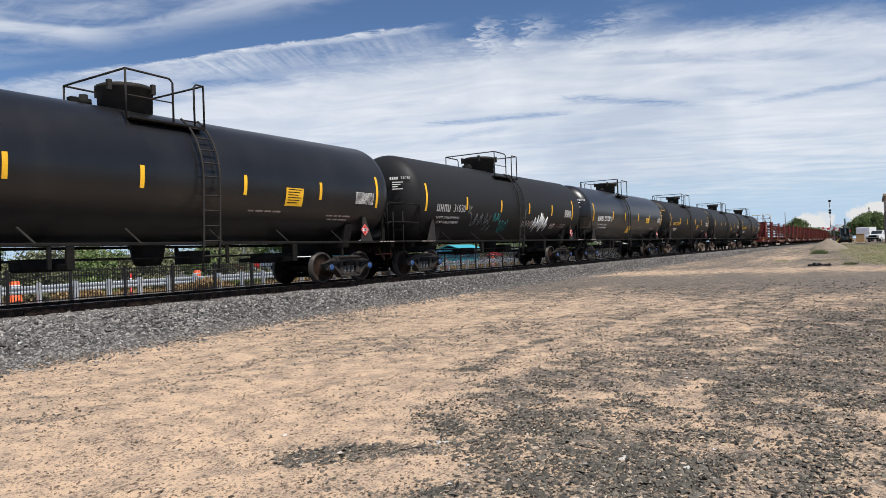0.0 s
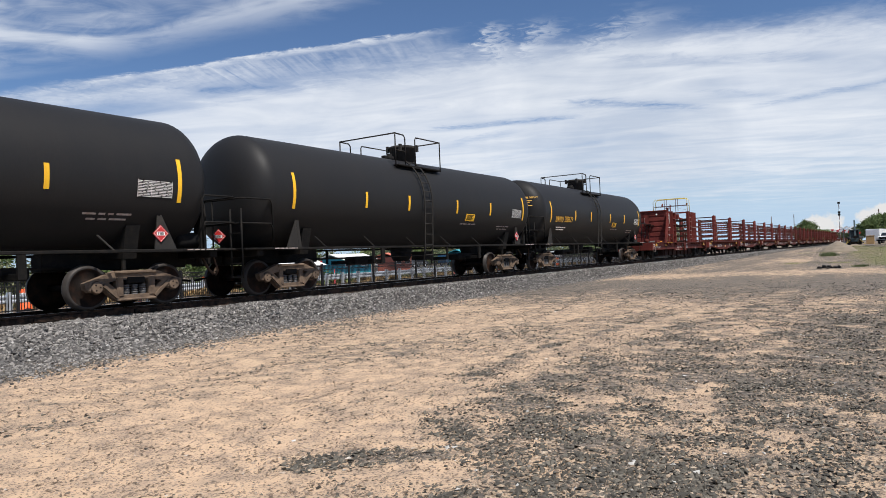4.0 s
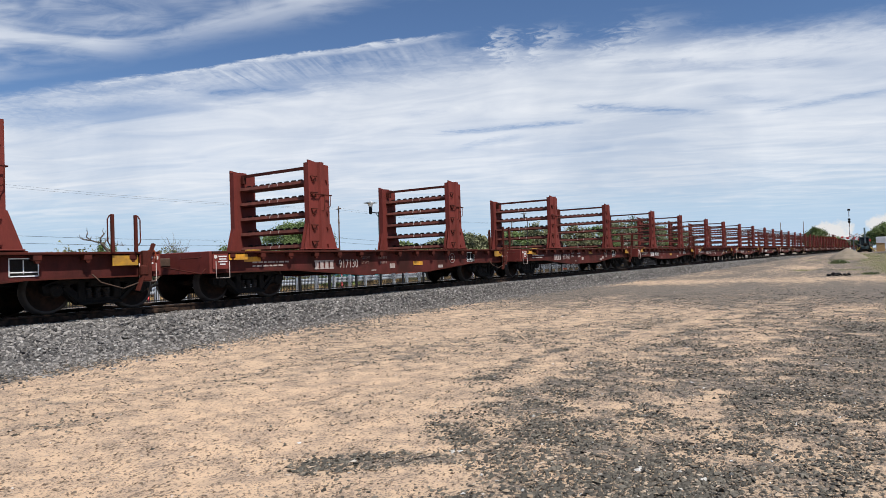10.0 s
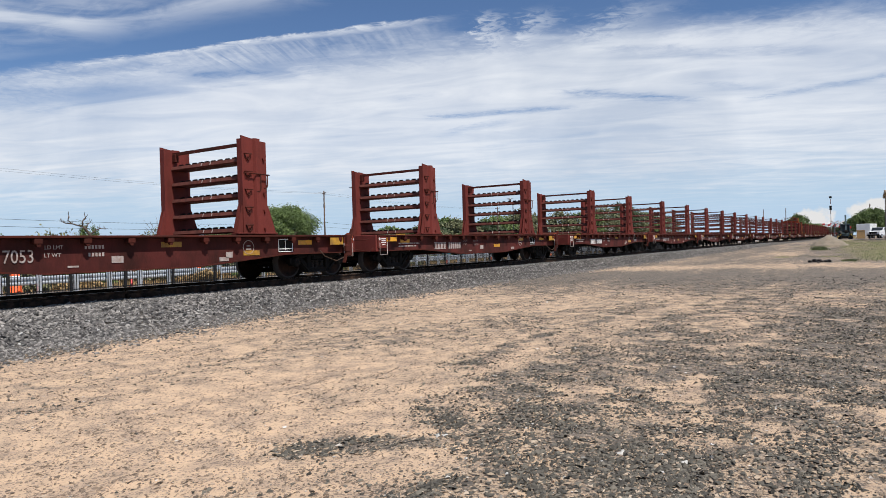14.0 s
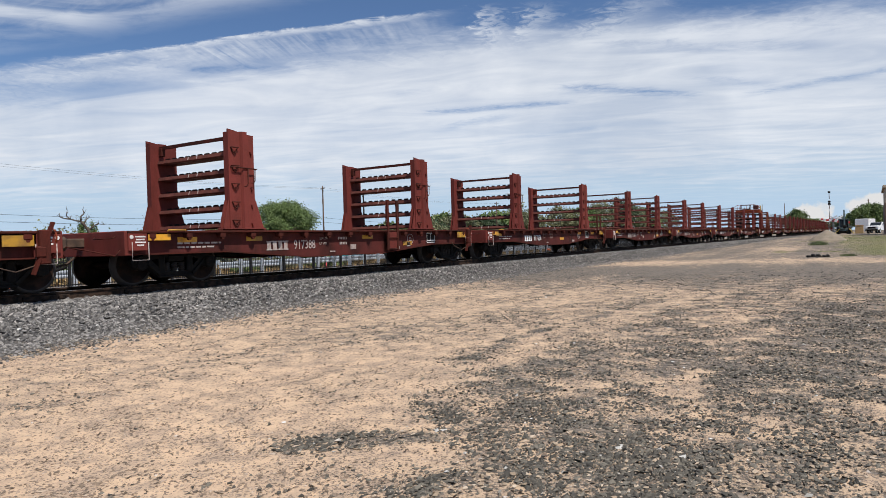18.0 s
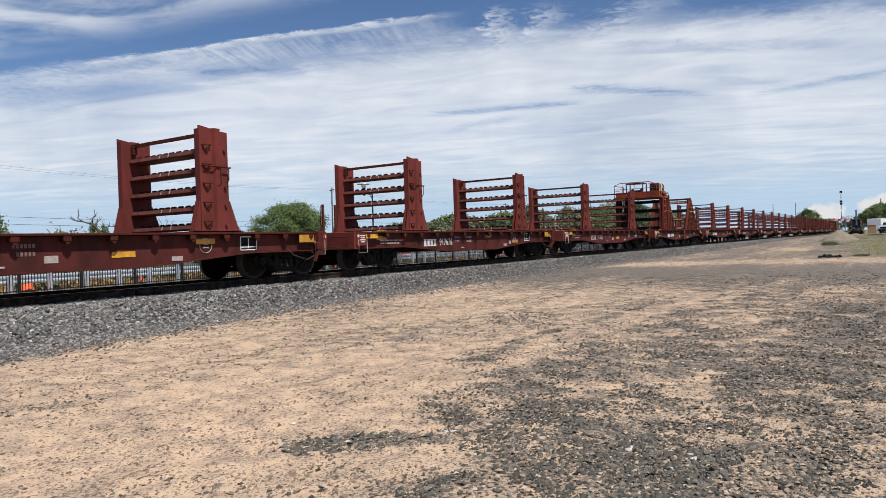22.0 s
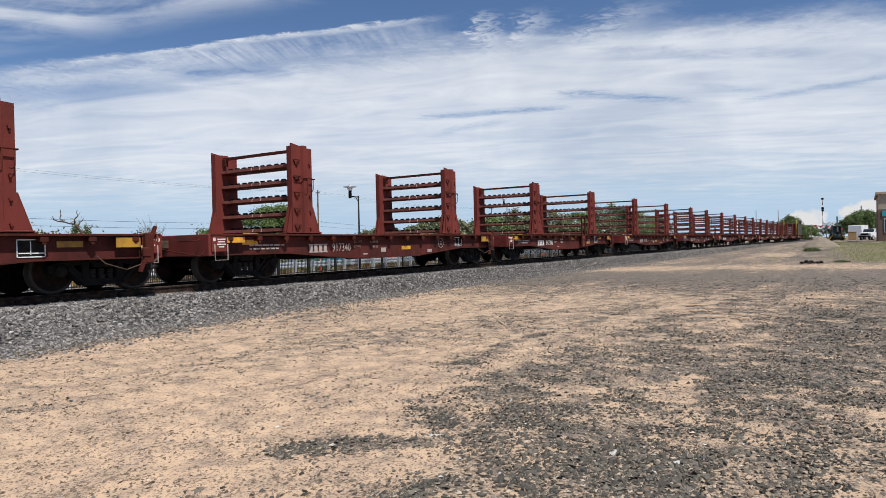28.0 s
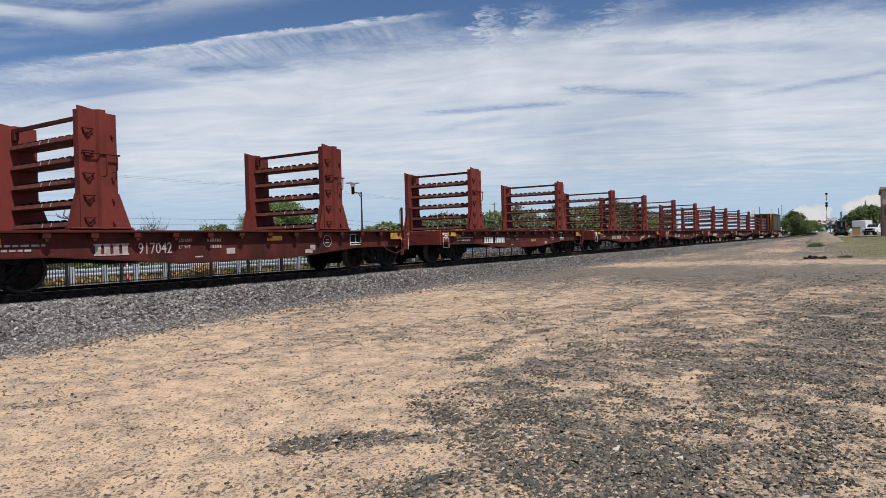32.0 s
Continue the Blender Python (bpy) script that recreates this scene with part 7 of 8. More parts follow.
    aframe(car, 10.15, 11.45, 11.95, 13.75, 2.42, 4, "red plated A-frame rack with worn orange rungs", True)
    s = Shape().box(6.62, -1.5, z, 6.70, -1.42, z + 0.72)
    part("flag_post", s, RED_DULL, car)
    part("red_flag", Shape().slab([(z + 0.20, 6.72), (z + 0.12, 6.9), (z + 0.36, 6.86), (z + 0.40, 6.72)][::-1], "y", -1.47, -1.455), SIGN_RED, car, "small red flag")
    side_marks(car, L, "920180", LIGHT_WHITE, 32, 4.42, None, 1.05)
    stakes(car, 8.3, 0.8)
    add_trucks(car, (2.35, L - 2.0), SIDE_SHADED)
    return car


def box_end_car(L=15.0):
    """Last car: olive steel cabin with a grey door in its front end and a pipe frame before it."""
    car = rack_car_base("dull olive steel power cabin on a red flat car", L, RED_DULL, 12)
    car.name = "cabin_flat_car"
    z = DECK
    c = part("cabin", Shape().box(3.6, -1.42, z, 14.2, 1.42, z + 2.62, 0.03), GREEN_BOX, car, "dull olive steel cabin")
    part("roof", Shape().box(3.3, -1.5, z + 2.62, 14.3, 1.5, z + 2.74, 0.03), GREEN_BOX, c, "dark green roof plate")
    part("door", Shape().box(3.56, -0.35, z + 0.05, 3.60, 0.65, z + 2.0, 0.01), GREY_DOOR, c, "pale grey steel door")
    # no hole here: the doorway's dark inside is a near-black panel
    part("doorway", Shape().box(3.57, -1.30, z + 0.05, 3.60, -0.55, z + 2.35, 0.006), NEAR_BLACK_RED, c, "thin dark panel standing for the doorway's shade")
    for y in (-1.38, -0.46, 0.76):
        part("door_post", Shape().box(3.44, y - 0.06, z, 3.58, y + 0.06, z + 2.45, 0.01), RED, c)
    part("vent", Shape().box(9.2, -1.45, z + 0.4, 12.8, -1.42, z + 2.1, 0.01), GREEN_BOX, c, "louvred vent plate")
    part("exhaust_stack", Shape().tube([(13.9, -1.2, z + 2.6), (13.9, -1.2, z + 3.9)], 0.07, 10), DARK, c)
    hr = Shape()
    for y in (-1.3, 1.3):
        hr.tube([(0.9, y, z), (0.9, y, z + 3.2), (1.1, y, z + 3.4), (3.0, y, z + 3.4), (3.0, y, z)], 0.022, 6).tube([(0.9, y, z + 2.6), (3.0, y, z + 2.6)], 0.02, 6)
        hr.tube([(2.0, y, z), (2.0, y, z + 3.4)], 0.02, 6)
    part("rail_frame", hr, YELLOW_PAINT, car, "pale yellow pipe frame")
    side_marks(car, L, "", PALE, 41)
    add_trucks(car, (2.2, L - 2.2), SIDE_SHADED)
    return car


def leaflet(car):
    part("lower_placard", curved(8.2, 8.95, -46, -27), YELLOW, car, "dirty yellow slanted placard")


def build_train():
    long = (1.6, 4.7, 7.4, 10.2, 12.9, 15.45)
    union = (1.8, 4.8, 7.0, 10.0, 12.5, 15.4)
    wide = (7.98, 7.15, 8.2, 8.74, 9.25, 8.48, 0.66)
    join(tank_car("matt black tank car with yellow stripes and yellow placard", BLACK_GLOSS, long, 11.9, top=(8.06, 7.3, 8.46, 9.03, 9.3, 8.86, 0.60), side=SIDE_DARK), -3.6)
    join(tank_car("matt black tank car with faded spray-painted scrawls", BLACK, (1.4, 4.18, 7.02, 9.73, 12.27, 14.9), None, "31030", 4, GREY_LETTER, 2.72, (graffiti,), wide, SIDE_DARK, ("LD LMT 211900 LB 96100 KG", "LT WT 74100 LB 33600 KG"), trucks=(1.8, 14.55), head_mat=GREY_LETTER), 13.25)
    join(tank_car("glossy black tank car with white lettering", BLACK_GLOSS, (1.58, 4.9, 7.24, 10.03, 12.55, 15.7), 12.2, "731720", 4, LIGHT_WHITE, 2.98, (leaflet,), (8.2, 6.91, 7.05, 7.68, 8.84, 7.46, 0.6), SIDE_DARK, ("LD LMT 194300 LB 88100 KG", "LT WT 91700 LB 41600 KG"), plaque=(-17, -4), step_x=0.26, head_mat=LIGHT_WHITE), 29.75)
    join(tank_car("matt black tank car with amber lettering", BLACK, (1.59, 4.65, 7.06, 10.05, 12.54, 15.4), 11.05, "208618", 4, AMBER, 3.05, side=SIDE_TAN, plaque=(-24, -14), head_mat=AMBER), 46.75)
    join(tank_car("dusty black tank car with amber lettering", BLACK, union, 11.0, "", None, side=SIDE_TAN, plaque=(-24, -14)), 63.85)
    join(tank_car("matt black tank car with amber lettering, last of the tanks", BLACK, union, 10.8, "208529", 4, AMBER, 3.0, side=SIDE_TAN, trucks=(2.0, 15.1), head_mat=AMBER, plaque=(-24, -14)), 80.45)
    join(end_rack_car(), 98.0)
    base = rack_car_base("oxide red flat car carrying two empty rail racks", RACK_L)
    racks = [add_rack(base, 4.0), add_rack(base, 11.6)]
    add_trucks(base, (2.1, RACK_L - 1.65), SIDE_SHADED)
    centres = [None if r is None else (r[0] + r[1]) / 2 - 0.57 for r in RACKS]
    first = True
    for i, r in enumerate(RACKS):
        if r is None:
            join(threader_car(), 347.95)
            continue
        at = centres[i] - RACK_L / 2
        car = base if first else copy_thing(base, Matrix.Identity(4))
        first = False
        mine = sorted([c for c in car.children if c.name.startswith("rack")], key=lambda c: c.location.x)
        for rk, edge in zip(mine, r[:2]):
            rk.location.x = edge - 0.59 - at
        MARKED.append((car, r[2], i))
        join(car, at)
    for car, number, i in MARKED:
        side_marks(car, RACK_L, number, (PALE, WHITE, PALE)[i % 3] if number != "917036" else LIGHT_WHITE, i, MARK_START.get(number, 4.05))
        for set_ in STAKES.get(i, ()):
            stakes(car, *set_)
    join(copy_thing(base, Matrix.Identity(4)), 542.6)
    join(box_end_car(), 558.2)


MARKED = []
# where the mark begins along the sill, car by car
MARK_START = {"917264": 5.17, "917284": 4.62, "917044": 4.2, "917010": 3.7, "917645": 3.8, "917388": 4.55, "917036": 4.37, "917676": 4.3, "917502": 4.55, "917601": 4.55}
# cars with ladder posts: place along the car, height over the deck
STAKES = {1: [(13.8, 0.75)], 2: [(13.4, 0.75), (14.5, 0.9)], 3: [(13.1, 0.75, 0.25), (14.9, 0.9, 0.2)], 4: [(12.75, 0.75), (14.3, 0.9, 0.3)], 9: [(9.5, 0.95)], 10: [(13.4, 0.75)], 12: [(14.7, 0.75)], 17: [(9.5, 0.95)], 19: [(9.5, 0.95)], 21: [(14.4, 0.75)]}
build_train()


# ---- motion of the train ----
def motions():
    times = [0, 1.5, 3, 4.5, 6, 6.5, 7, 7.5, 8, 8.5, 10, 14, 18, 22, 26, 30, 32]
    for car, at in TRAIN:
        walk(car, [(t, pose(at - run_of(t), TRACK_Y, RAIL_Z)) for t in times])
    sets = [o for o in scene.objects if o.name.startswith("wheelset")]
    source = {}
    for ws in sets:
        place = tuple(round(c, 3) for c in ws.location)
        if place not in source:
            rows = [(i / FPS, pose(*place, 0, -math.degrees(run_of(i / FPS) / WHEEL_R) % 360.0)) for i in range(32 * FPS + 1)]
            walk(ws, rows)
            source[place] = ws
        else:
            lead = source[place].animation_data
            ws.rotation_mode = "QUATERNION"
            ws.animation_data_create()
            ws.animation_data.action, ws.animation_data.action_slot = lead.action, lead.action_slot


# ---- beyond the track ----
LOW = -0.16     # ground behind the track


def leaves(rng, centres, n, spread, size):
    """Small bent leaf sprays round the centres, as verts and faces."""
    c = centres[rng.integers(0, len(centres), n)]
    p = c + rng.normal(size=(n, 3)) * spread
    a = rng.normal(size=(n, 3))
    a /= np.linalg.norm(a, axis=1)[:, None]
    b = np.cross(a, rng.normal(size=(n, 3)))
    b /= np.linalg.norm(b, axis=1)[:, None]
    s = size * (0.6 + 0.8 * rng.random((n, 1)))
    v = np.stack([p - a * s, p + b * s * 0.55, p + a * s, p - b * s * 0.55 + np.cross(a, b) * s * 0.25], 1)
    return v.reshape(-1, 3), np.arange(n * 4).reshape(-1, 4)


def crown_mesh(name, v, f, mat):
    me = bpy.data.meshes.new(name)
    fill(me, v, f)
    me.materials.append(mat)
    return me


def tree(at, height, width, mat, seed, label, n=1500, size=0.22, trunk=0.25, name="tree", bare=False, low=0.25, group=""):
    rng = np.random.default_rng(seed)
    ob = thing(name, label, "tree" if name == "tree" else "shrub", group, at)
    k = 110
    u = rng.normal(size=(k, 3))
    u /= np.linalg.norm(u, axis=1)[:, None]
    r = 0.93 * rng.random(k) ** 0.33
    mid = height * (low + 1) / 2
    cen = np.stack([u[:, 0] * r * width / 2, u[:, 1] * r * width / 2, mid + u[:, 2] * r * height * (1 - low) / 2 * 0.92], 1)
    cen[:, :2] *= (1.08 - 0.45 * np.clip((cen[:, 2] - mid) / (height - mid), 0, 1))[:, None]
    s = Shape()
    lean = (rng.random(2) - 0.5) * 0.06 * height
    top = Vector((lean[0], lean[1], height * 0.62))
    s.tube([(0, 0, -0.1), (lean[0] * 0.3, lean[1] * 0.3, height * 0.3), tuple(top)], trunk, 7, trunk * 0.35)
    for c in cen[:12 if not bare else 26]:
        start = Vector((lean[0] * 0.4, lean[1] * 0.4, height * (0.22 + 0.25 * rng.random())))
        end = Vector(c)
        bend = (start + end) / 2 + Vector((rng.normal() * 0.1 * width, rng.normal() * 0.1 * width, 0.05 * height))
        s.tube([tuple(start), tuple(bend), tuple(end)], trunk * 0.4, 5, trunk * 0.08)
        if bare:
            for _ in range(9):
                q = end + Vector(rng.normal(size=3)) * width * 0.14
                s.tube([tuple(bend), tuple((bend + q) / 2 + Vector(rng.normal(size=3)) * 0.1), tuple(q)], trunk * 0.09, 4, 0.012)
    part("trunk", s, BARK, ob, "bare twigs and limbs" if bare else "")
    if not bare:
        v, f = leaves(rng, cen, n, (width * 0.045, width * 0.045, height * 0.040), size)
        me = crown_mesh("crown", v, f, mat)
        tagged(part("crown", me, None, ob, "leafy crown"), kind="stuff")
    return ob


def crooked_tree(at):
    """A dead tree: a leaning trunk and a few crooked limbs with short twigs."""
    ob = thing("tree", "dead leafless tree with a few crooked limbs", "tree", "", at)
    part("trunk", Shape().tube([(0.5, 0, -0.1), (0.2, 0, 2.2), (-0.1, 0, 3.45), (-0.5, 0, 4.0), (-0.7, 0.1, 4.25)], 0.17, 7, 0.10), BARK, ob)
    rng = random.Random(6)
    for pts in ([(-0.7, 0.1, 4.25), (-1.1, 0.1, 4.3), (-1.7, 0.0, 4.45), (-2.0, 0.1, 4.75), (-1.9, 0.1, 5.2)], [(-1.7, 0, 4.45), (-2.2, 0.1, 4.5), (-2.6, 0.0, 4.62)], [(-0.5, 0, 4.0), (-0.2, 0.1, 4.45), (0.05, 0.1, 4.6)], [(-0.7, 0.1, 4.25), (-0.75, 0, 4.7), (-0.45, 0, 5.0), (-0.5, 0.1, 5.35)], [(-0.1, 0, 3.45), (0.5, 0.1, 3.9), (1.0, 0.2, 4.05), (1.5, 0.1, 4.0)]):
        limb = Shape().tube(pts, 0.075, 6, 0.03)
        for x, y, z in pts[1:]:
            for _ in range(3):
                limb.tube([(x, y, z), (x + rng.gauss(0, 0.2), y + rng.gauss(0, 0.2), z + 0.1 + rng.random() * 0.3)], 0.022, 4, 0.008)
        part("limb", limb, BARK, ob)


def fence():
    ob = thing("picket_fence", "black steel picket fence beside the concrete path", "fence", at=(0, 28.2, LOW + 0.06))
    post = Shape().box(-0.05, -0.05, 0, 0.05, 0.05, 1.36, 0.005).box(-0.058, -0.058, 1.36, 0.058, 0.058, 1.39).mesh("post", BLACK_RAIL)
    rail = Shape().box(0, -0.022, -0.022, 2.40, 0.022, 0.022, 0.004).mesh("rail", BLACK_RAIL)
    picket = Shape().box(-0.013, -0.013, 0, 0.013, 0.013, 1.27, 0.003).mesh("picket", BLACK_RAIL)
    rest = Shape()
    made = 0
    for i in range(56):
        x = -1.52 + i * 2.43
        part("post", post, None, ob, "", (x, 0, 0))
        for z in (0.12, 1.06, 1.26):
            part("rail", rail, None, ob, "", (x + 0.02, 0, z))
        for j in range(1, 21):
            px = x + j * 2.43 / 21
            if 5 <= i < 20:
                part("picket", picket, None, ob, "", (px, 0, 0.06))
            else:
                rest.bar((px, 0, 0.06), (px, 0, 1.33), 0.026)
    tagged(part("picket_run", rest, BLACK_RAIL, ob), kind="stuff")


def guard_rail():
    ob = thing("guard_rail", "galvanised steel guard rail on posts along the road", "guard rail", at=(0, 30.4, LOW))
    prof = [(0, 0), (0.05, 0.04), (0.05, 0.09), (0, 0.13), (0, 0.18), (0.05, 0.22), (0.05, 0.27), (0, 0.31), (-0.006, 0.31), (0.043, 0.27), (0.043, 0.22), (-0.006, 0.18), (-0.006, 0.13), (0.043, 0.09), (0.043, 0.04), (-0.006, 0)]
    for i in range(24):
        x = -2 + i * 4.9
        part("beam", Shape().slab([(-a - 0.02, 0.38 + b * 1.15) for a, b in prof][::-1], "x", x, x + 4.92), STEEL, ob)
    post = Shape().box(-0.10, -0.30, -0.1, -0.01, -0.09, 0.85, 0.01).box(-0.01, -0.26, -0.1, 0.08, -0.09, 0.85, 0.01).mesh("post", STEEL)
    for i in range(76):
        part("post", post, None, ob, "", (-2.13 + i * 1.58, 0, 0))


def barrel(at, seed=0):
    ob = thing("traffic_barrel", "orange plastic traffic barrel with white bands", "traffic barrel", "traffic barrels by the road", at)
    part("body", Shape().lathe([(0, 0.30), (0.06, 0.30), (0.06, 0.25), (0.90, 0.20), (0.95, 0.15), (0.95, 0.05)], "z", (0, 0, 0), 20), ORANGE, ob)
    for z in (0.46, 0.72):
        r = 0.26 - (z - 0.06) * 0.056
        part("band", Shape().lathe([(z, r + 0.004), (z + 0.07, r - 0.0005)], "z", (0, 0, 0), 20), LIGHT_WHITE, ob, "white reflective band")
    part("base", Shape().lathe([(0, 0.36), (0.06, 0.33)], "z", (0, 0, 0), 16), RUBBER, ob)


def delineator(at):
    ob = thing("marker_post", "red plastic marker post by the guard rail", "marker post", "", at)
    part("tube", Shape().lathe([(0, 0.10), (0.05, 0.10), (0.06, 0.06), (1.0, 0.05), (1.05, 0.03)], "z", (0, 0, 0), 12), SIGN_RED, ob)
    part("band", Shape().lathe([(0.72, 0.057), (0.82, 0.056)], "z", (0, 0, 0), 12), LIGHT_WHITE, ob)


def bush(at, w, h, mat, seed, label, n=3400):
    rng = np.random.default_rng(seed)
    ob = thing("shrub", label, "shrub", "", at)
    cen = rng.normal(size=(30, 3)) * (w * 0.22, w * 0.18, h * 0.16) + (0, 0, h * 0.42)
    cen[:, 2] = np.abs(cen[:, 2])
    v, f = leaves(rng, cen, n, (w * 0.07, w * 0.07, h * 0.10), 0.05 + 0.012 * w)
    v[:, 2] = np.maximum(v[:, 2], 0.0)
    s = Shape()
    for c in cen[:8]:
        s.tube([(0, 0, 0), tuple(c)], 0.03, 5, 0.01)
    part("stems", s, BARK, ob)
    tagged(part("foliage", crown_mesh("foliage", v, f, mat), None, ob), kind="stuff")


def lamp_post(at, height=5.6, turn=180):
    ob = thing("street_lamp", "black street lamp with a pale disc shade", "street lamp", "street lamps", at, turn)
    part("pole", Shape().lathe([(0, 0.14), (0.3, 0.14), (0.34, 0.075), (height, 0.055)], "z", (0, 0, 0), 12), BLACK_RAIL, ob)
    h = height - 0.10
    part("arm", Shape().tube([(0, 0, h), (0.95, 0, h)], 0.04, 8).tube([(0, 0, h - 0.35), (0.35, 0, h)], 0.025, 6), BLACK_RAIL, ob)
    part("stem", Shape().lathe([(h - 0.14, 0.05), (h - 0.08, 0.12), (h + 0.40, 0.12), (h + 0.44, 0.10)], "z", (0.95, 0, 0), 14), BLACK_RAIL, ob)
    part("globe", Shape().lathe([(h + 0.42, 0.11), (h + 0.50, 0.17), (h + 0.62, 0.20), (h + 0.74, 0.20)], "z", (0.95, 0, 0), 16), LIGHT_WHITE, ob, "frosted globe")
    part("shade", Shape().lathe([(h + 0.68, 0.50), (h + 0.71, 0.52), (h + 0.76, 0.26), (h + 0.84, 0.10), (h + 0.90, 0.02)], "z", (0.95, 0, 0), 28), STEEL, ob, "pale grey metal disc shade")


def power_pole(at, height, turn=0, gear=True, group="power poles"):
    ob = thing("power_pole", "weathered wooden power pole with crossarm", "power pole", group, at, turn)
    part("pole", Shape().tube([(0, 0, -0.3), (0.05, 0.02, height * 0.5), (0.02, 0, height)], 0.17, 10, 0.11), POLE_WOOD, ob)
    part("crossarm", Shape().box(-1.2, -0.06, height - 0.55, 1.2, 0.06, height - 0.42), POLE_WOOD, ob)
    part("brace", Shape().bar((-0.6, -0.08, height - 0.5), (0, -0.12, height - 1.1), 0.03).bar((0.6, -0.08, height - 0.5), (0, -0.12, height - 1.1), 0.03), STEEL, ob)
    ins = Shape().lathe([(0, 0.03), (0.05, 0.05), (0.12, 0.05), (0.16, 0.02)], "z", (0, 0, 0), 8).mesh("insulator", STEEL)
    for x in (-1.1, -0.45, 0.45, 1.1):
        part("insulator", ins, None, ob, "", (x, 0, height - 0.42))
    if gear:
        part("transformer", Shape().lathe([(0, 0.16), (0.05, 0.2), (0.75, 0.2), (0.8, 0.12)], "z", (0.34, -0.1, height - 3.2), 14), STEEL, ob, "grey pole transformer")


def wire(p, q, sag, r=0.018):
    s = Shape()
    a, b = Vector(p), Vector(q)
    s.tube([tuple(a.lerp(b, k / 14) - Vector((0, 0, sag * 4 * (k / 14) * (1 - k / 14)))) for k in range(15)], r, 5)
    ob = part("overhead_wire", s, BLACK_RAIL)
    return tagged(ob, "thin black overhead wire between poles", "wire", "overhead wires")


def car(at, turn, paint, kind="sedan", label="parked car"):
    """A car about 4.6 m long, nose to +x."""
    ob = thing("parked_car", label, "car", "parked cars", at, turn)
    if kind == "sedan":
        side = [(-2.3, 0.35), (2.25, 0.35), (2.3, 0.62), (2.1, 0.82), (1.2, 0.95), (0.55, 1.40), (-0.9, 1.44), (-1.65, 1.02), (-2.25, 0.95)]
        glass = [(1.05, 0.98), (0.52, 1.36), (-0.86, 1.40), (-1.50, 1.02)]
    elif kind == "suv":
        side = [(-2.35, 0.42), (2.3, 0.42), (2.35, 0.8), (2.15, 1.05), (1.25, 1.15), (0.6, 1.72), (-2.0, 1.75), (-2.32, 1.1)]
        glass = [(1.1, 1.18), (0.58, 1.66), (-1.9, 1.68), (-2.1, 1.18)]
    else:   # van
        side = [(-2.6, 0.42), (2.5, 0.42), (2.55, 0.85), (2.2, 1.15), (1.7, 1.95), (-2.55, 2.05), (-2.65, 1.2)]
        glass = [(2.1, 1.18), (1.66, 1.85), (0.7, 1.88), (0.7, 1.20)]
    flip = lambda o: [(z, x) for x, z in o][::-1]
    part("body", Shape().slab(flip(side), "y", -0.88, 0.88), paint, ob)
    part("side_glass", Shape().slab(flip(glass), "y", -0.895, -0.885), GLASS_DARK, ob)
    part("side_glass", Shape().slab(flip(glass), "y", 0.885, 0.895), GLASS_DARK, ob)
    (xa, za), (xb, zb) = glass[0], glass[1]
    part("windscreen", Shape().add([(xa + 0.10, -0.75, za), (xa + 0.10, 0.75, za), (xb + 0.08, 0.68, zb), (xb + 0.08, -0.68, zb), (xa, -0.75, za), (xa, 0.75, za), (xb, 0.68, zb), (xb, -0.68, zb)], [(0, 1, 2, 3), (7, 6, 5, 4), (0, 4, 5, 1), (1, 5, 6, 2), (2, 6, 7, 3), (3, 7, 4, 0)]), GLASS_DARK, ob)
    for x in (-1.4, 1.4):
        for y in (-0.82, 0.82):
            w = part("wheel", Shape().lathe([(-0.1, 0.2), (-0.1, 0.33), (0.1, 0.33), (0.1, 0.2)], "y", (0, 0, 0), 18), RUBBER, ob, "", (x, y, 0.33))
            part("rim", Shape().lathe([(-0.105, 0.19), (0.105, 0.19)], "y", (0, 0, 0), 12), STEEL, w)
    for y in (-0.62, 0.62):
        part("headlight", Shape().box(2.22, y - 0.16, 0.62, 2.33, y + 0.16, 0.76, 0.03), LIGHT_WHITE, ob)
        part("tail_light", Shape().box(-2.33, y - 0.14, 0.72, -2.22, y + 0.14, 0.88, 0.03), SIGN_RED, ob)
    return ob


def stall(at, w, d, h, wall, roof, label):
    ob = thing("market_stall", label, "building", "low buildings over the road", at)
    part("wall", Shape().box(-w / 2, -d / 2, 0, w / 2, d / 2, h, 0.02), wall, ob)
    part("roof", Shape().slab([(-d / 2 - 0.8, h - 0.3), (-d / 2 - 0.8, h - 0.22), (0, h + 0.5), (d / 2 + 0.3, h + 0.02), (d / 2 + 0.3, h - 0.06), (0, h + 0.4)][::-1], "x", -w / 2 - 0.3, w / 2 + 0.3), roof, ob)
    for i in range(max(2, int(w / 2.5))):
        x = -w / 2 + (i + 0.5) * w / max(2, int(w / 2.5))
        f = part("window", Shape().box(x - 0.6, -d / 2 - 0.03, 0.9, x + 0.6, -d / 2 + 0.0, h - 0.5), LIGHT_WHITE, ob)
        part("pane", Shape().box(x - 0.52, -d / 2 - 0.045, 0.98, x + 0.52, -d / 2 - 0.032, h - 0.58), GLASS_DARK, f)


TEAL = material("teal_paint", (0.03, 0.30, 0.36), 0.6, 0, (0.03, 0.22, 0.27), 0.3, 2, 40, 0.05)
WHITE_WALL = material("white_wall_paint", (0.72, 0.71, 0.68), 0.7, 0, (0.58, 0.56, 0.52), 0.35, 1.0, 40, 0.1)
SALMON = material("salmon_paint", (0.55, 0.16, 0.10), 0.7, 0, (0.45, 0.13, 0.09), 0.3, 2, 40, 0.05)
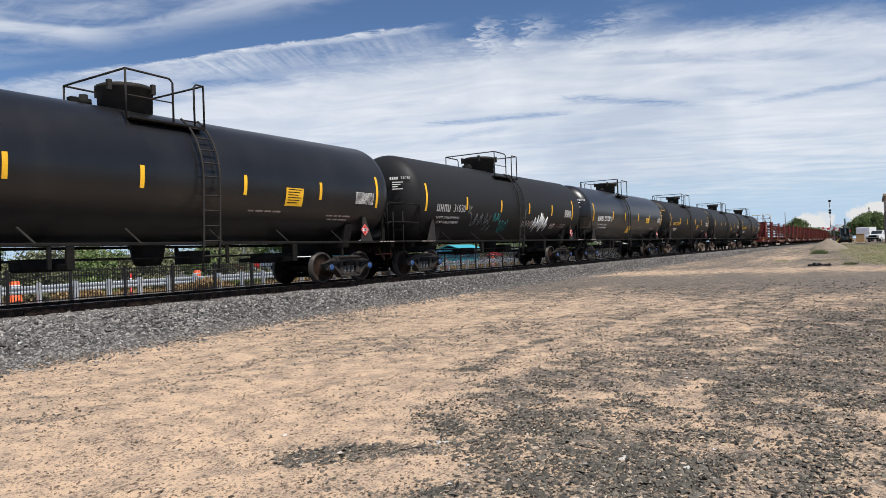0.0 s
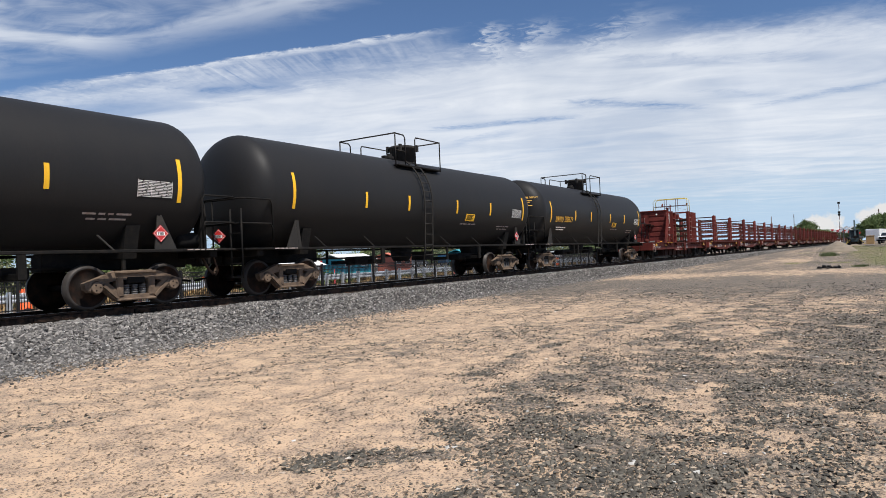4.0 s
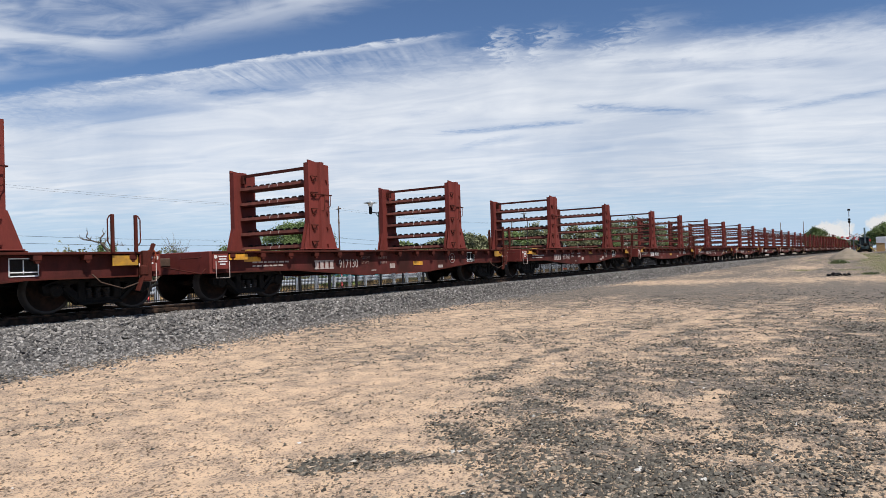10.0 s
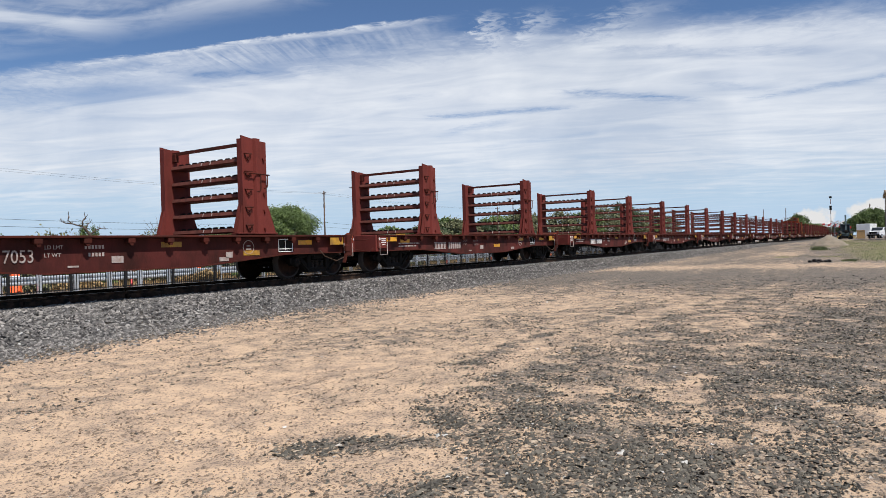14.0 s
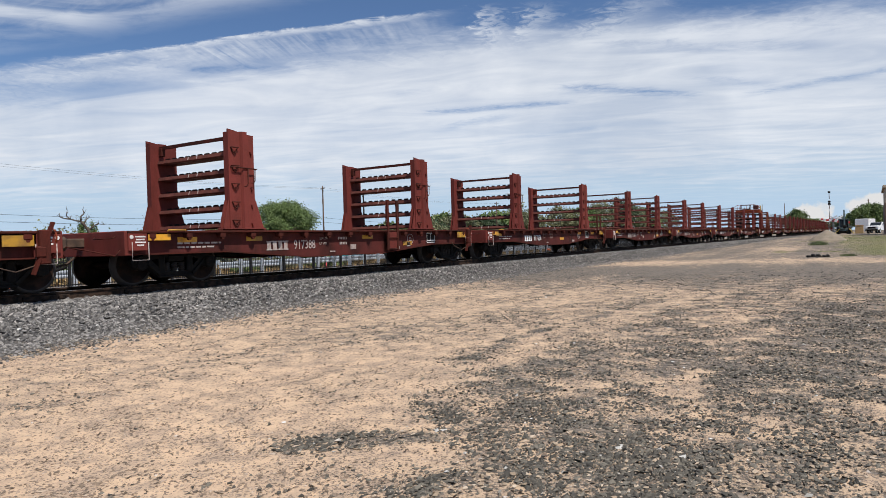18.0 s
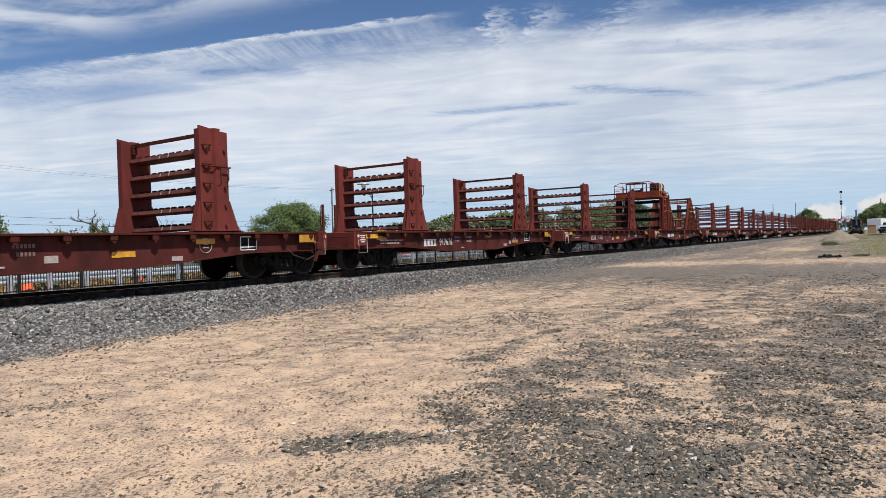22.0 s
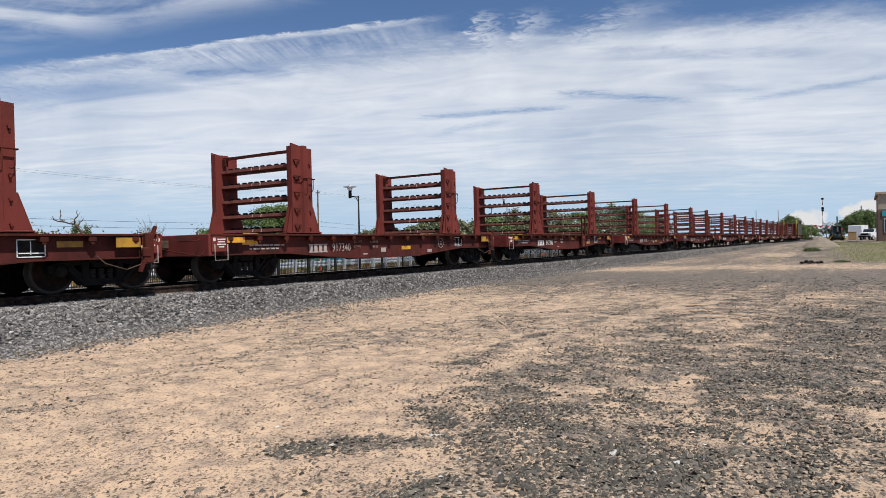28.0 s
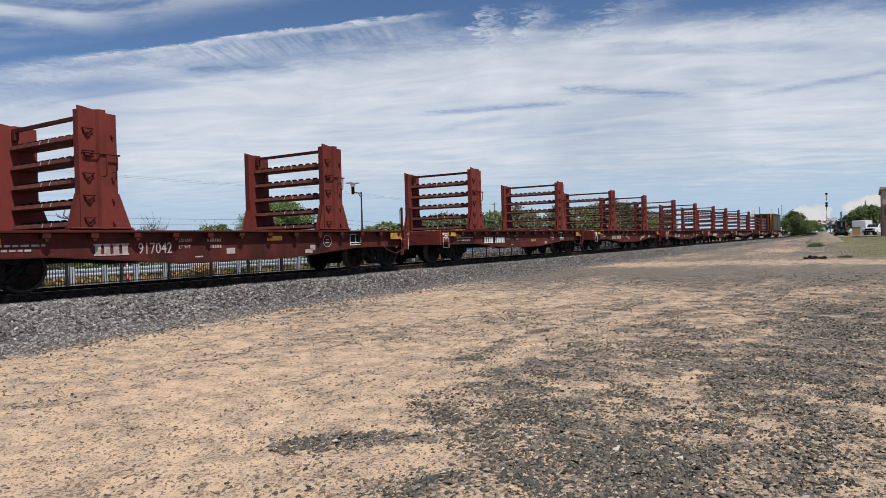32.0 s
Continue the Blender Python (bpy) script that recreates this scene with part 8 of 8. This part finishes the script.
PILE = material("heaped_dirt", (0.235, 0.19, 0.14), 0.95, 0, (0.15, 0.135, 0.10), 0.5, 1.5, 18, 0.6)
BACKHOE_DARK = material("dark_machine_paint", (0.040, 0.075, 0.085), 0.6, 0, (0.05, 0.05, 0.05), 0.5, 2, 40, 0.1)


def path_and_road():
    p = part("path", Shape().box(-60, 23.6, LOW - 0.08, 160, 27.9, LOW + 0.05), CONCRETE)
    tagged(p, "pale concrete path behind the railway", "path", kind="structure")
    r = part("road", Shape().box(-120, 36.8, LOW - 0.1, 320, 42.5, LOW + 0.012), ASPHALT)
    tagged(r, "grey asphalt road behind the fence", "road", kind="structure")
    lot = part("parking_lot", Shape().box(-20, 43.0, LOW - 0.1, 190, 76, LOW + 0.016), ASPHALT)
    tagged(lot, "asphalt car park over the road", "car park", kind="structure")
    k = part("kerb", Shape().box(-120, 42.5, LOW - 0.1, 320, 43.0, LOW + 0.13), CONCRETE)
    tagged(k, "concrete kerb along the road", "kerb", kind="structure")


def far_side():
    path_and_road()
    fence()
    guard_rail()
    for x, y in ((14.63, 30.95), (28.0, 36.3), (60.0, 32.2), (74.0, 32.2)):
        barrel((x, y, LOW))
    for x in (19.85, 34.0, 49.0):
        delineator((x, 30.75, LOW))
    bush((23.2, 29.6, LOW), 1.9, 0.75, DRY_GRASS, 71, "dry straw-coloured shrub by the fence")
    bush((41.0, 31.6, LOW), 2.2, 0.7, DRY_GRASS, 72, "low dry shrub by the guard rail")
    bush((15.5, 31.8, LOW), 1.8, 0.7, LEAF_OLIVE, 73, "low green shrub by the guard rail")
    rows = [(30, 44, CAR_GREY, "suv", "grey parked estate car"), (34, 45, CAR_WHITE, "sedan", "white parked saloon car"), (38.2, 44, CAR_RED, "sedan", "red parked saloon car"), (43, 45.5, CAR_WHITE, "van", "white panel van parked"),
            (48, 44.5, CAR_RED, "suv", "red parked estate car"), (53, 46, CAR_BLUE, "sedan", "dark blue parked saloon car"), (58, 45, CAR_WHITE, "suv", "white parked estate car"), (64, 46, CAR_GREY, "sedan", "grey parked saloon car"),
            (70, 45, CAR_BLUE, "van", "blue panel van parked"), (77, 46, CAR_WHITE, "sedan", "white parked saloon car"), (84, 45, CAR_RED, "sedan", "red parked saloon car"), (92, 46, CAR_GREY, "suv", "grey parked estate car"), (24, 45, CAR_BLUE, "sedan", "blue parked saloon car"), (102, 45, CAR_WHITE, "van", "white panel van parked")]
    rows = [r for r in rows if r[0] > 35]
    for i, (x, y, m, kind, label) in enumerate(rows):
        car((x * 1.50, y + 22.0, LOW + 0.016), (180, 172, 5, 90)[i % 4], m, kind, label)
    stall((66, 57.5, LOW), 6, 3, 2.0, TEAL, WHITE_WALL, "teal painted market stall with a white roof")
    stall((76, 57.5, LOW), 4, 3, 2.0, SALMON, SALMON, "salmon painted stall with a flat roof")
    stall((57, 57.8, LOW), 6, 2.5, 1.5, WHITE_WALL, WHITE_WALL, "white walled shed with a pale roof")
    stall((96, 57.5, LOW), 7, 3, 2.2, TEAL, TEAL, "blue-green painted shed in the car park")
    lamp_post((39.65, 32.0, LOW), 5.42)
    lamp_post((90.5, 45.0, LOW), 7.6)
    side = random.Random(77)
    for i in range(26):      # weeds along the verge
        x = 6 + i * 1.9 + side.random() * 1.2
        m, lab, hh = ((DRY_GRASS, "dry straw-coloured weeds along the verge", 0.55), (LEAF_OLIVE, "olive green weeds along the verge", 0.8), (DRY_GRASS, "dry straw-coloured weeds along the verge", 0.45), (LEAF, "green weeds along the verge", 0.7))[i % 4]
        bush((x, 32.2 + side.random() * 3.2, LOW), 2.6 + side.random(), hh * (0.8 + 0.5 * side.random()), m, 400 + i, lab)
    for i in range(11):      # rough hedge that closes the view beyond the road
        x = 13 + i * 2.7 + side.random()
        bush((x, 45.5 + side.random() * 3, LOW), 4.6, 2.9 + 0.8 * side.random(), (LEAF_OLIVE, LEAF_OLIVE, LEAF)[i % 3], 440 + i, ("pale olive shrub beyond the road", "pale olive shrub beyond the road", "green shrub beyond the road")[i % 3])
    # poles and wires
    power_pole((93.6, 85, LOW), 12.3, 60)
    power_pole((12, 78, LOW), 12.5, 60)
    power_pole((175, 92, LOW), 12.5, 60)
    for dz, dy in ((0.0, -1.0), (0.0, 1.0), (-5.4, 0.0), (-6.2, 0.1)):
        thin = 0.009 if dz == 0 else 0.018
        wire((12, 78 + dy, 11.9 + dz), (93.6, 85 + dy, 11.7 + dz), 0.9, thin)
        wire((93.6, 85 + dy, 11.7 + dz), (175, 92 + dy, 11.9 + dz), 0.9, thin)
        wire((-70, 71 + dy, 11.9 + dz), (12, 78 + dy, 11.9 + dz), 0.9, thin)
    # trees
    big = "round green tree in full leaf"
    tree((78.8, 80, LOW), 9.1, 13.2, LEAF, 101, big, 46000, 0.12, 0.35, low=0.10)
    tree((66.8, 81, LOW), 5.0, 6.2, LEAF, 102, "small green tree in leaf", 34000, 0.13, 0.2, low=0.10)
    tree((25.4, 62, LOW), 5.9, 5.4, LEAF, 103, "dense green tree in leaf", 9000, 0.10, 0.22, low=0.1)
    bush((35.6, 62, LOW), 1.7, 4.3, LEAF, 108, "tall green shrub under bare branches", 14000)
    tree((16.5, 62, LOW), 6.8, 6.5, LEAF, 104, "green tree at the roadside", 5000, 0.14, 0.22, low=0.1)
    crooked_tree((34.9, 60, LOW))
    tree((41.6, 60, LOW), 4.5, 3.4, LEAF, 106, "leafless small tree with bare twigs", 0, 0.2, 0.12, bare=True)
    tree((137, 108, LOW), 6.5, 5.0, LEAF, 107, "leafless tree with bare branches", 0, 0.2, 0.14, bare=True)
    rng = np.random.default_rng(9)
    tops = [(146, 6.6), (153, 7.4), (160, 8.2), (168, 8.6), (177, 10.2), (186, 10.8), (193, 11.6), (201, 10.0), (211, 9.6), (221, 13.0), (232, 15.4), (245, 14.0), (262, 15.4), (281, 16.0), (303, 18.5), (330, 22.0), (360, 20.0), (400, 19.0), (440, 18.0)]
    for i, (x, h) in enumerate(tops):
        m = (LEAF_OLIVE, LEAF, LEAF_OLIVE, LEAF_DARK)[i % 4]
        tree((x + rng.normal() * 1.5, 110 + rng.normal() * 4, LOW), h, 11 + h * 0.45, m, 120 + i, ("olive green tree in a distant row", "green tree in a distant row", "olive green tree in a distant row", "dark green tree in a distant row")[i % 4], 5600, 0.40, 0.3, low=0.04, group="row of distant trees")
    for i in range(34):
        x = 6 + i * 5.2 + rng.normal() * 1.2
        bush((x * 1.25, 79 + rng.normal() * 1.5, LOW), 9.5, (2.9 if i < 12 else 3.6) + 0.8 * rng.random(), (LEAF_OLIVE, LEAF, LEAF_DARK)[i % 3], 150 + i, ("olive shrub in a hedge behind the car park", "green shrub in a hedge behind the car park", "dark shrub in a hedge behind the car park")[i % 3], 2400)
    grass_blades("verge_grass", 0, 110, 30.9, 36.5, 26000, 0.24, DRY_GRASS, "dry yellow grass on the road verge", 31)


def grass_blades(name, x0, x1, y0, y1, n, h, mat, label, seed, keep=None):
    rng = np.random.default_rng(seed)
    x, y = x0 + (x1 - x0) * rng.random(n), y0 + (y1 - y0) * rng.random(n)
    if x1 - x0 < 10:
        x, y = (x0 + x1) / 2 + rng.normal(size=n) * (x1 - x0) / 5, (y0 + y1) / 2 + rng.normal(size=n) * (y1 - y0) / 5
    if keep is not None:
        k = rng.random(n) < keep(x, y)
        x, y = x[k], y[k]
    n = len(x)
    z = ground_height(x, y)
    a = rng.random(n) * 6.283
    hh = h * (0.4 + 0.8 * rng.random(n))
    w = hh * 0.10
    lx, ly = rng.normal(size=n) * 0.35 * hh, rng.normal(size=n) * 0.35 * hh
    dx, dy = np.cos(a) * w, np.sin(a) * w
    v = np.stack([np.stack([x - dx, y - dy, z], -1), np.stack([x + dx, y + dy, z], -1), np.stack([x + lx, y + ly, z + hh], -1)], 1).reshape(-1, 3)
    me = crown_mesh(name, v, np.arange(n * 3).reshape(-1, 3), mat)
    return tagged(new(name, me), label, "grass", kind="stuff")


far_side()


# ---- far end of the lot ----
def dirt_pile():
    n, m = 44, 26
    v, f = [], []
    for i in range(m):
        r = (i / (m - 1)) ** 0.9
        for k in range(n):
            a = k * 2 * math.pi / n
            x, y = r * 2.1 * math.cos(a), r * 1.75 * math.sin(a)
            bump = float(waves(np.array([x + 9]), np.array([y + 9]), 0.9, 61)[0]) - 0.5
            h = 1.08 * max(0.0, (1 - r ** 1.1)) + bump * 0.35 * (1 - r ** 3)
            v.append((x * (1 + bump * 0.25), y * (1 + bump * 0.25), h - 0.05 * (r > 0.99)))
    for i in range(m - 1):
        for k in range(n):
            f.append((i * n + k, (i + 1) * n + k, (i + 1) * n + (k + 1) % n, i * n + (k + 1) % n))
    s = Shape().add(v, f, True)
    ob = part("dirt_mound", s, PILE)
    ob.location = (76, 3.75, ground_at(76, 3.75))
    tagged(ob, "heap of loose grey-brown dirt on the lot", "dirt pile")


def ground_at(x, y):
    return float(ground_height(np.array([x]), np.array([y]))[0])


def backhoe(at, turn=0):
    ob = thing("backhoe", "dark backhoe loader with yellow striped stabilisers, parked", "backhoe", "", at, turn)
    part("chassis", Shape().box(-1.6, -0.55, 0.55, 1.8, 0.55, 1.05, 0.05), BACKHOE_DARK, ob)
    part("hood", Shape().box(0.4, -0.5, 1.05, 1.9, 0.5, 1.65, 0.08), YELLOW_PAINT, ob, "yellow engine hood")
    c = part("cab", Shape().box(-1.1, -0.7, 1.05, 0.4, 0.7, 1.2), BACKHOE_DARK, ob)
    part("cab_roof", Shape().box(-1.15, -0.75, 2.55, 0.5, 0.75, 2.68, 0.03), BACKHOE_DARK, c)
    for x in (-1.05, 0.32):
        for y in (-0.66, 0.66):
            part("cab_post", Shape().box(x - 0.05, y - 0.05, 1.2, x + 0.05, y + 0.05, 2.55), BACKHOE_DARK, c)
    part("cab_glass", Shape().box(-0.98, -0.62, 1.22, 0.26, 0.62, 2.53, 0.01), GLASS_DARK, c, "dark cab glass")
    for x, r, w in ((-1.0, 0.72, 0.24), (1.45, 0.50, 0.2)):
        for y in (-0.85, 0.85):
            t = part("wheel", Shape().lathe([(-w, r * 0.55), (-w, r), (w, r), (w, r * 0.55)], "y", (0, 0, 0), 20), RUBBER, ob, "", (x, y, r))
            part("rim", Shape().lathe([(-w - 0.01, r * 0.5), (w + 0.01, r * 0.5)], "y", (0, 0, 0), 14), YELLOW_PAINT, t)
    part("boom", Shape().bar((-1.7, 0, 0.9), (-2.3, 0, 2.6), 0.26, 0.3).bar((-2.3, 0, 2.6), (-1.7, 0, 4.2), 0.24, 0.30), BACKHOE_DARK, ob, "folded digging boom")
    part("dipper", Shape().bar((-1.7, 0, 4.2), (-2.5, 0, 1.6), 0.2, 0.26), BACKHOE_DARK, ob)
    part("digging_bucket", Shape().box(-2.85, -0.3, 1.1, -2.3, 0.3, 1.6, 0.1), DARK, ob)
    part("loader_bucket", Shape().box(2.4, -1.05, 0.1, 3.0, 1.05, 0.7, 0.12), DARK, ob)
    for y in (-0.75, 0.75):
        part("loader_arm", Shape().bar((0.2, y, 1.3), (2.5, y, 0.5), 0.14, 0.2), BACKHOE_DARK, ob)
        s = Shape().bar((-1.75, y, 0.9), (-1.95, y * 1.9, 0.12), 0.2, 0.12)
        st = part("stabiliser", s, YELLOW_PAINT, ob, "yellow and black striped stabiliser leg")
        part("stripe", Shape().bar((-1.80, y * 1.25, 0.70), (-1.84, y * 1.38, 0.58), 0.21, 0.13).bar((-1.88, y * 1.58, 0.40), (-1.91, y * 1.7, 0.28), 0.21, 0.13), RUBBER, st)


def pickup(at, turn):
    ob = thing("pickup_truck", "white pickup truck with dark grille facing the lot", "pickup truck", "", at, turn)
    side = [(-2.9, 0.42), (2.75, 0.55), (2.85, 0.8), (2.8, 1.2), (1.35, 1.32), (0.65, 1.92), (-0.9, 1.95), (-1.15, 1.35), (-2.9, 1.33)]
    part("body", Shape().slab([(z, x) for x, z in side][::-1], "y", -0.98, 0.98), CAR_WHITE, ob)
    part("grille", Shape().box(2.80, -0.62, 0.82, 2.90, 0.62, 1.16, 0.03), DARK, ob, "dark wide grille")
    part("bumper", Shape().box(2.75, -0.98, 0.48, 2.98, 0.98, 0.72, 0.05), DARK, ob)
    part("windscreen", Shape().bar((1.30, 0, 1.34), (0.70, 0, 1.88), 1.7, 0.05, (1, 0, 1)), GLASS_DARK, ob)
    for y in (-0.99, 0.99):
        part("side_window", Shape().slab([(1.38, -0.95), (1.38, 1.05), (1.84, 0.55), (1.86, -0.82)][::-1], "y", y - 0.008, y + 0.008), GLASS_DARK, ob)
        part("mirror", Shape().box(0.95, y * 1.0 - (0.0 if y > 0 else 0.25), 1.35, 1.05, y * 1.0 + (0.25 if y > 0 else 0.0), 1.58, 0.03), CAR_WHITE, ob)
        part("headlight", Shape().box(2.78, y * 0.82 - 0.15, 0.92, 2.89, y * 0.82 + 0.15, 1.14, 0.03), LIGHT_WHITE, ob)
    for x in (-1.85, 1.85):
        for y in (-0.88, 0.88):
            w = part("wheel", Shape().lathe([(-0.13, 0.24), (-0.13, 0.40), (0.13, 0.40), (0.13, 0.24)], "y", (0, 0, 0), 18), RUBBER, ob, "", (x, y, 0.40))
            part("rim", Shape().lathe([(-0.135, 0.23), (0.135, 0.23)], "y", (0, 0, 0), 12), STEEL, w)


def box_trailer(at, turn):
    ob = thing("cargo_trailer", "white box cargo trailer behind the pickup", "trailer", "", at, turn)
    part("box", Shape().box(-2.6, -1.15, 0.55, 2.6, 1.15, 2.75, 0.06), CAR_WHITE, ob)
    part("trim", Shape().box(-2.62, -1.17, 0.5, 2.62, 1.17, 0.62, 0.02), STEEL, ob)
    part("hitch", Shape().bar((2.6, 0, 0.6), (3.6, 0, 0.55), 0.15), DARK, ob)
    for x in (-0.5, 0.4):
        for y in (-1.05, 1.05):
            part("wheel", Shape().lathe([(-0.11, 0.2), (-0.11, 0.35), (0.11, 0.35), (0.11, 0.2)], "y", (0, 0, 0), 16), RUBBER, ob, "", (x, y, 0.35))


def banded_mast(at):
    ob = thing("signal_mast", "tall thin mast with red and white bands and dark lamps", "mast", "", at)
    h = 7.3
    for i in range(8):
        part("band", Shape().lathe([(i * h / 8, 0.06), ((i + 1) * h / 8 - 0.003, 0.055)], "z", (0, 0, 0), 10), (STEEL, FADED)[i % 2], ob)
    for z in (h - 2.0, h - 1.6, h + 0.1):
        part("lamp_head", Shape().box(-0.16, -0.2, z, 0.16, 0.2, z + 0.36, 0.04), DARK, ob)


def barricade(at, turn, w=3.6):
    ob = thing("crossing_barrier", "red and white striped crossing barrier on a stand", "barrier", "crossing barriers", at, turn)
    for i in range(9):
        part("stripe", Shape().box(-w / 2 + i * w / 9, -0.04, 2.0 + i * 0.09, -w / 2 + (i + 1) * w / 9 - 0.004, 0.04, 2.35 + i * 0.09), (SIGN_RED, LIGHT_WHITE)[i % 2], ob)
    part("stand", Shape().box(-0.08, -0.08, 0, 0.08, 0.08, 3.0, 0.02).box(-0.3, -0.2, 0, 0.3, 0.2, 0.6, 0.03), CAR_GREY, ob)
    part("cross_sign", Shape().bar((-0.7, -0.12, 2.7), (0.7, -0.12, 3.5), 0.04, 0.22).bar((-0.7, -0.17, 3.5), (0.7, -0.17, 2.7), 0.04, 0.22), LIGHT_WHITE, ob)


def far_building():
    ob = thing("town_building", "two-storey tan stucco building with dark windows", "building", "", (112, -9.5, 0.5))
    part("wall", Shape().box(-8, -7, 0, 8, 8.0, 6.3, 0.03), STUCCO, ob)
    part("base_wall", Shape().box(-8.05, -7.05, 0, 8.05, 8.05, 4.2, 0.02), BROWN_WALL, ob, "brown lower storey")
    part("cornice", Shape().box(-8.25, -7.25, 6.1, 8.25, 8.25, 6.45, 0.04), STUCCO, ob)
    for i in range(4):
        w = part("window", Shape().box(-8.12, 6.0 - i * 3.2, 1.2, -8.05, 7.4 - i * 3.2, 3.0), STEEL, ob)
        part("pane", Shape().box(-8.14, 6.1 - i * 3.2, 1.3, -8.125, 7.3 - i * 3.2, 2.9), GLASS_DARK, w)
    part("sign_board", Shape().box(-8.14, 5.0, 3.3, -8.06, 7.6, 4.0), TEAL, ob, "plain blue-green sign board")


def tyre_heap():
    me = Shape().lathe([(-0.11, 0.19), (-0.11, 0.30), (-0.08, 0.33), (0.08, 0.33), (0.11, 0.30), (0.11, 0.19)], "z", (0, 0, 0), 20)
    me.lathe([(-0.09, 0.185), (0.09, 0.185)][::-1], "z", (0, 0, 0), 20)
    mesh = me.mesh("old_tyre", RUBBER)
    rng = random.Random(2)
    for x, y, tilt, s in ((40.4, 2.85, 18, 0.34), (40.7, 2.66, 44, 0.34), (40.2, 2.5, 12, 0.34), (40.5, 2.32, 50, 0.30), (40.9, 2.45, 36, 0.32), (40.4, 2.12, 20, 0.34), (40.8, 1.98, 42, 0.28)):
        ob = new("old_tyre", mesh)
        ob.matrix_basis = pose(x, y, ground_at(x, y) + 0.33 * s * math.sin(radians(tilt)) + 0.10 * s * math.cos(radians(tilt)) - 0.01, tilt, 0, rng.random() * 90) @ Matrix.Scale(s, 4)
        tagged(ob, "old black tyre lying flat on the dirt", "tyre", "dumped tyres")


def end_of_lot():
    dirt_pile()
    backhoe((140, 4.3, ground_at(140, 4.3)), 6)
    pickup((141, -0.9, ground_at(141, 0)), 160)
    box_trailer((154, 1.1, ground_at(154, 1.1)), 168)
    banded_mast((140, 6.4, ground_at(140, 6.4)))
    barricade((150, 6.3, ground_at(150, 6)), 82, 4.2)
    barricade((153, 5.4, ground_at(153, 5)), 100, 3.6)
    b = thing("site_crate", "tan wooden site crate beside the trailer", "crate", "", (148, 2.0, ground_at(148, 2.0)))
    part("crate_body", Shape().box(-0.6, -0.65, 0, 0.6, 0.65, 1.45, 0.03), STRAW, b)
    part("lid", Shape().box(-0.65, -0.7, 1.45, 0.65, 0.7, 1.55, 0.02), STRAW, b)
    far_building()
    tyre_heap()
    tree((164, 0.4, 0.5), 6.6, 8.5, LEAF, 201, "green tree behind the trailer", 20000, 0.15, 0.25, low=0.04)
    tree((168, -4.5, 0.5), 5.6, 6.0, LEAF_DARK, 202, "dark green tree behind the trailer", 5000, 0.17, 0.25, low=0.12)
    tree((252, 21.0, -0.9), 10.0, 9.5, LEAF, 203, "green tree beyond the crossing", 16000, 0.19, 0.25, low=0.02)
    tree((376, 24.5, -1.0), 9.0, 16.0, LEAF, 204, "green tree beyond the crossing", 9000, 0.26, 0.25, low=0.02)
    tree((250, 8, 0.5), 5.4, 8.0, LEAF_DARK, 205, "dark green tree beyond the crossing", 5000, 0.20, 0.25, low=0.08)
    power_pole((298, 29, 0.4), 12.0, 8, False)
    power_pole((298, 37, 0.4), 12.0, 8, False)
    power_pole((190, 3.2, 0.4), 6.0, 8, False)
    power_pole((240, 0.8, 0.4), 10.0, 8, False)
    grass_blades("lot_grass", 36, 100, -8, 6, 60000, 0.07, GRASS, "patchy green grass on the dirt lot", 33, lambda x, y: np.clip(green_at(x, y) * 1.2, 0, 1))
    grass_blades("weed_tufts", 63.3, 65.6, 3.2, 4.4, 1500, 0.26, GRASS, "tuft of green weeds on the dirt", 34)
    grass_blades("weed_tufts", 41.8, 43.2, 0.7, 1.5, 1100, 0.10, GRASS, "tuft of green weeds on the dirt", 35)


end_of_lot()

motions()
